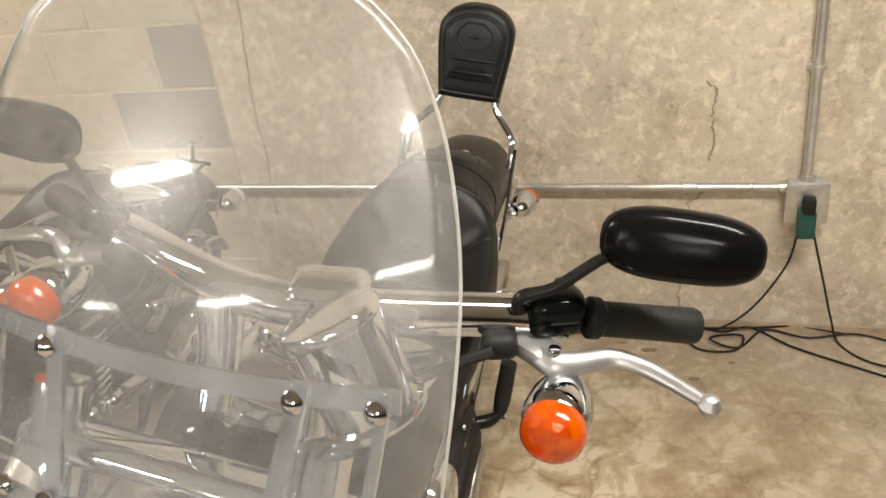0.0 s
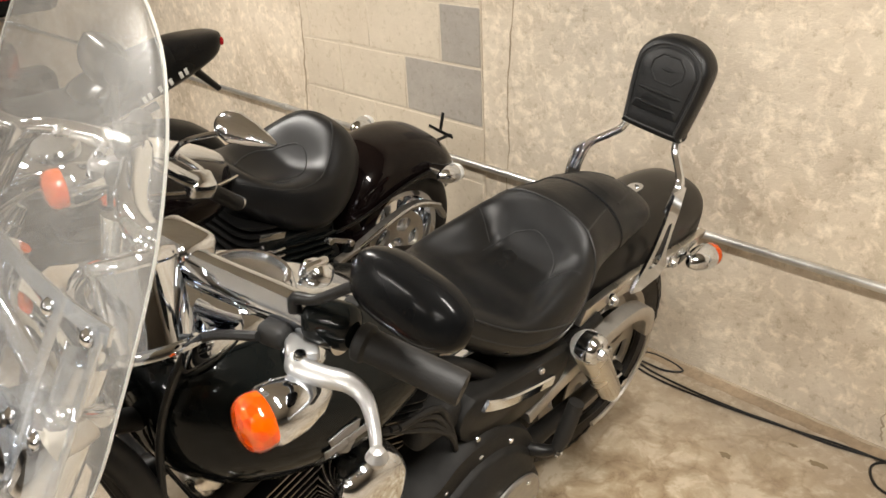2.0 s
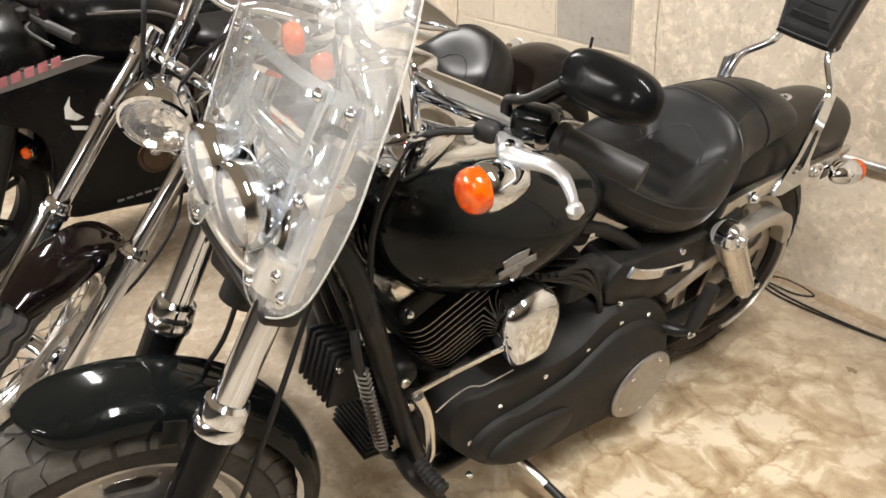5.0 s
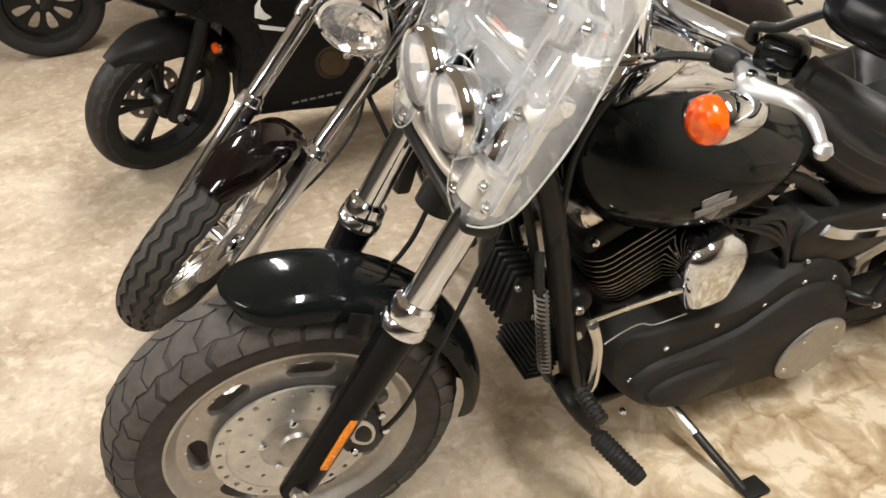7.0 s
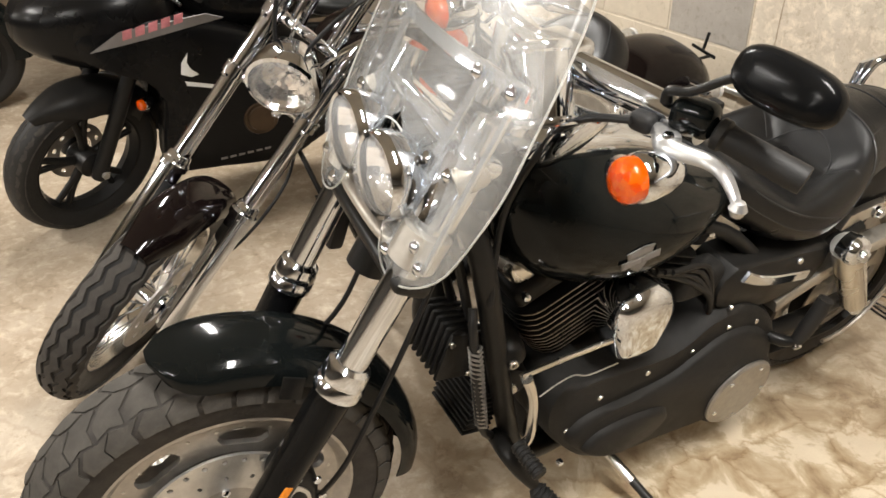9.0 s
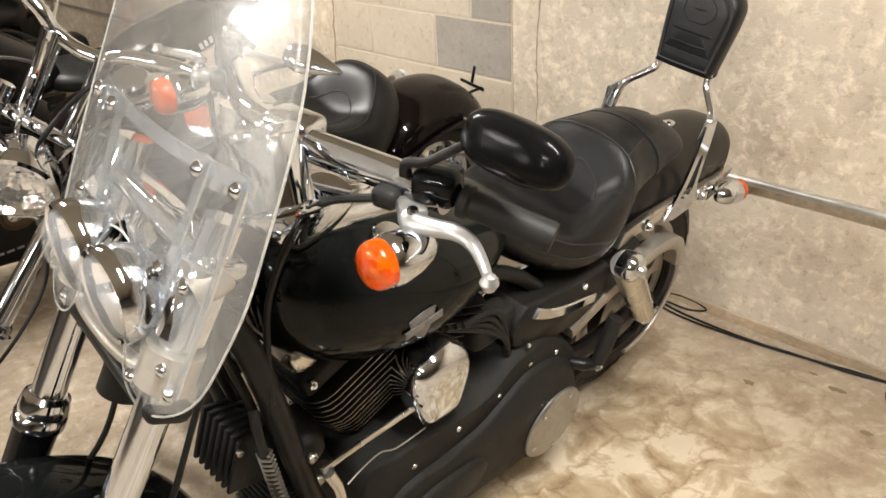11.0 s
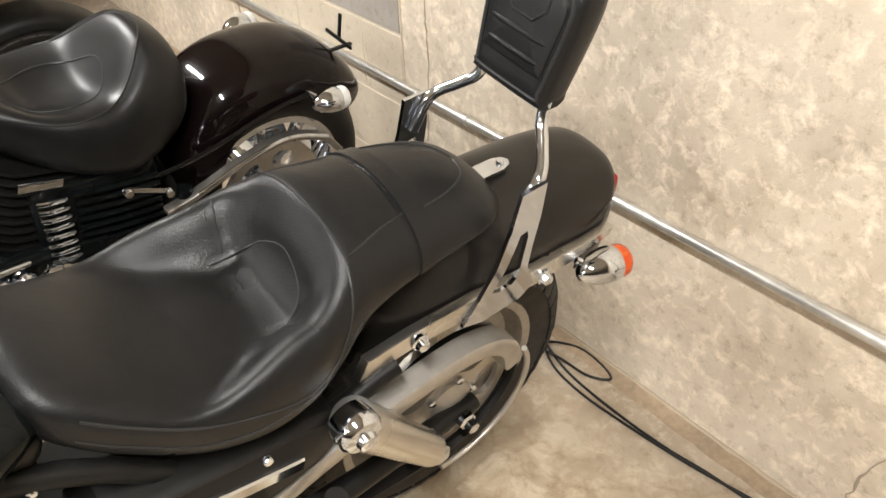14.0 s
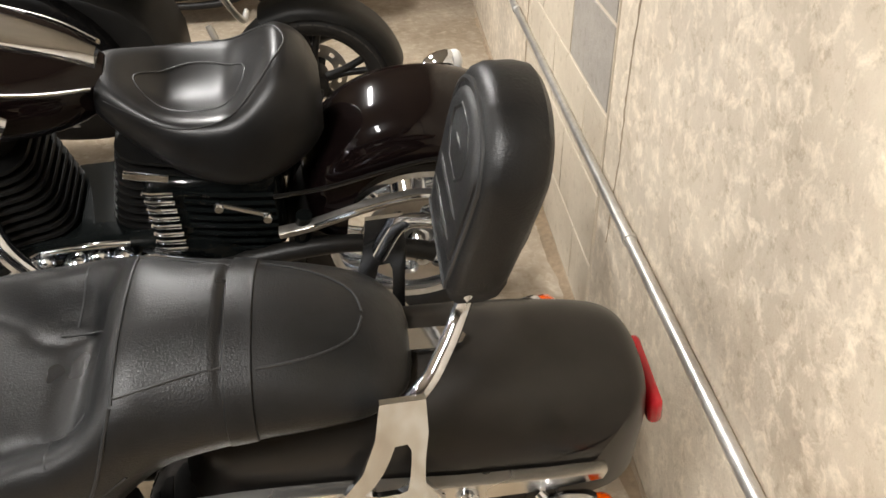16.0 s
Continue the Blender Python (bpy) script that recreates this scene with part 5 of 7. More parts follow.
    part("mudguard_tab", moved(plate([(1.688, -0.016), (1.740, -0.016), (1.757, -0.010), (1.763, 0.0), (1.757, 0.010), (1.740, 0.016), (1.688, 0.016)], -0.003, 0.003, 0.0015), Matrix.Translation((0.004, 0, 0.785)) @ Matrix.Rotation(radians(90), 4, "Y")), CHROME, rear)
    bolt((0.004, 1.745, 0.788), (0, 0, 1), 0.007, 0.005, rear, CHROME)
    # struts, signals and backrest
    for s in (1, -1):
        rail = part("mudguard_strut", plate([(1.385, 0.622), (1.48, 0.634), (1.60, 0.630), (1.74, 0.618), (1.86, 0.625), (1.925, 0.640), (1.928, 0.655), (1.86, 0.652), (1.74, 0.655), (1.60, 0.668), (1.48, 0.668), (1.40, 0.66)], 0.116 * s, 0.133 * s, 0.004), CHROME_DULL, bike, "dusty chrome mudguard strut")
        for q in ((1.489, 0.650), (1.752, 0.636)):
            part("strut_bolt", lathe([(0.015, 0), (0.015, 0.008), (0.012, 0.010), (0.010, 0.018), (0.006, 0.021)], (0.133 * s, *q), (s, 0, 0), 14), CHROME, rail)
        bar = part("backrest_plate", slotted_plate(s), CHROME, bike, "dusty chrome slotted backrest side plate")
        part("backrest_upright", tube([(0.128 * s, 1.668, 0.80), (0.127 * s, 1.690, 0.848), (0.118 * s, 1.708, 0.868), (0.090 * s, 1.730, 0.893), (0.068 * s, 1.746, 0.922), (0.064 * s, 1.764, 1.0)], [0.0105, 0.0105, 0.0095, 0.0095, 0.0095, 0.0095], 5, 12), CHROME, bar)
        turn_signal(bike, (0.165 * s, 1.910, 0.603), (-0.028 * s, -0.035, 0.015), (0.18 * s, 1.0, 0.0), size=0.92)
    pad = part("backrest_pad", pad_mesh(), LEATHER, bike, "padded black vinyl passenger backrest")
    part("pad_panel", pad_panel(), LEATHER_TOP, pad)
    part("pad_piping", tube([pad_point(t, 0.86, -0.004) for t in [k / 28 for k in range(29)]], 0.0028, 2, 6), THREAD, pad)
    for zz, w in ((0.996, 0.050), (1.026, 0.054)):
        part("pad_ridge", tube([Vector((-w, pad_y(zz) - 0.0120, zz)), Vector((-w * 0.6, pad_y(zz) - 0.0128, zz)), Vector((w * 0.6, pad_y(zz) - 0.0128, zz)), Vector((w, pad_y(zz) - 0.0120, zz))], [0.004, 0.0055, 0.0055, 0.004], 3, 10), LEATHER, pad)
    emblem = [(-0.040, 1.068), (-0.040, 1.090), (-0.020, 1.108), (0.020, 1.108), (0.040, 1.090), (0.040, 1.068), (0.020, 1.048), (-0.020, 1.048)]
    part("pad_emblem", tube([Vector((x, pad_y(z) - 0.0136, z)) for x, z in emblem + emblem[:1]], 0.0036, 1, 8), LEATHER, pad)
    part("pad_emblem", tube([Vector((x, pad_y(1.078) - 0.0128, 1.078)) for x in (-0.026, 0.0, 0.026)], [0.002, 0.0060, 0.002], 1, 8), LEATHER, pad)

    # rear wheel
    rw = part("rear_wheel", lathe([(0.205, -0.075), (0.222, -0.078), (0.224, -0.07), (0.206, -0.058), (0.188, -0.02), (0.188, 0.02), (0.206, 0.058), (0.224, 0.07), (0.222, 0.078), (0.205, 0.075), (0.184, 0.04), (0.178, 0), (0.184, -0.04)], ax_r, (1, 0, 0), 48, close=True), ALLOY, bike, "slotted alloy rear wheel")
    part("tyre", lathe(tyre_profile(0.329, 0.090, 0.212), ax_r, (1, 0, 0), 64, close=True), TYRE, rw)
    part("tread", tread_blocks(0.329, 0.090, 44, [(-0.95, -0.55), (-0.5, -0.12), (0.12, 0.5), (0.55, 0.95)], 0.003, 0.05, ax_r), RUBBER, rw)
    part("wheel_disc", rim_disc(0.204, 0.06, 0.045, 0.012, 7, 0.2, ax_r, 0.6), ALLOY, rw)
    part("pulley", lathe([(0.150, 0.066), (0.158, 0.066), (0.158, 0.098), (0.150, 0.098)], ax_r, (1, 0, 0), 56, close=True), SATIN, rw)
    part("pulley_face", rim_disc(0.151, 0.045, 0.092, 0.012, 5, 0.28, ax_r, 0.72), SILVER, rw)
    part("hub", lathe([(0.02, -0.11), (0.045, -0.10), (0.05, 0.10), (0.03, 0.112), (0.018, 0.116)], ax_r, (1, 0, 0), 24), SILVER, rw)
    for k in range(5):
        a = math.tau * k / 5 + 0.3
        part("pulley_bolt", lathe([(0.009, 0), (0.009, 0.010), (0.005, 0.013)], ax_r + Vector((0.092, 0.055 * math.sin(a), 0.055 * math.cos(a))), (1, 0, 0), 8), CHROME, rw)
    # swingarm, axle, belt and guard
    for s in (1, -1):
        part("swingarm", tube([(0.132 * s, 1.16, 0.34), (0.128 * s, 1.40, 0.335), (0.122 * s, 1.66, 0.342)], [0.028, 0.022, 0.017], 4, 14), SATIN, bike)
        part("axle_nut", lathe([(0.019, 0), (0.019, 0.012), (0.014, 0.016), (0.013, 0.030), (0.005, 0.034)], ax_r + Vector((0.140 * s, 0, 0)), (s, 0, 0), 6), CHROME, bike)
        shock = part("shock_absorber", tube([(0.185 * s, 1.335, 0.635), (0.186 * s, 1.40, 0.545), (0.186 * s, 1.495, 0.415)], [0.036, 0.034, 0.030], 3, 24), CHROME_DULL, bike, "dusty chrome covered rear shock absorber")
        part("shock_cap", lathe([(0.030, -0.03), (0.034, -0.01), (0.034, 0.006), (0.028, 0.014), (0.016, 0.017), (0.014, 0.026), (0.004, 0.030)], (0.205 * s, 1.333, 0.638), (s, 0, 0), 24), CHROME, shock)
        part("shock_foot", lathe([(0.022, -0.03), (0.022, 0.012), (0.014, 0.02), (0.004, 0.022)], (0.186 * s, 1.51, 0.395), (s, 0, 0), 16), CHROME, shock)
    guard = part("belt_guard", band([(1.22, 0.475), (1.32, 0.510), (1.44, 0.538), (1.56, 0.556), (1.635, 0.546), (1.685, 0.510), (1.705, 0.455)], 0.036, 0.120, 0.160), SILVER, bike, "cast silver belt guard")
    part("guard_ring", tube([(0.128, ax_r.y + 0.168 * math.sin(a), ax_r.z + 0.168 * math.cos(a)) for a in [radians(60 + 8 * k) for k in range(17)]], 0.006, 2, 8), SILVER, bike, "cast silver lower belt guard")
    part("drive_belt", band([(1.10, 0.42), (1.35, 0.462), (1.60, 0.502), (1.70, 0.475), (1.765, 0.40), (1.778, 0.34), (1.755, 0.26), (1.68, 0.195), (1.60, 0.184), (1.35, 0.205), (1.10, 0.23)], 0.008, 0.086, 0.112), RUBBER, bike)

    # engine
    crank = Vector((0, 0.745, 0.415))
    part("crankcase", plate([(0.62, 0.30), (0.66, 0.22), (0.80, 0.18), (1.0, 0.18), (1.16, 0.22), (1.22, 0.34), (1.16, 0.47), (0.98, 0.50), (0.78, 0.50), (0.66, 0.44)], -0.12, 0.08, 0.02, 3), SATIN, bike, "satin black engine crankcase")
    for sign, nm in ((-1, "front"), (1, "rear")):
        axis = Vector((0, math.sin(radians(22.5)) * sign, math.cos(radians(22.5))))
        turn = Matrix.Rotation(radians(-22.5 * sign), 4, "X")
        cyl = part("cylinder", moved(lathe([(0.062, 0.08), (0.062, 0.40)], (0, 0, 0), (0, 0, 1), 24), Matrix.Translation(crank) @ turn), FIN, bike, "black engine cylinder with bright-edged fins")
        for k in range(11):
            h = 0.150 + 0.0165 * k
            wide = 0.096 + 0.014 * min(1, k / 5)
            long = 0.084 + 0.022 * min(1, k / 6)
            fin = plate([(-long, -wide), (long, -wide), (long, wide), (-long, wide)], 0, 0.0055, 0.0015)
            o = rounded_rect(long, wide, 0.045)
            fin.free()
            bm = bmesh.new()
            skin(bm, [[Vector((x, y, h)) for y, x in o], [Vector((x, y, h + 0.0055)) for y, x in o]])
            part("fin", moved(bm, Matrix.Translation(crank) @ turn), FIN, cyl)
            bm = bmesh.new()
            skin(bm, [[Vector((x * 1.006, y * 1.006, h + 0.0020)) for y, x in o], [Vector((x * 1.006, y * 1.006, h + 0.0038)) for y, x in o]], caps=False)
            part("fin_edge", moved(bm, Matrix.Translation(crank) @ turn), FIN_EDGE, cyl)
        head = block((0.20, 0.20, 0.05), (0, 0, 0.36), 0.014, seg=3)
        part("cylinder_head", moved(head, Matrix.Translation(crank) @ turn), FIN, cyl)
        part("rocker_cover", moved(block((0.19, 0.19, 0.055), (0, 0.0, 0.415), 0.018, seg=3), Matrix.Translation(crank) @ turn), CHROME_DULL if sign < 0 else SATIN, cyl, "dull chrome rocker cover")
        for q in ((0.075, 0.082), (0.075, -0.082)):
            part("head_bolt", moved(lathe([(0.008, 0), (0.008, 0.012), (0.004, 0.015)], (q[0] + 0.022, q[1], 0.372), (1, 0, 0), 8), Matrix.Translation(crank) @ turn), CHROME, cyl)
    # primary case
    prim = part("primary_cover", plate([(0.598, 0.385), (0.583, 0.45), (0.60, 0.505), (0.66, 0.515), (0.75, 0.505), (0.86, 0.492), (0.93, 0.505), (0.985, 0.542), (1.04, 0.555), (1.10, 0.545), (1.165, 0.508), (1.235, 0.44), (1.282, 0.34), (1.275, 0.235), (1.205, 0.165), (1.10, 0.155), (0.95, 0.175), (0.81, 0.192), (0.725, 0.228), (0.655, 0.300)], 0.05, 0.172, 0.030, 3, 0.006), MATTE, bike, "wrinkle-black primary cover with chrome bolts")
    part("primary_face", plate([(0.634, 0.350), (0.640, 0.388), (0.69, 0.412), (0.80, 0.414), (0.90, 0.424), (0.965, 0.455), (1.03, 0.488), (1.10, 0.488), (1.165, 0.462), (1.222, 0.412), (1.262, 0.335), (1.255, 0.245), (1.20, 0.183), (1.10, 0.175), (0.95, 0.195), (0.81, 0.212), (0.735, 0.245), (0.672, 0.300)], 0.15, 0.188, 0.026, 4, 0.010), MATTE, prim, sharp=60)
    part("primary_relief", plate([(0.685, 0.310), (0.700, 0.345), (0.745, 0.360), (0.82, 0.358), (0.90, 0.340), (0.93, 0.300), (0.90, 0.258), (0.81, 0.240), (0.74, 0.262)], 0.170, 0.202, 0.024, 4), MATTE, prim, sharp=60)
    part("derby_ring", lathe([(0.112, 0.12), (0.112, 0.172), (0.104, 0.186), (0.090, 0.194)], (0, 1.168, 0.254), (1, 0, 0), 40), MATTE, prim)
    derby = part("derby_cover", lathe([(0.097, 0.186), (0.097, 0.194), (0.092, 0.199), (0.05, 0.2005), (0.002, 0.201)], (0, 1.168, 0.254), (1, 0, 0), 44), BRUSHED, prim, "round brushed derby cover")
    for k in range(5):
        a = math.tau * k / 5 + 0.5
        bolt((0.198, 1.168 + 0.078 * math.sin(a), 0.254 + 0.078 * math.cos(a)), (1, 0, 0), 0.006, 0.004, derby, CHROME)
    for q in ((1.142, 0.478), (1.047, 0.499), (0.955, 0.467), (0.833, 0.459), (0.713, 0.444), (0.645, 0.379), (0.66, 0.262), (0.80, 0.222), (0.97, 0.205)):
        bolt((0.163, *q), (1, 0, 0), 0.0075, 0.011, prim, CHROME)
    # horn cover, frame, shifter
    horn = part("horn_cover", loft_x([(0.755, 0.719), (0.787, 0.713), (0.812, 0.693), (0.827, 0.659), (0.827, 0.618), (0.819, 0.575), (0.809, 0.546), (0.769, 0.539), (0.727, 0.546), (0.708, 0.575), (0.692, 0.618), (0.687, 0.659), (0.698, 0.693), (0.723, 0.713)], [(0.105, 0.90), (0.125, 0.975), (0.145, 1.0), (0.160, 0.995), (0.173, 0.965), (0.183, 0.90), (0.190, 0.79), (0.195, 0.63), (0.198, 0.42), (0.1995, 0.20), (0.200, 0.03)]), CHROME, bike, "polished chrome horn cover", sharp=70)
    for s in (1, -1):
        part("frame_tube", tube([(0.03 * s, 0.37, 0.95), (0.075 * s, 0.415, 0.88), (0.098 * s, 0.445, 0.77), (0.108 * s, 0.49, 0.58), (0.115 * s, 0.55, 0.36), (0.112 * s, 0.59, 0.27), (0.10 * s, 0.67, 0.235), (0.085 * s, 0.80, 0.215), (0.085 * s, 1.20, 0.20), (0.115 * s, 1.34, 0.24)], 0.021, 6, 14), SATIN, bike, "satin black frame tube")
        part("frame_tube", tube([(0.03 * s, 0.40, 0.92), (0.06 * s, 0.70, 0.72 + 0.1), (0.10 * s, 1.0, 0.72), (0.13 * s, 1.2, 0.58), (0.135 * s, 1.45, 0.62)], 0.016, 5, 12), SATIN, bike)
    part("steering_head", tube([(0, 0.275, 0.80), (0, 0.36, 0.97)], 0.034, 1, 20), SATIN, bike)
    lean = Matrix.Rotation(radians(-12), 4, "X")
    reg = part("regulator", block((0.095, 0.040, 0.115), (0.045, 0.485, 0.445), 0.008, lean), SATIN, bike, "finned black regulator")
    for k in range(9):
        part("cooling_fin", block((0.118, 0.066, 0.0055), Vector((0.045, 0.485, 0.445)) + lean @ Vector((0, 0, 0.052 - 0.013 * k)), 0.002, lean), MATTE, reg)
    spring = [(0.130 + 0.012 * math.cos(k * 1.26), 0.414 + k * 0.00053 + 0.012 * math.sin(k * 1.26), 0.680 - k * 0.0025) for k in range(94)]
    part("hose_spring", tube(spring, 0.0026, 1, 5), BRUSHED, bike, "coiled steel spring round a hose")
    part("hose", tube([(0.10, 0.42, 0.74), (0.128, 0.414, 0.68), (0.130, 0.464, 0.445), (0.10, 0.54, 0.34)], 0.0085, 5, 10), CABLE, bike)
    part("shift_rod", tube([(0.178, 0.487, 0.622), (0.176, 0.58, 0.622), (0.172, 0.692, 0.614)], 0.0055, 2, 10), CHROME_DULL, bike)
    part("shift_lever", tube([(0.186, 0.492, 0.622), (0.190, 0.512, 0.570), (0.192, 0.522, 0.510), (0.194, 0.524, 0.455), (0.196, 0.506, 0.436)], [0.011, 0.0095, 0.010, 0.0095, 0.009], 5, 12), CHROME_DULL, bike)
    pegs = part("shift_peg", tube([(0.192, 0.501, 0.445), (0.262, 0.506, 0.436)], 0.013, 1, 14), RUBBER, bike)
    for k in range(7):
        part("peg_rib", lathe([(0.013, -0.003), (0.0155, -0.002), (0.0155, 0.002), (0.013, 0.003)], Vector((0.20, 0.5016, 0.444)) + Vector((0.0095, 0.0007, -0.0012)) * k, (1, 0.07, -0.12), 14), RUBBER, pegs)
    mount = part("peg_mount", tube([(0.115, 0.52, 0.37), (0.17, 0.508, 0.385), (0.195, 0.522, 0.360), (0.218, 0.545, 0.326)], [0.020, 0.019, 0.017, 0.012], 3, 12), SATIN, bike)
    bolt((0.212, 0.540, 0.345), (0.6, -0.3, 0.6), 0.009, 0.006, mount, CHROME)
    peg = part("footpeg", tube([(0.215, 0.550, 0.310), (0.222, 0.553, 0.307), (0.312, 0.592, 0.272), (0.320, 0.595, 0.269)], [0.012, 0.0185, 0.0195, 0.016], 1, 18), RUBBER, bike, "ribbed black rubber footpeg")
    for k in range(11):
        part("peg_rib", lathe([(0.0185, -0.0025), (0.0215, -0.0015), (0.0215, 0.0015), (0.0185, 0.0025)], Vector((0.226, 0.5547, 0.3055)) + Vector((0.0081, 0.0035, -0.0031)) * k, (1, 0.43, -0.39), 16), RUBBER, peg)
    rp = part("passenger_peg", tube([(0.15, 1.215, 0.395), (0.195, 1.235, 0.400), (0.215, 1.262, 0.402)], [0.014, 0.015, 0.010], 3, 12), SATIN, bike, "folded-up black passenger footpeg")
    part("folded_peg", tube([(0.215, 1.262, 0.405), (0.217, 1.272, 0.44), (0.218, 1.29, 0.525)], [0.014, 0.0185, 0.0175], 2, 14), RUBBER, rp)
    bolt((0.214, 1.262, 0.400), (0.8, -0.2, -0.4), 0.011, 0.016, rp, CHROME)
    # clutter before the engine and on its far side
    lean = Matrix.Rotation(radians(-14), 4, "X")
    cooler = part("oil_cooler", block((0.105, 0.055, 0.10), (0.03, 0.425, 0.605), 0.016, lean, seg=3), SATIN, bike, "black finned oil cooler between the frame tubes")
    for k in range(7):
        part("cooling_fin", block((0.008, 0.072, 0.105), Vector((0.03, 0.425, 0.605)) + lean @ Vector((-0.048 + 0.016 * k, 0, 0)), 0.002, lean), MATTE, cooler)
    for q in ((0.085, 0.400, 0.650), (0.085, 0.445, 0.560)):
        bolt(q, (1, 0, 0), 0.007, 0.006, cooler, CHROME_DULL)
    for q, rr, ll in (((0.07, 0.52, 0.60), 0.032, 0.06), ((0.06, 0.545, 0.50), 0.040, 0.05)):
        part("engine_cover", lathe([(rr, -0.03), (rr, ll * 0.6), (rr * 0.9, ll * 0.85), (rr * 0.6, ll), (0.002, ll * 1.05)], q, (1, -0.25, 0), 24), SATIN, bike)
        bolt(Vector(q) + Vector((ll * 1.02, -ll * 0.26, 0)), (1, -0.25, 0), rr * 0.32, 0.008, bike, CHROME_DULL)
    part("horn", lathe([(0.012, -0.03), (0.035, -0.02), (0.045, 0.0), (0.042, 0.012), (0.02, 0.018), (0.004, 0.019)], (-0.07, 0.475, 0.50), (-0.25, -0.95, 0.0), 24), SATIN, bike)
    for k, (dx, dy) in enumerate(((0.0, 0.0), (-0.025, 0.01), (-0.06, 0.0), (-0.10, 0.02))):
        part("hose", tube([(0.04 + dx, 0.40 + dy, 0.86), (0.05 + dx, 0.44 + dy, 0.72 - 0.01 * k), (0.03 + dx, 0.49 + dy, 0.56), (0.02 + dx, 0.55 + dy, 0.40 - 0.03 * k), (0.0 + dx, 0.62, 0.30)], 0.008 - 0.001 * (k % 2), 6, 10), CABLE, bike)
    part("front_pipe", tube([(-0.06, 0.60, 0.66), (-0.13, 0.52, 0.60), (-0.165, 0.50, 0.48), (-0.17, 0.55, 0.34), (-0.17, 0.68, 0.25)], 0.024, 6, 16), SATIN, bike)
    # sidestand
    B = bike.matrix_basis.inverted()
    tip = B @ Vector((-0.13, 1.06, 0.012))
    st = part("sidestand", tube([(0.10, 0.80, 0.165), (0.135, 0.85, 0.140), tip.lerp(Vector((0.135, 0.85, 0.140)), 0.5), tip], [0.012, 0.011, 0.0105, 0.010], 4, 12), SATIN, bike, "sidestand with worn chrome upper part")
    part("stand_sleeve", tube([(0.118, 0.825, 0.154), (0.135, 0.85, 0.140), Vector((0.135, 0.85, 0.140)).lerp(tip, 0.35)], 0.0125, 3, 12), CHROME_DULL, st)
    part("stand_foot", block((0.05, 0.06, 0.012), tip + Vector((0.004, 0.02, 0.0)), 0.004, Matrix.Rotation(radians(-12), 4, "Y")), SATIN, st)
    # battery box and its trim, exhaust, cables
    box = part("battery_cover", plate([(0.985, 0.60), (1.02, 0.655), (1.15, 0.645), (1.30, 0.625), (1.34, 0.60), (1.32, 0.53), (1.18, 0.50), (1.03, 0.53)], 0.06, 0.158, 0.018, 2), SATIN, bike, "satin black side cover")
    part("side_trim", band([(1.045, 0.632), (1.09, 0.608), (1.15, 0.586), (1.22, 0.570), (1.27, 0.560)], 0.026, 0.150, 0.166), CHROME, box)
    bolt((0.158, 1.218, 0.616), (1, 0, 0), 0.008, 0.008, box, CHROME)
    bolt((0.165, 1.03, 0.560), (1, 0, 0), 0.006, 0.006, box, CHROME)
    for k, off in enumerate((0.0, 0.012, 0.026, 0.040)):
        part("wiring", tube([(0.12 + off * 0.5, 0.80 + off, 0.70), (0.14, 0.90 + off, 0.655 + off * 0.6), (0.15, 0.97 + off * 0.4, 0.60 - off), (0.135, 1.0, 0.54 - off * 0.5)], 0.0065, 5, 8), CABLE, bike)
    part("wiring_cover", block((0.06, 0.12, 0.07), (0.115, 0.945, 0.63), 0.018, seg=3), MATTE, bike)
    part("exhaust_pipe", tube([(-0.10, 0.60, 0.66), (-0.16, 0.54, 0.55), (-0.17, 0.60, 0.38), (-0.17, 0.90, 0.28), (-0.175, 1.5, 0.29), (-0.175, 1.95, 0.33)], [0.022, 0.022, 0.022, 0.024, 0.042, 0.042], 5, 16), CHROME, bike, "chrome exhaust pipe")
    part("air_cleaner", lathe([(0.10, -0.07), (0.11, -0.05), (0.11, -0.01), (0.02, 0)], (-0.15, 0.83, 0.70), (1, 0, 0), 32), CHROME, bike)
    # wire lying on the primary cover
    part("loose_wire", tube([(0.168, 0.552, 0.525), (0.170, 0.585, 0.545), (0.166, 0.628, 0.545), (0.168, 0.665, 0.530), (0.165, 0.74, 0.525)], 0.0015, 5, 6), STEEL, bike)
    return bike


CRUISER = cruiser()


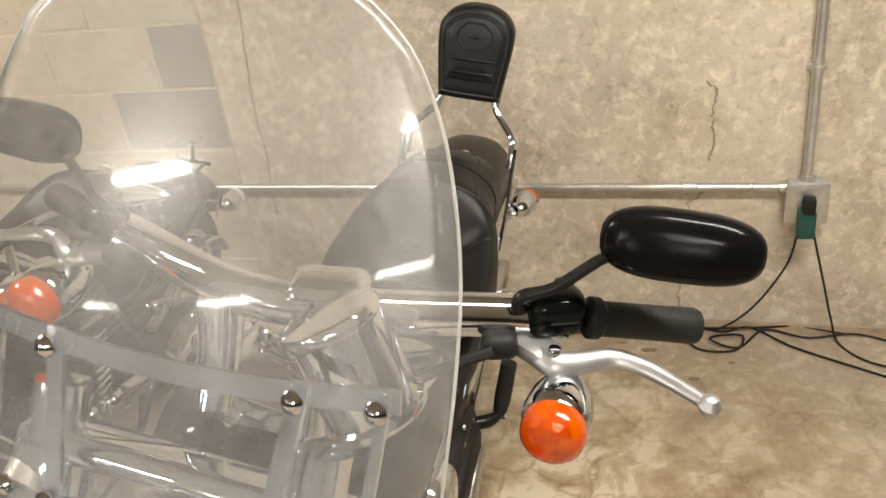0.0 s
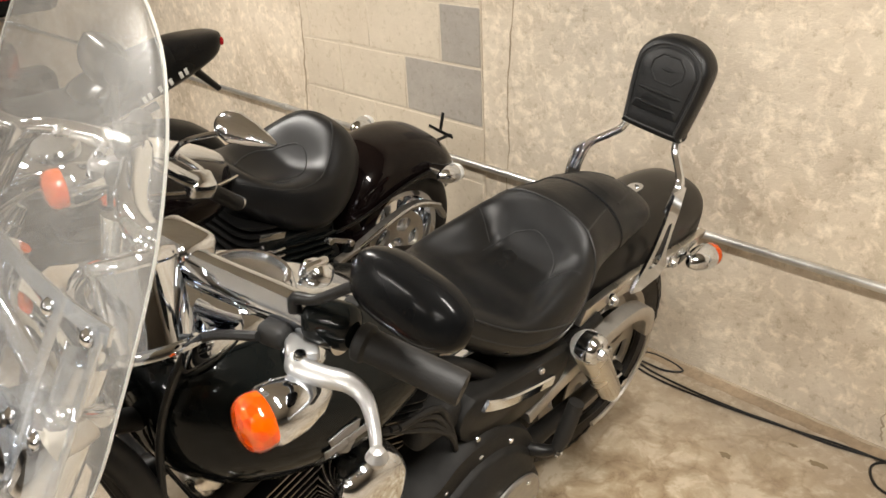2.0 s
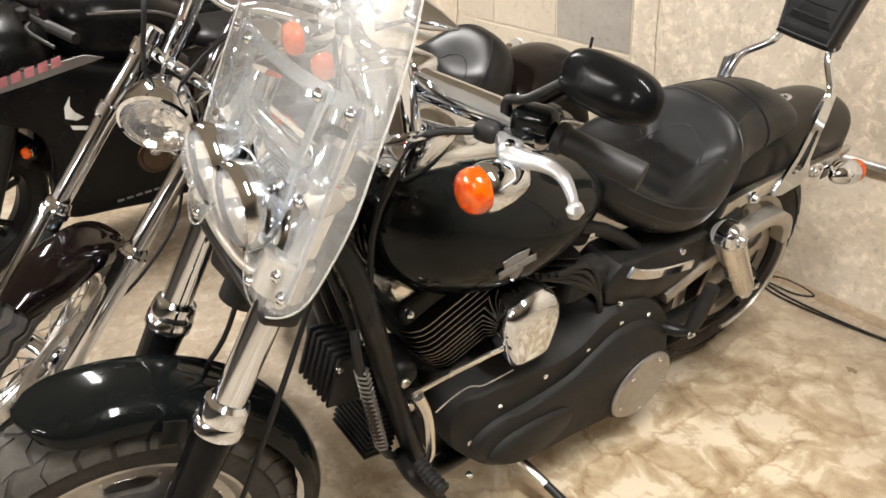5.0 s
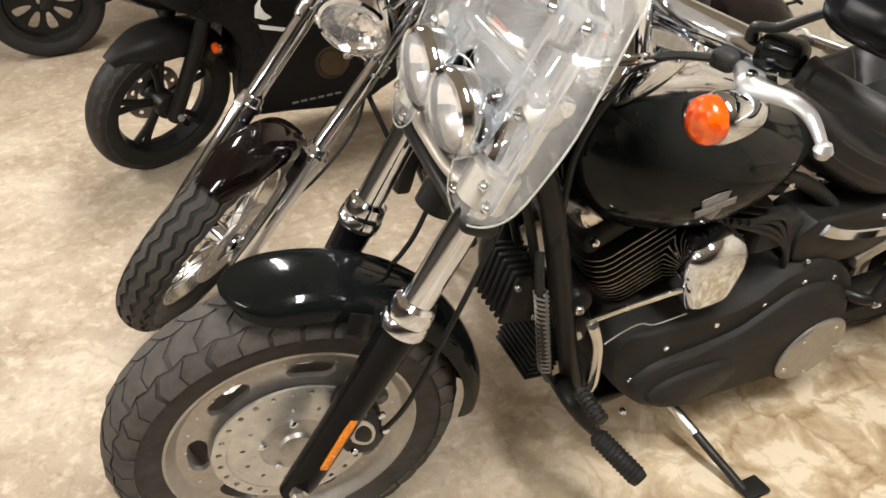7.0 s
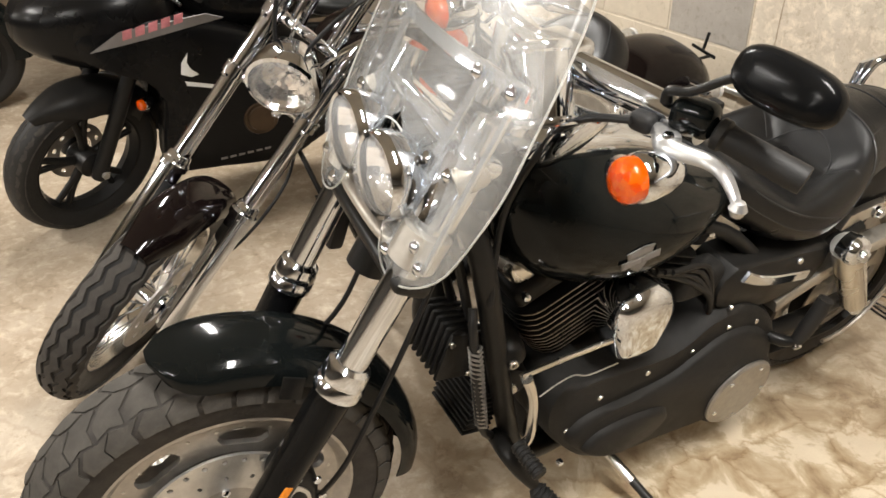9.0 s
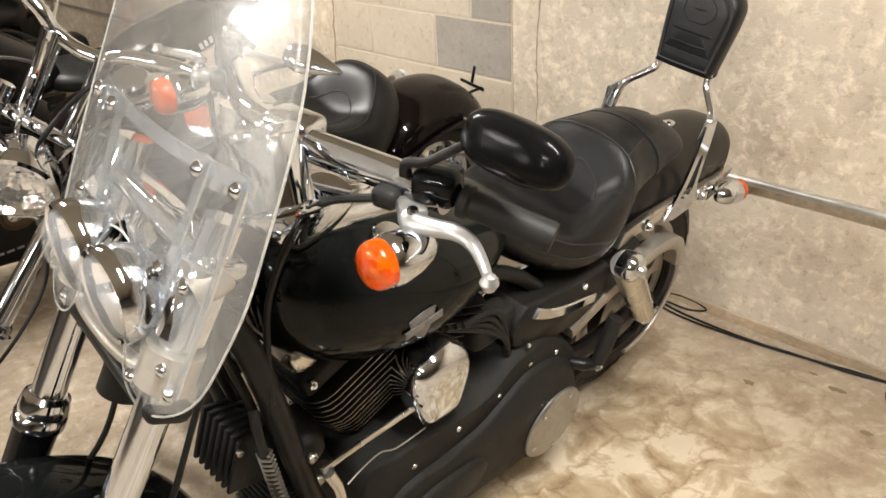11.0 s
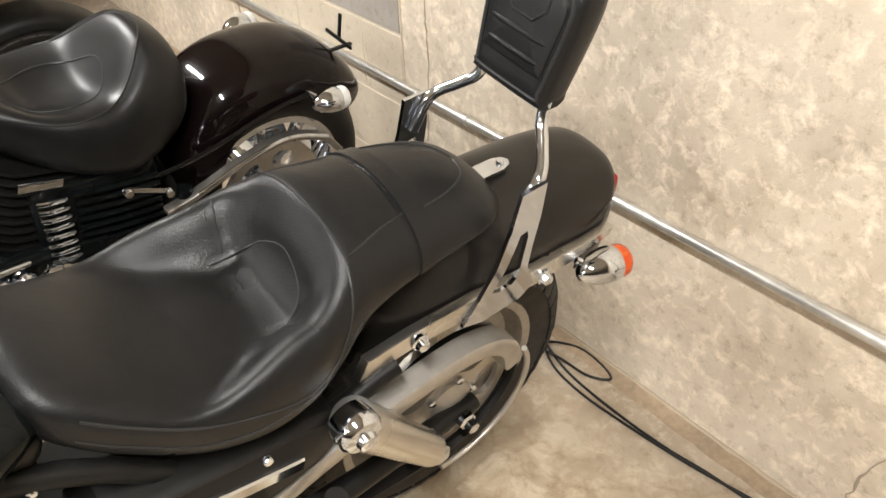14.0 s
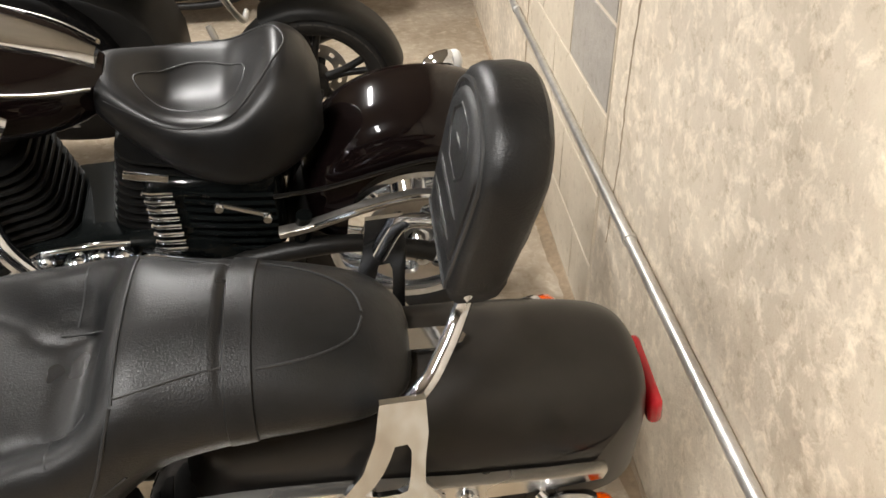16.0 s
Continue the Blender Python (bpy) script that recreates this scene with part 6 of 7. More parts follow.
# ---------------------------------------------------------------- the cherry-black chopper beside it
def spoked_wheel(bike, name, at, r, half, rim_r, spokes, m, label, tyre=TYRE, count=40, rows=None):
    wheel = part(name, moved(lathe([(rim_r - 0.010, -half * 0.62), (rim_r + 0.012, -half * 0.68), (rim_r + 0.012, -half * 0.60), (rim_r - 0.012, -half * 0.30), (rim_r - 0.012, half * 0.30), (rim_r + 0.012, half * 0.60), (rim_r + 0.012, half * 0.68), (rim_r - 0.010, half * 0.62), (rim_r - 0.022, 0)], at, (1, 0, 0), 52, close=True), m), CHROME_DULL, bike, label)
    part("tyre", moved(lathe(tyre_profile(r, half, rim_r), at, (1, 0, 0), 64, close=True), m), tyre, wheel)
    part("tread", moved(wavy_ribs(r, half, rows, count, 0.075, 0.0055, at), m), TYRE, wheel)
    part("hub", moved(lathe([(0.012, -0.075), (0.03, -0.07), (0.034, -0.05), (0.026, -0.03), (0.026, 0.03), (0.034, 0.05), (0.03, 0.07), (0.012, 0.075)], at, (1, 0, 0), 24), m), CHROME, wheel)
    for k in range(spokes):
        a = math.tau * k / spokes
        s = 1 if k % 2 else -1
        b = a + (0.42 if (k // 2) % 2 else -0.42)
        p0 = Vector(at) + Vector((0.045 * s, 0.030 * math.sin(b), 0.030 * math.cos(b)))
        p1 = Vector(at) + Vector((0.006 * s, (rim_r - 0.016) * math.sin(a), (rim_r - 0.016) * math.cos(a)))
        part("spoke", moved(tube([p0, p1], 0.0022, 1, 6), m), CHROME, wheel)
    return wheel


def chopper():
    bike = thing("motorcycle", "dark cherry chopper motorcycle with chrome fork and solo seat", "motorcycle", pose(-1.285, 0.05, 0, 0, 14, 6.5), "parked motorcycles")
    rake = 37
    d = Vector((0, math.sin(radians(rake)), math.cos(radians(rake))))
    S = steering((0, 0.50, 0.86), rake, 40)
    ax_f, ax_r = Vector((0, 0.10, 0.328)), Vector((0, 1.835, 0.325))
    wheel = spoked_wheel(bike, "front_wheel", ax_f, 0.325, 0.050, 0.235, 28, S, "narrow chrome-spoked front wheel", RUBBER, 34, [(-0.95, -0.68), (-0.52, -0.27), (-0.12, 0.12), (0.27, 0.52), (0.68, 0.95)])
    part("brake_disc", moved(rim_disc(0.135, 0.065, 0.062, 0.005, 9, 0.12, ax_f, 0.4), S), ALLOY, wheel)
    line = [(ax_f.y + 0.350 * math.sin(a), ax_f.z + 0.350 * math.cos(a)) for a in [radians(-16 + 3.6 * k) for k in range(24)]]
    part("front_mudguard", moved(arch(line, lambda t: 0.066 * min(1, 0.62 + 1.8 * t, 0.8 + (1 - t)), 0.003, 0.06), S), MAROON, bike, "glossy dark cherry front mudguard")
    for s in (1, -1):
        o = ax_f + Vector((0.105 * s, -0.015, 0))
        leg = part("fork_leg", moved(tube([o - d * 0.03, o, o + d * 0.2, o + d * 0.365], [0.024, 0.030, 0.030, 0.031], 3, 20), S), CHROME, bike, "long chrome fork leg")
        part("fork_collar", moved(lathe([(0.030, 0), (0.036, 0.004), (0.036, 0.020), (0.031, 0.026), (0.030, 0.040), (0.026, 0.045)], o + d * 0.335, d, 24), S), CHROME, leg)
        part("upper_tube", moved(tube([o + d * 0.37, o + d * 0.6, o + d * 0.84], 0.0235, 1, 22), S), CHROME, leg)
        part("tube_cap", moved(lathe([(0.022, 0), (0.022, 0.012), (0.014, 0.016), (0.004, 0.017)], o + d * 0.84, d, 16), S), CHROME, leg)
        for h in (0.630, 0.800):
            part("clamp_ring", moved(lathe([(0.024, -0.016), (0.031, -0.014), (0.031, 0.014), (0.024, 0.016)], o + d * h, d, 20), S), CHROME, leg)
            bolt(S @ (o + d * h + Vector((0.012 * s, -0.03, 0))), (0, -1, 0), 0.007, 0.006, leg, CHROME)
    for h in (0.630, 0.800):
        c = ax_f + d * h + Vector((0, -0.015, 0))
        part("fork_clamp", moved(block((0.192, 0.042, 0.026), c + Vector((0, 0.004, 0)), 0.009, Matrix.Rotation(math.atan2(-d.y, d.z), 4, "X"), seg=3), S), CHROME, bike, "straight chrome fork clamp")
    # headlight
    hc, hf = Vector((0.036, 0.402, 0.948)), Vector((0.34, -0.93, -0.02)).normalized()
    lamp = part("headlight", moved(lathe([(0.078, -0.004), (0.086, 0.0), (0.088, 0.014), (0.082, 0.05), (0.064, 0.095), (0.035, 0.125), (0.006, 0.135), (0.001, 0.1352)], hc, -hf, 36, caps=False), S), CHROME, bike, "round chrome headlight")
    part("reflector_bowl", moved(facets(lathe([(0.079, 0.0), (0.073, 0.012), (0.065, 0.022), (0.055, 0.031), (0.044, 0.038), (0.032, 0.043), (0.019, 0.047), (0.005, 0.049)], hc, -hf, 26, caps=False), hf, 0.0022), S), BOWL, lamp, sharp=1)
    part("headlight_lens", moved(lathe([(0.080, -0.003), (0.074, 0.010), (0.05, 0.021), (0.02, 0.027), (0.001, 0.028)], hc, hf, 30, caps=False), S), FLUTED, lamp)
    part("headlight_mount", moved(tube([hc + Vector((0, 0.04, -0.085)), hc + Vector((0, 0.03, -0.12)), ax_f + d * 0.655], 0.012, 4, 10), S), CHROME, lamp)
    # tall bars
    bar = [(-0.47, 0.86, 1.05), (-0.42, 0.80, 1.10), (-0.34, 0.72, 1.17), (-0.22, 0.68, 1.21), (-0.10, 0.662, 1.18), (-0.055, 0.655, 1.15), (0, 0.652, 1.14), (0.055, 0.655, 1.15), (0.10, 0.662, 1.18), (0.22, 0.68, 1.21), (0.34, 0.72, 1.17), (0.42, 0.80, 1.10), (0.47, 0.86, 1.05)]
    part("handlebar", moved(tube(bar, 0.016, 6, 18), S), CHROME, bike, "tall chrome handlebar swept back to the rider")
    SR = S @ Matrix.Scale(-1, 4, (1, 0, 0)) @ S.inverted()
    for s in (1, -1):
        hold = Matrix() if s > 0 else SR
        part("riser", moved(tube([ax_f + d * 0.80 + Vector((0.052 * s, 0.0, 0.0)), (0.054 * s, 0.625, 1.06), (0.057 * s, 0.657, 1.155)], [0.021, 0.020, 0.025], 2, 18), S), CHROME, bike)
        part("grip", moved(lathe([(0.017, 0), (0.021, 0.004), (0.018, 0.012), (0.0185, 0.12), (0.012, 0.126)], Vector((0.40 * s, 0.775, 1.12)), (0.55 * s, 0.62, -0.55), 20), S), RUBBER, bike)
        part("control_housing", moved(block((0.06, 0.055, 0.05), (0.385 * s, 0.762, 1.135), 0.014, Matrix.Rotation(radians(45 * s), 4, "Z"), seg=3), S), CHROME, bike)
        lever = part("lever", moved(tube([(0.185, 0.955, 1.02), (0.214, 0.988, 0.99), (0.235, 1.005, 0.955), (0.257, 1.022, 0.92)], [0.009, 0.009, 0.0065, 0.006], 5, 12), hold), CHROME, bike, "chrome hand lever with ball end")
        part("lever_ball", moved(lathe([(0.001, -0.011), (0.008, -0.008), (0.011, 0), (0.008, 0.008), (0.001, 0.011)], (0.257, 1.022, 0.92), (0, 0, 1), 14), hold), CHROME, lever)
        mir = part("mirror", moved(tube([(0.20, 0.93, 1.04), (0.26, 0.92, 1.10), (0.34, 0.93, 1.15), (0.40, 0.935, 1.18)], 0.006, 5, 8), hold), CHROME, bike, "chrome teardrop mirror")
        part("mirror_shell", moved(tube([(0.362, 0.929, 1.192), (0.375, 0.932, 1.191), (0.405, 0.938, 1.190), (0.445, 0.947, 1.190), (0.50, 0.958, 1.190)], [0.010, 0.026, 0.033, 0.024, 0.003], 6, 18, flat=0.6), hold), CHROME, mir)
        turn_signal(bike, (0.40, 0.695, 1.127), (-0.05, 0.06, 0.03), (0.35, -0.9, 0), hold, 0.85)
    for k in range(4):
        part("control_cable", moved(tube([(0.30 - 0.2 * k, 0.74, 1.15), (0.16 - 0.10 * k, 0.60 - 0.01 * k, 1.12), (0.07 - 0.05 * k, 0.52, 0.98), (0.05 - 0.03 * k, 0.55, 0.84)], 0.006, 6, 8), S), CABLE if k % 2 else CHROME, bike)
    part("brake_line", moved(tube([(0.095, 0.16, 0.46), (0.13, 0.30, 0.50), (0.12, 0.48, 0.58), (0.06, 0.55, 0.72)], 0.0045, 6, 8), S), CABLE, bike)
    # tank and dash
    rows = dense([(0.60, 0.82, 0.93, 0.05), (0.63, 0.80, 0.965, 0.11), (0.72, 0.775, 0.99, 0.155), (0.84, 0.755, 0.985, 0.17), (0.96, 0.74, 0.955, 0.165), (1.06, 0.735, 0.92, 0.145), (1.14, 0.745, 0.885, 0.11), (1.20, 0.76, 0.85, 0.05)], 5)
    tank = part("fuel_tank", loft(rows, 40, 2.5), MAROON, bike, "dark cherry fuel tank with chrome console")
    part("tank_console", loft(dense([(0.66, 0.96, 0.99, 0.03), (0.72, 0.97, 1.01, 0.06), (0.86, 0.96, 1.005, 0.066), (1.0, 0.92, 0.962, 0.056), (1.12, 0.87, 0.912, 0.042), (1.19, 0.83, 0.872, 0.03)], 4), 28, 3.0), CHROME, tank)
    part("speedometer", lathe([(0.052, -0.01), (0.055, 0.02), (0.048, 0.026), (0.001, 0.026)], (0, 0.78, 1.005), (0, -0.2, 1), 32), CHROME, tank)
    for s in (1, -1):
        part("tank_trim", tube([(0.150 * s, 0.90, 0.925), (0.150 * s, 1.0, 0.895), (0.128 * s, 1.10, 0.868), (0.085 * s, 1.18, 0.842)], 0.012, 5, 8, flat=0.4), CHROME_DULL, tank)
    # solo seat
    seat_rows = [(1.165, 0.76, 0.838, 0.06), (1.19, 0.73, 0.845, 0.085), (1.26, 0.66, 0.845, 0.13), (1.34, 0.61, 0.836, 0.168), (1.43, 0.575, 0.842, 0.180), (1.50, 0.575, 0.866, 0.168), (1.555, 0.595, 0.874, 0.145), (1.60, 0.63, 0.845, 0.115), (1.625, 0.66, 0.79, 0.07)]
    ease = lambda t: (lambda q: q * q * (3 - 2 * q))(min(1, max(0, t)))
    dip = lambda y: 0.085 * ease((y - 1.19) / 0.12) * ease((1.545 - y) / 0.13)
    seat = part("seat", loft(dense(seat_rows, 8), 52, 2.5, dip), LEATHER_SMOOTH, bike, "wide black leather solo seat with raised back")

    fine = dense(seat_rows, 8)

    def seat_top(g, y):
        p, q = next(((p, q) for p, q in zip(fine, fine[1:]) if p[0] <= y <= q[0]), (fine[-2], fine[-1]))
        t = (y - p[0]) / max(q[0] - p[0], 1e-6)
        z0, z1, hw = [u + (v - u) * t for u, v in zip(p[1:4], q[1:4])]
        x, g = g * hw, abs(g)
        rise = (1 - g ** 2.5) ** 0.5
        m = (z0 + z1) / 2
        return Vector((x, y, m + (z1 - m) * rise ** 0.8 - dip(y) * (1 - g * g) ** 1.2 * rise))
    inner = [(0.50 * math.cos(math.tau * k / 36), 1.360 + 0.112 * math.sin(math.tau * k / 36)) for k in range(37)]
    outer = [(0.93 * math.cos(math.pi * k / 24), 1.200 + 0.360 * math.sin(math.pi * k / 24) ** 0.7) for k in range(25)]
    for loop in (inner, outer):
        part("seat_piping", tube([seat_top(g, y) for g, y in loop], 0.0022, 2, 6), THREAD, seat)
    # rear mudguard and lamps
    line = [(1.56, 0.42), (1.565, 0.52), (1.60, 0.62), (1.67, 0.695), (1.76, 0.735), (1.87, 0.742), (1.97, 0.72), (2.06, 0.665), (2.12, 0.60), (2.15, 0.55)]
    line = [(q.y, q.z) for q in spline([(0, y, z) for y, z in line], 4)]
    rear = part("rear_mudguard", arch(line, lambda t: 0.140 * min(1, 1.0 - 0.25 * max(0, t - 0.75) / 0.25), 0.003, lambda t: 0.125 * min(1, 0.75 + 0.6 * t, 1.5 - 0.7 * t), seg=24), MAROON, bike, "broad glossy dark cherry rear mudguard")
    for s in (1, -1):
        part("mudguard_strut", tube([(0.145 * s, 1.50, 0.57), (0.148 * s, 1.62, 0.585), (0.147 * s, 1.80, 0.63), (0.14 * s, 1.92, 0.635)], 0.013, 5, 10, flat=0.4), SATIN, bike)
        turn_signal(bike, (0.205 * s, 1.960, 0.645), (-0.06 * s, -0.02, 0.0), (0.1 * s, 1, 0), size=0.85, lens=WHITE)
    plate_frame = part("licence_bracket", block((0.11, 0.006, 0.012), (0.02, 2.10, 0.672), 0.003), SATIN, rear, "bare black licence plate bracket")
    part("bracket_arm", block((0.012, 0.006, 0.075), (0.01, 2.11, 0.70), 0.003), SATIN, plate_frame)
    part("bracket_arm", block((0.012, 0.08, 0.006), (0.05, 2.08, 0.668), 0.002), SATIN, plate_frame)
    # rear wheel
    rw = part("rear_wheel", lathe([(0.205, -0.085), (0.225, -0.088), (0.227, -0.08), (0.206, -0.066), (0.19, 0), (0.206, 0.066), (0.227, 0.08), (0.225, 0.088), (0.205, 0.085), (0.180, 0.03), (0.176, 0), (0.180, -0.03)], ax_r, (1, 0, 0), 48, close=True), CHROME, bike, "chrome cast rear wheel")
    part("tyre", lathe(tyre_profile(0.327, 0.102, 0.215), ax_r, (1, 0, 0), 60, close=True), RUBBER, rw)
    for k in range(8):
        a = math.tau * k / 8
        u = Vector((0, math.sin(a), math.cos(a)))
        part("spoke", tube([ax_r + u * 0.04 + Vector((0.03, 0, 0)), ax_r + u * 0.12 + Vector((0.042, 0, 0)), ax_r + u * 0.195 + Vector((0.02, 0, 0))], [0.022, 0.016, 0.020], 3, 10, flat=0.55), CHROME, rw)
    part("hub", lathe([(0.02, -0.11), (0.05, -0.1), (0.055, 0.06), (0.03, 0.10), (0.018, 0.12)], ax_r, (1, 0, 0), 24), CHROME, rw)
    part("pulley", rim_disc(0.150, 0.05, 0.095, 0.014, 6, 0.26, ax_r, 0.7), SILVER, rw)
    for s in (1, -1):
        part("swingarm", tube([(0.15 * s, 1.30, 0.36), (0.15 * s, 1.55, 0.40), (0.15 * s, 1.70, 0.395), (0.146 * s, 1.86, 0.335)], [0.026, 0.024, 0.022, 0.026], 5, 14), SATIN, bike)
        part("axle_nut", lathe([(0.018, 0), (0.018, 0.014), (0.01, 0.02), (0.003, 0.021)], ax_r + Vector((0.15 * s, 0, 0)), (s, 0, 0), 8), CHROME, bike)
    part("belt_guard", band([(1.50, 0.462), (1.58, 0.478), (1.72, 0.523), (1.84, 0.538), (1.95, 0.497), (2.01, 0.43)], 0.018, 0.14, 0.165), BRUSHED, bike, "slim brushed belt guard with bright edge")
    part("guard_edge", tube([(0.168, 1.58, 0.488), (0.168, 1.72, 0.533), (0.168, 1.84, 0.548), (0.168, 1.96, 0.503)], 0.005, 5, 8), CHROME, bike)
    # engine with finned cylinders
    part("crankcase", plate([(0.78, 0.25), (0.86, 0.17), (1.10, 0.15), (1.36, 0.19), (1.44, 0.34), (1.36, 0.46), (1.05, 0.48), (0.84, 0.42)], -0.13, 0.15, 0.03, 3), BLACK, bike, "black and chrome engine case")
    part("primary_cover", plate([(0.85, 0.34), (0.92, 0.26), (1.10, 0.22), (1.30, 0.24), (1.37, 0.33), (1.30, 0.42), (1.10, 0.43), (0.92, 0.42)], 0.14, 0.19, 0.03, 3), CHROME, bike)
    for y, lean in ((0.98, -14), (1.22, 14)):
        turn = Matrix.Translation((0, y, 0.42)) @ Matrix.Rotation(radians(-lean), 4, "X")
        cyl = part("cylinder", moved(lathe([(0.075, 0), (0.075, 0.30)], (0, 0, 0), (0, 0, 1), 20), turn), FIN, bike, "black finned engine cylinder")
        for k in range(10):
            o = rounded_rect(0.098, 0.115, 0.05)
            h = 0.03 + 0.024 * k
            bm = bmesh.new()
            skin(bm, [[Vector((x, yy, h)) for yy, x in o], [Vector((x, yy, h + 0.008)) for yy, x in o]])
            part("fin", moved(bm, turn), FIN, cyl)
    oil = part("oil_tank", block((0.27, 0.30, 0.25), (0, 1.37, 0.50), 0.04, seg=3), BLACK, bike, "glossy black oil tank with ribbed chrome corner")
    for k in range(9):
        part("chrome_rib", tube([(0.150, 1.232, 0.62 - 0.024 * k), (0.155, 1.25, 0.618 - 0.024 * k), (0.150, 1.292, 0.61 - 0.024 * k)], 0.0055, 3, 8), CHROME, oil)
        part("black_rib", tube([(0.138, 1.31, 0.60 - 0.024 * k), (0.142, 1.40, 0.585 - 0.024 * k), (0.138, 1.50, 0.57 - 0.024 * k)], 0.006, 3, 8), BLACK, oil)
    part("chrome_plate", block((0.006, 0.09, 0.022), (0.150, 1.25, 0.665), 0.003, Matrix.Rotation(radians(-14), 4, "X")), CHROME, oil)
    can = part("starter_motor", tube([(0.198, 1.200, 0.474), (0.204, 1.218, 0.470), (0.219, 1.347, 0.446), (0.221, 1.362, 0.443)], [0.022, 0.030, 0.030, 0.022], 3, 20), CHROME, bike, "chrome starter motor with two clamp bands")
    for q in (Vector((0.206, 1.235, 0.467)), Vector((0.217, 1.325, 0.450))):
        part("clamp_band", lathe([(0.030, -0.008), (0.0335, -0.007), (0.0335, 0.007), (0.030, 0.008)], q, (0.115, 0.98, -0.18), 24), CHROME, can)
        bolt(q + Vector((0.018, 0, 0.030)), (0.3, 0, 0.95), 0.007, 0.008, can, CHROME)
    for k, (y, z, r) in enumerate(((1.16, 0.455, 0.026), (1.11, 0.470, 0.022), (1.06, 0.445, 0.030), (1.00, 0.47, 0.020))):
        part("engine_cap", lathe([(r, 0), (r * 1.1, 0.01), (r * 0.9, 0.026), (r * 0.4, 0.036), (0.002, 0.038)], (0.165, y, z), (0.9, 0.1 * (k % 2), 0.4), 18), CHROME, bike)
    part("oil_line", tube([(0.17, 1.18, 0.50), (0.19, 1.10, 0.52), (0.18, 1.0, 0.50), (0.17, 0.92, 0.44)], 0.008, 5, 10), CHROME, bike)
    link = part("seat_link", tube([(0.216, 1.392, 0.630), (0.213, 1.44, 0.605), (0.208, 1.485, 0.579)], 0.013, 2, 10, flat=0.5), CHROME, bike, "chrome link bar under the seat")
    for q in ((0.222, 1.392, 0.630), (0.214, 1.485, 0.579)):
        bolt(q, (1, 0, 0), 0.011, 0.012, link, CHROME)
    for s in (1, -1):
        part("frame_tube", tube([(0.04 * s, 0.62, 0.86), (0.09 * s, 0.72, 0.55), (0.11 * s, 0.80, 0.22), (0.12 * s, 0.92, 0.13), (0.12 * s, 1.40, 0.13), (0.13 * s, 1.52, 0.30), (0.14 * s, 1.56, 0.50)], 0.019, 6, 14), BLACK, bike)
    part("exhaust_pipe", tube([(-0.12, 0.93, 0.60), (-0.18, 0.86, 0.48), (-0.19, 0.95, 0.30), (-0.19, 1.40, 0.24), (-0.19, 2.05, 0.27)], [0.024, 0.024, 0.024, 0.042, 0.042], 6, 16), CHROME, bike, "chrome exhaust pipe")
    part("exhaust_pipe", tube([(0.12, 0.90, 0.62), (0.20, 0.95, 0.52), (0.22, 1.05, 0.42), (0.20, 1.20, 0.36)], 0.022, 6, 16), CHROME, bike)
    part("footpeg", tube([(0.14, 0.78, 0.24), (0.26, 0.76, 0.25)], 0.018, 1, 14), RUBBER, bike)
    part("radiator", block((0.12, 0.05, 0.22), (0, 0.66, 0.42), 0.012, Matrix.Rotation(radians(-12), 4, "X")), SATIN, bike)
    B = bike.matrix_basis.inverted()
    tip = B @ Vector((-0.98, 1.02, 0.012))
    st = part("sidestand", tube([(0.12, 0.95, 0.15), tip], 0.012, 1, 12), SATIN, bike)
    part("stand_foot", block((0.05, 0.06, 0.012), tip, 0.004, Matrix.Rotation(radians(-14), 4, "Y")), SATIN, st)
    return bike


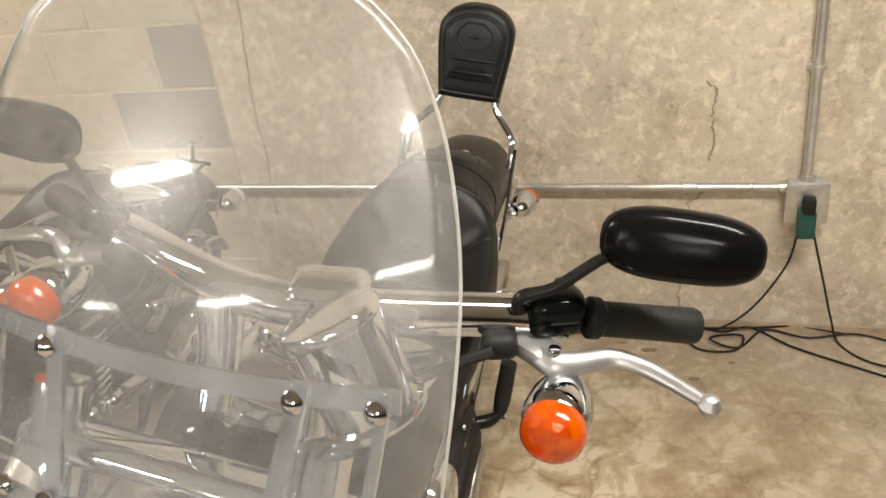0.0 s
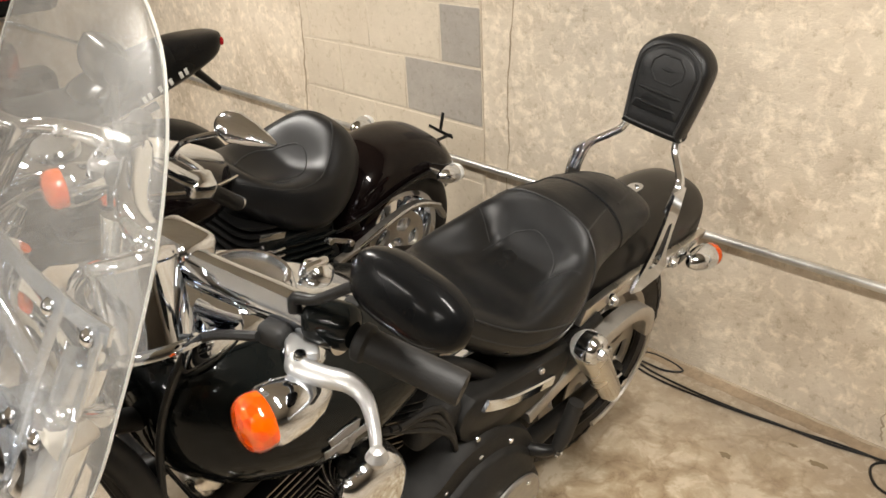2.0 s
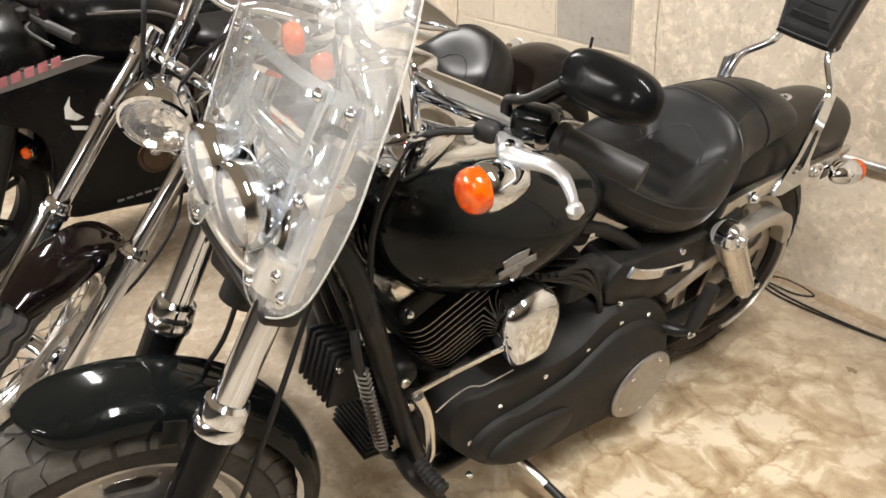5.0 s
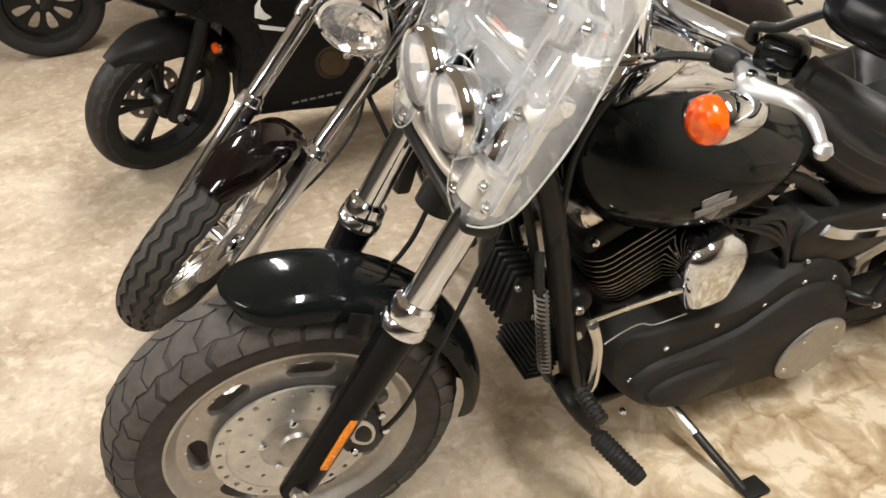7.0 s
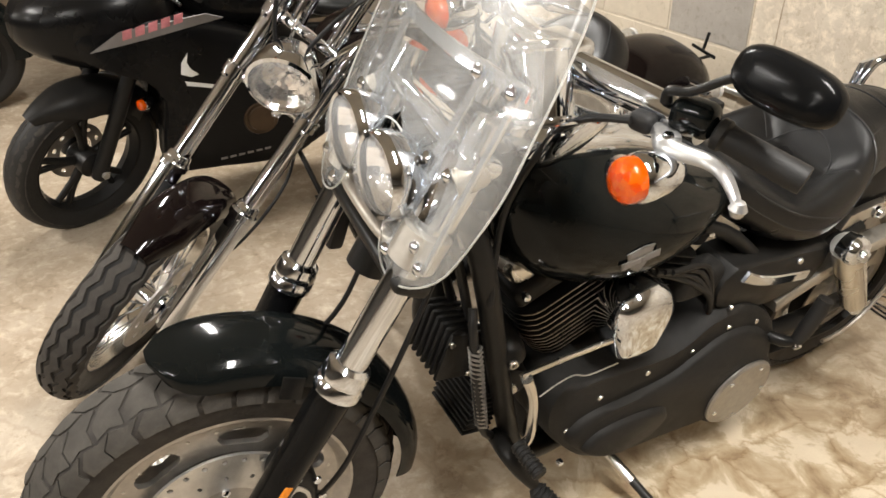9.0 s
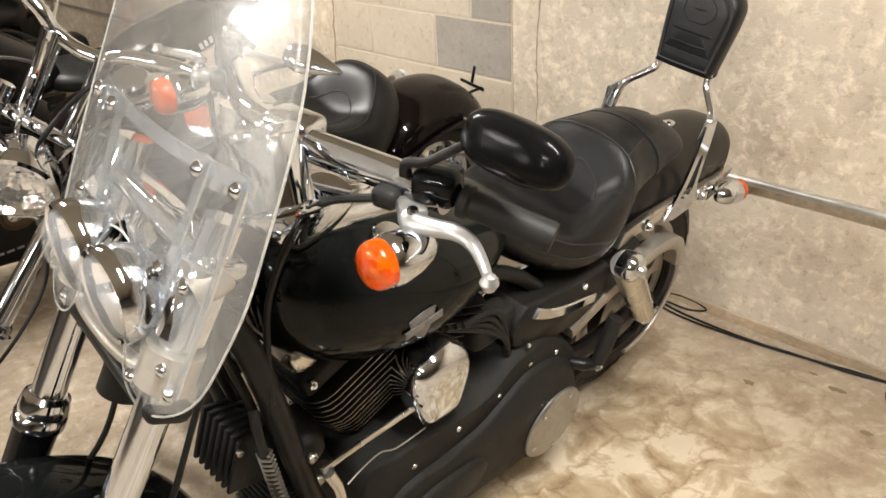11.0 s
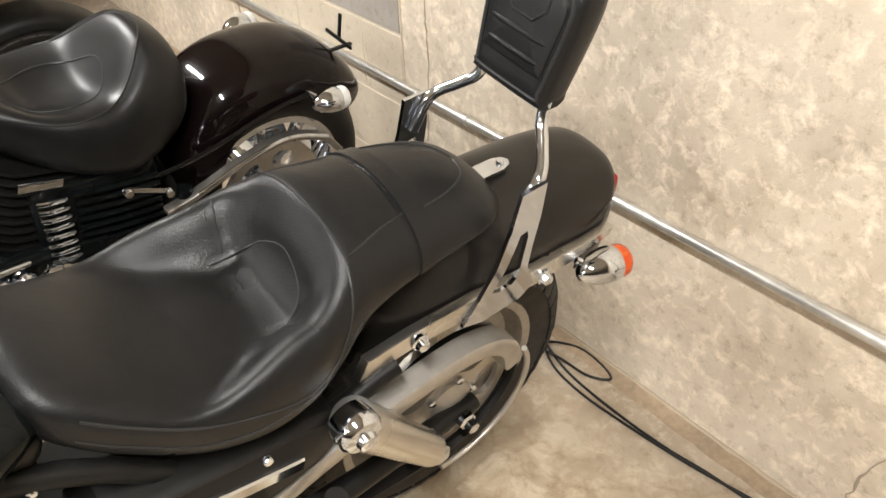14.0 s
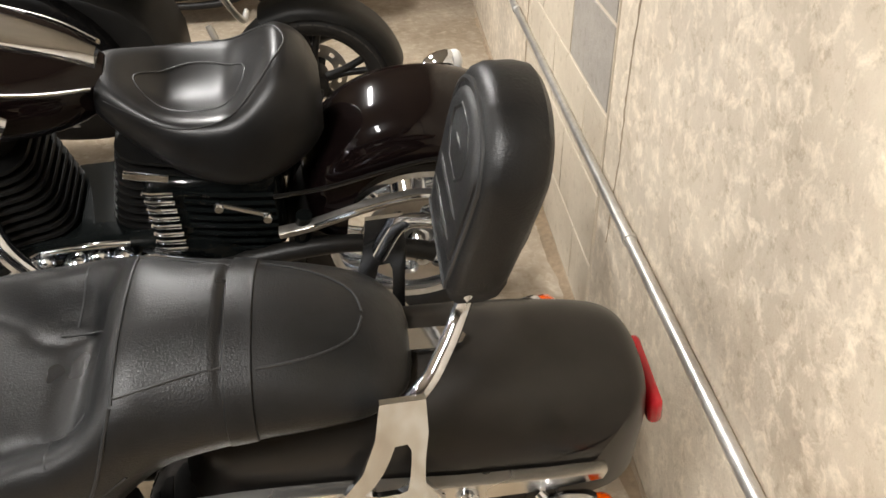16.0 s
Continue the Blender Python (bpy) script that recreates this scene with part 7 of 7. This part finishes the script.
# ---------------------------------------------------------------- the black sport bike
def sport_bike():
    bike = thing("motorcycle", "matte black faired sport motorcycle with decals, on its sidestand", "motorcycle", pose(-2.45, 0.10, 0, 0, 10, 0), "parked motorcycles")
    ax_f, ax_r = Vector((0, 0.03, 0.300)), Vector((0, 1.47, 0.31))
    S = steering((0, 0.35, 0.75), 24, 27)
    d = Vector((0, math.sin(radians(24)), math.cos(radians(24))))

    def mag(name, at, half, n, m):
        w = part(name, moved(lathe([(0.205, -half * 0.7), (0.222, -half * 0.74), (0.222, -half * 0.66), (0.203, -half * 0.35), (0.203, half * 0.35), (0.222, half * 0.66), (0.222, half * 0.74), (0.205, half * 0.7), (0.19, 0)], at, (1, 0, 0), 48, close=True), m), SATIN, bike, "satin black cast wheel")
        part("tyre", moved(lathe(tyre_profile(0.30, half, 0.213), at, (1, 0, 0), 60, close=True), m), RUBBER, w)
        part("tread", moved(tread_blocks(0.30, half, 34, [(-0.92, -0.12), (0.12, 0.92)], 0.0018, 0.16, at), m), TYRE, w)
        for k in range(n):
            a = math.tau * k / n
            for off in (-0.13, 0.13):
                u, v = Vector((0, math.sin(a), math.cos(a))), Vector((0, math.sin(a + off), math.cos(a + off)))
                part("spoke", moved(tube([at + u * 0.03, at + (u + v) * 0.055, at + v * 0.20], [0.018, 0.013, 0.013], 3, 10), m), SATIN, w)
        part("hub", moved(lathe([(0.014, -0.07), (0.045, -0.05), (0.05, 0.05), (0.014, 0.07)], at, (1, 0, 0), 24), m), SATIN, w)
        part("brake_disc", moved(rim_disc(0.115, 0.065, -0.055, 0.004, 10, 0.15, at, 0.4), m), ALLOY, w)
        return w
    mag("front_wheel", ax_f, 0.055, 5, S)
    mag("rear_wheel", ax_r, 0.072, 5, Matrix())
    for s in (1, -1):
        o = ax_f + Vector((0.092 * s, 0.0, 0))
        leg = part("fork_leg", moved(tube([o - d * 0.03, o, o + d * 0.25, o + d * 0.52], [0.024, 0.028, 0.028, 0.024], 3, 16), S), SATIN, bike)
        part("axle_nut", moved(lathe([(0.014, 0), (0.014, 0.012), (0.003, 0.013)], o + Vector((0.026 * s, 0, 0)), (s, 0, 0), 8), S), STEEL, leg)
    line = [(ax_f.y + 0.335 * math.sin(a), ax_f.z + 0.335 * math.cos(a)) for a in [radians(-34 + 4.6 * k) for k in range(22)]]
    part("front_mudguard", moved(arch(line, lambda t: 0.082 * min(1, 0.35 + 2.4 * t, 0.6 + 1.6 * (1 - t)), 0.003, lambda t: 0.10 * min(1, 0.3 + 2 * t)), S), SATIN, bike, "satin black front mudguard")
    # fairing: upper cowl and side panels
    part("front_cowl", loft(dense([(-0.10, 0.78, 0.83, 0.03), (-0.07, 0.74, 0.88, 0.10), (0.0, 0.70, 0.93, 0.17), (0.12, 0.66, 0.98, 0.215), (0.25, 0.66, 1.0, 0.225), (0.36, 0.70, 0.98, 0.20), (0.42, 0.76, 0.94, 0.14)], 4), 36, 2.6), FAIRING, bike, "satin black front cowl")
    part("wind_screen", loft(dense([(0.06, 0.95, 0.985, 0.06), (0.14, 0.97, 1.06, 0.12), (0.24, 0.97, 1.11, 0.13), (0.27, 0.98, 1.10, 0.12)], 3), 28), BLACK, bike)
    for s in (1, -1):
        panel = part("side_fairing", loft_x([(0.10, 0.83), (0.30, 0.86), (0.52, 0.82), (0.72, 0.74), (0.86, 0.60), (0.92, 0.40), (0.86, 0.27), (0.72, 0.235), (0.50, 0.25), (0.315, 0.275), (0.305, 0.40), (0.325, 0.55), (0.26, 0.66), (0.10, 0.74)], [(0.10 * s, 0.97), (0.19 * s, 1.0), (0.215 * s, 0.985), (0.226 * s, 0.93), (0.23 * s, 0.7)]), FAIRING, bike, "satin black side fairing with decals")
        part("fairing_slash", plate([(0.12, 0.775), (0.22, 0.835), (0.50, 0.865), (0.56, 0.845), (0.30, 0.800)], 0.226 * s, 0.232 * s, 0.001), GREYDECAL, panel)
        x = 0.2335 * s
        rng = random.Random(3)
        for k in range(5):
            y0 = 0.225 + 0.042 * k
            part("decal_bar", plate([(y0, 0.806 + 0.0085 * k), (y0 + 0.030, 0.812 + 0.0085 * k), (y0 + 0.034, 0.845 + 0.0085 * k), (y0 + 0.004, 0.838 + 0.0085 * k)], 0.2325 * s, x, 0.0005), PINK, panel, "faded pink lettering as a bar")
        part("decal_patch", plate([(0.395, 0.66), (0.40, 0.70), (0.425, 0.735), (0.418, 0.70), (0.430, 0.675), (0.455, 0.652), (0.43, 0.645)], 0.2305 * s, 0.2335 * s, 0.0005), WHITE, panel, "plain white decal patch")
        part("decal_patch", plate([(0.405, 0.632), (0.52, 0.60), (0.525, 0.585), (0.41, 0.615)], 0.2305 * s, 0.2335 * s, 0.0005), WHITE, panel, "plain white decal patch")
        for k in range(6):
            y0 = 0.50 + 0.034 * k
            part("decal_bar", plate([(y0, 0.290 + 0.002 * k), (y0 + 0.024, 0.291 + 0.002 * k), (y0 + 0.024, 0.300 + 0.002 * k), (y0, 0.299 + 0.002 * k)], 0.226 * s, 0.2295 * s, 0.0005), GREYDECAL, panel)
        part("engine_cover", lathe([(0.070, 0.15), (0.072, 0.222), (0.064, 0.236), (0.052, 0.232), (0.048, 0.240), (0.002, 0.242)], (0, 0.665, 0.44), (s, 0, 0), 36), BRONZE, bike, "round bronze engine cover")
        turn_signal(bike, (0.165 * s, 0.26, 0.535), (-0.05 * s, 0, 0.02), (0.5 * s, -0.8, 0), size=0.6)
        part("clip_on", tube([(0.06 * s, 0.36, 0.98), (0.22 * s, 0.40, 0.985), (0.34 * s, 0.46, 0.97)], 0.012, 4, 12), SATIN, bike)
        part("grip", tube([(0.24 * s, 0.41, 0.984), (0.35 * s, 0.466, 0.968)], 0.018, 1, 14), RUBBER, bike)
        part("lever", tube([(0.20 * s, 0.37, 0.985), (0.25 * s, 0.35, 0.98), (0.36 * s, 0.40, 0.955)], 0.006, 4, 10), SATIN, bike)
        part("brake_reservoir", lathe([(0.018, 0), (0.020, 0.03), (0.015, 0.034)], (0.17 * s, 0.36, 0.99), (0, 0, 1), 14), SATIN, bike)
    part("fuel_tank", loft(dense([(0.44, 0.80, 0.97, 0.08), (0.50, 0.76, 1.02, 0.15), (0.62, 0.74, 1.04, 0.175), (0.76, 0.74, 1.0, 0.16), (0.88, 0.74, 0.92, 0.11), (0.95, 0.74, 0.86, 0.07)], 5), 36, 2.6), FAIRING, bike, "satin black fuel tank with grey stripe")
    tank = bike.children[-1]
    for s in (1, -1):
        part("tank_stripe", tube([(0.150 * s, 0.55, 0.965), (0.168 * s, 0.66, 0.962), (0.150 * s, 0.78, 0.935), (0.115 * s, 0.88, 0.88)], 0.010, 5, 8, flat=0.4), GREYDECAL, tank)
    part("fuel_cap", lathe([(0.032, 0), (0.035, 0.005), (0.030, 0.010), (0.002, 0.010)], (0, 0.60, 1.04), (0, 0, 1), 28), STEEL, tank)
    # seat and tail
    part("rider_seat", loft(dense([(0.90, 0.76, 0.815, 0.07), (0.97, 0.74, 0.822, 0.12), (1.10, 0.74, 0.815, 0.14), (1.22, 0.75, 0.825, 0.13), (1.27, 0.77, 0.83, 0.10)], 4), 28, 2.8), LEATHER, bike)
    tail = part("tail_cowl", loft(dense([(1.15, 0.70, 0.80, 0.10), (1.25, 0.71, 0.87, 0.12), (1.42, 0.75, 0.93, 0.11), (1.58, 0.80, 0.965, 0.095), (1.72, 0.86, 0.965, 0.07), (1.77, 0.90, 0.955, 0.03)], 4), 30, 2.8), FAIRING, bike, "satin black raised tail section")
    for k in range(9):
        for s in (1, -1):
            y0, z0 = 1.40 + 0.022 * k, 0.795 + 0.0085 * k
            if k not in (2, 6):
                part("decal_bar", block((0.003, 0.014, 0.026), ((0.113 - 0.0012 * k) * s, y0, z0), 0.0008, Matrix.Rotation(radians(20), 4, "X")), WHITE, tail, "white lettering as plain bars")
    part("tail_lamp", block((0.09, 0.02, 0.03), (0, 1.765, 0.925), 0.008), RED, tail)
    part("plate_hanger", tube([(0, 1.66, 0.82), (0, 1.72, 0.76), (0, 1.76, 0.72)], [0.018, 0.014, 0.012], 3, 10), SATIN, bike)
    hug = [(ax_r.y + 0.33 * math.sin(a), ax_r.z + 0.33 * math.cos(a)) for a in [radians(-30 + 5 * k) for k in range(22)]]
    part("rear_mudguard", arch(hug, 0.085, 0.003, 0.05), SATIN, bike, "satin black rear hugger")
    for s in (1, -1):
        part("swingarm", tube([(0.10 * s, 1.0, 0.38), (0.11 * s, 1.25, 0.36), (0.11 * s, 1.50, 0.31)], [0.035, 0.03, 0.024], 4, 14), SATIN, bike)
        part("rear_footpeg", tube([(0.12 * s, 1.16, 0.60), (0.15 * s, 1.20, 0.50), (0.18 * s, 1.22, 0.46), (0.25 * s, 1.22, 0.46)], [0.012, 0.012, 0.012, 0.010], 4, 10), STEEL, bike)
        part("subframe", tube([(0.10 * s, 0.88, 0.72), (0.11 * s, 1.20, 0.70), (0.10 * s, 1.45, 0.76)], 0.016, 4, 12), SATIN, bike)
    part("engine", plate([(0.42, 0.30), (0.60, 0.22), (0.90, 0.24), (1.02, 0.36), (0.98, 0.60), (0.80, 0.72), (0.55, 0.72), (0.42, 0.55)], -0.16, 0.16, 0.03, 2), SATIN, bike, "black engine block")
    part("muffler", tube([(-0.12, 0.90, 0.25), (-0.15, 1.2, 0.32), (-0.17, 1.62, 0.48)], [0.03, 0.05, 0.055], 4, 18), SATIN, bike)
    part("chain_guard", band([(1.10, 0.42), (1.30, 0.44), (1.47, 0.42)], 0.03, 0.11, 0.13), SATIN, bike)
    B = bike.matrix_basis.inverted()
    tip = B @ Vector((-2.16, 0.98, 0.010))
    st = part("sidestand", tube([(0.11, 0.82, 0.26), tip], 0.011, 1, 12), SATIN, bike)
    part("stand_foot", block((0.045, 0.055, 0.010), tip, 0.003, Matrix.Rotation(radians(-10), 4, "Y")), SATIN, st)
    return bike


# ---------------------------------------------------------------- the far cruiser
def far_cruiser():
    bike = thing("motorcycle", "black touring motorcycle standing beyond the sport bike", "motorcycle", pose(-4.12, -0.28, 0, 0, 10, 4), "parked motorcycles")
    ax_f, ax_r = Vector((0, 0, 0.315)), Vector((0, 1.62, 0.32))
    for at, nm in ((ax_f, "front_wheel"), (ax_r, "rear_wheel")):
        w = part(nm, lathe([(0.195, -0.05), (0.222, -0.055), (0.222, -0.045), (0.195, 0), (0.222, 0.045), (0.222, 0.055), (0.195, 0.05), (0.18, 0)], at, (1, 0, 0), 40, close=True), SATIN, bike, "black cast wheel")
        part("tyre", lathe(tyre_profile(0.315, 0.065, 0.212), at, (1, 0, 0), 48, close=True), RUBBER, w)
        part("wheel_disc", rim_disc(0.196, 0.03, 0.02, 0.02, 9, 0.3, at, 0.6), SATIN, w)
    for at, a0, a1, wd in ((ax_f, -45, 95, 0.09), (ax_r, -60, 80, 0.12)):
        line = [(at.y + 0.355 * math.sin(a), at.z + 0.355 * math.cos(a)) for a in [radians(a0 + (a1 - a0) * k / 24) for k in range(25)]]
        part("mudguard", arch(line, wd, 0.003, 0.10), BLACK, bike, "black mudguard")
    for s in (1, -1):
        part("fork_leg", tube([(0.105 * s, 0, 0.31), (0.105 * s, 0.18, 0.66), (0.105 * s, 0.34, 0.98)], 0.03, 2, 16), SATIN, bike)
        board = part("footboard", block((0.10, 0.28, 0.035), (0.25 * s, 0.72, 0.33), 0.014, seg=3), CHROME_DULL, bike, "silver rider footboard")
        part("board_bracket", tube([(0.13 * s, 0.74, 0.28), (0.22 * s, 0.72, 0.30)], 0.016, 1, 10), SATIN, board)
        part("frame_tube", tube([(0.05 * s, 0.40, 0.88), (0.12 * s, 0.55, 0.25), (0.13 * s, 0.70, 0.15), (0.13 * s, 1.30, 0.16), (0.13 * s, 1.45, 0.50)], 0.02, 5, 12), SATIN, bike)
        part("saddlebag", block((0.16, 0.55, 0.30), (0.24 * s, 1.72, 0.52), 0.05, seg=3), BLACK, bike, "black hard saddlebag")
        part("grip", tube([(0.30 * s, 0.55, 1.08), (0.42 * s, 0.66, 1.05)], 0.018, 1, 12), RUBBER, bike)
    trunk = part("tour_trunk", block((0.58, 0.46, 0.34), (0, 1.86, 1.12), 0.06, seg=3), BLACK, bike, "large gloss black luggage trunk with red lamp band")
    part("trunk_lid", block((0.60, 0.48, 0.05), (0, 1.86, 1.28), 0.022, seg=3), BLACK, trunk)
    part("trunk_lamp", block((0.596, 0.476, 0.035), (0, 1.864, 1.06), 0.014, seg=2), RED, trunk)
    part("trunk_rack", tube([(-0.20, 1.68, 1.315), (-0.22, 1.70, 1.34), (-0.22, 2.04, 1.34), (0.22, 2.04, 1.34), (0.22, 1.70, 1.34), (0.20, 1.68, 1.315)], 0.008, 4, 8), CHROME, trunk)
    part("passenger_backrest", block((0.36, 0.08, 0.26), (0, 1.60, 1.10), 0.035, seg=3), LEATHER, bike, "black vinyl passenger backrest")
    part("engine", plate([(0.62, 0.25), (0.75, 0.17), (1.20, 0.17), (1.30, 0.32), (1.16, 0.66), (0.90, 0.72), (0.66, 0.62)], -0.15, 0.15, 0.03, 2), SATIN, bike, "black engine")
    part("fuel_tank", loft(dense([(0.42, 0.80, 0.95, 0.06), (0.48, 0.76, 1.0, 0.14), (0.65, 0.72, 1.01, 0.17), (0.85, 0.74, 0.96, 0.14), (0.98, 0.80, 0.90, 0.06)], 4), 32), BLACK, bike, "gloss black fuel tank")
    part("seat", loft(dense([(0.95, 0.72, 0.84, 0.08), (1.10, 0.66, 0.79, 0.16), (1.30, 0.64, 0.80, 0.18), (1.42, 0.68, 0.86, 0.17), (1.68, 0.70, 0.86, 0.14), (1.78, 0.72, 0.82, 0.08)], 4), 32), LEATHER, bike)
    part("handlebar", tube([(-0.42, 0.66, 1.05), (-0.28, 0.53, 1.10), (-0.10, 0.42, 1.05), (0.10, 0.42, 1.05), (0.28, 0.53, 1.10), (0.42, 0.66, 1.05)], 0.014, 5, 14), CHROME, bike)
    part("fairing", loft(dense([(0.02, 0.86, 0.98, 0.10), (0.06, 0.80, 1.10, 0.28), (0.16, 0.80, 1.16, 0.33), (0.28, 0.86, 1.12, 0.28), (0.34, 0.92, 1.06, 0.18)], 4), 32), BLACK, bike, "broad black handlebar fairing")
    B = bike.matrix_basis.inverted()
    tip = B @ Vector((-3.85, 0.62, 0.010))
    part("sidestand", tube([(0.12, 0.80, 0.18), tip], 0.012, 1, 12), SATIN, bike)
    return bike


CHOPPER = chopper()
SPORT = sport_bike()
FAR = far_cruiser()
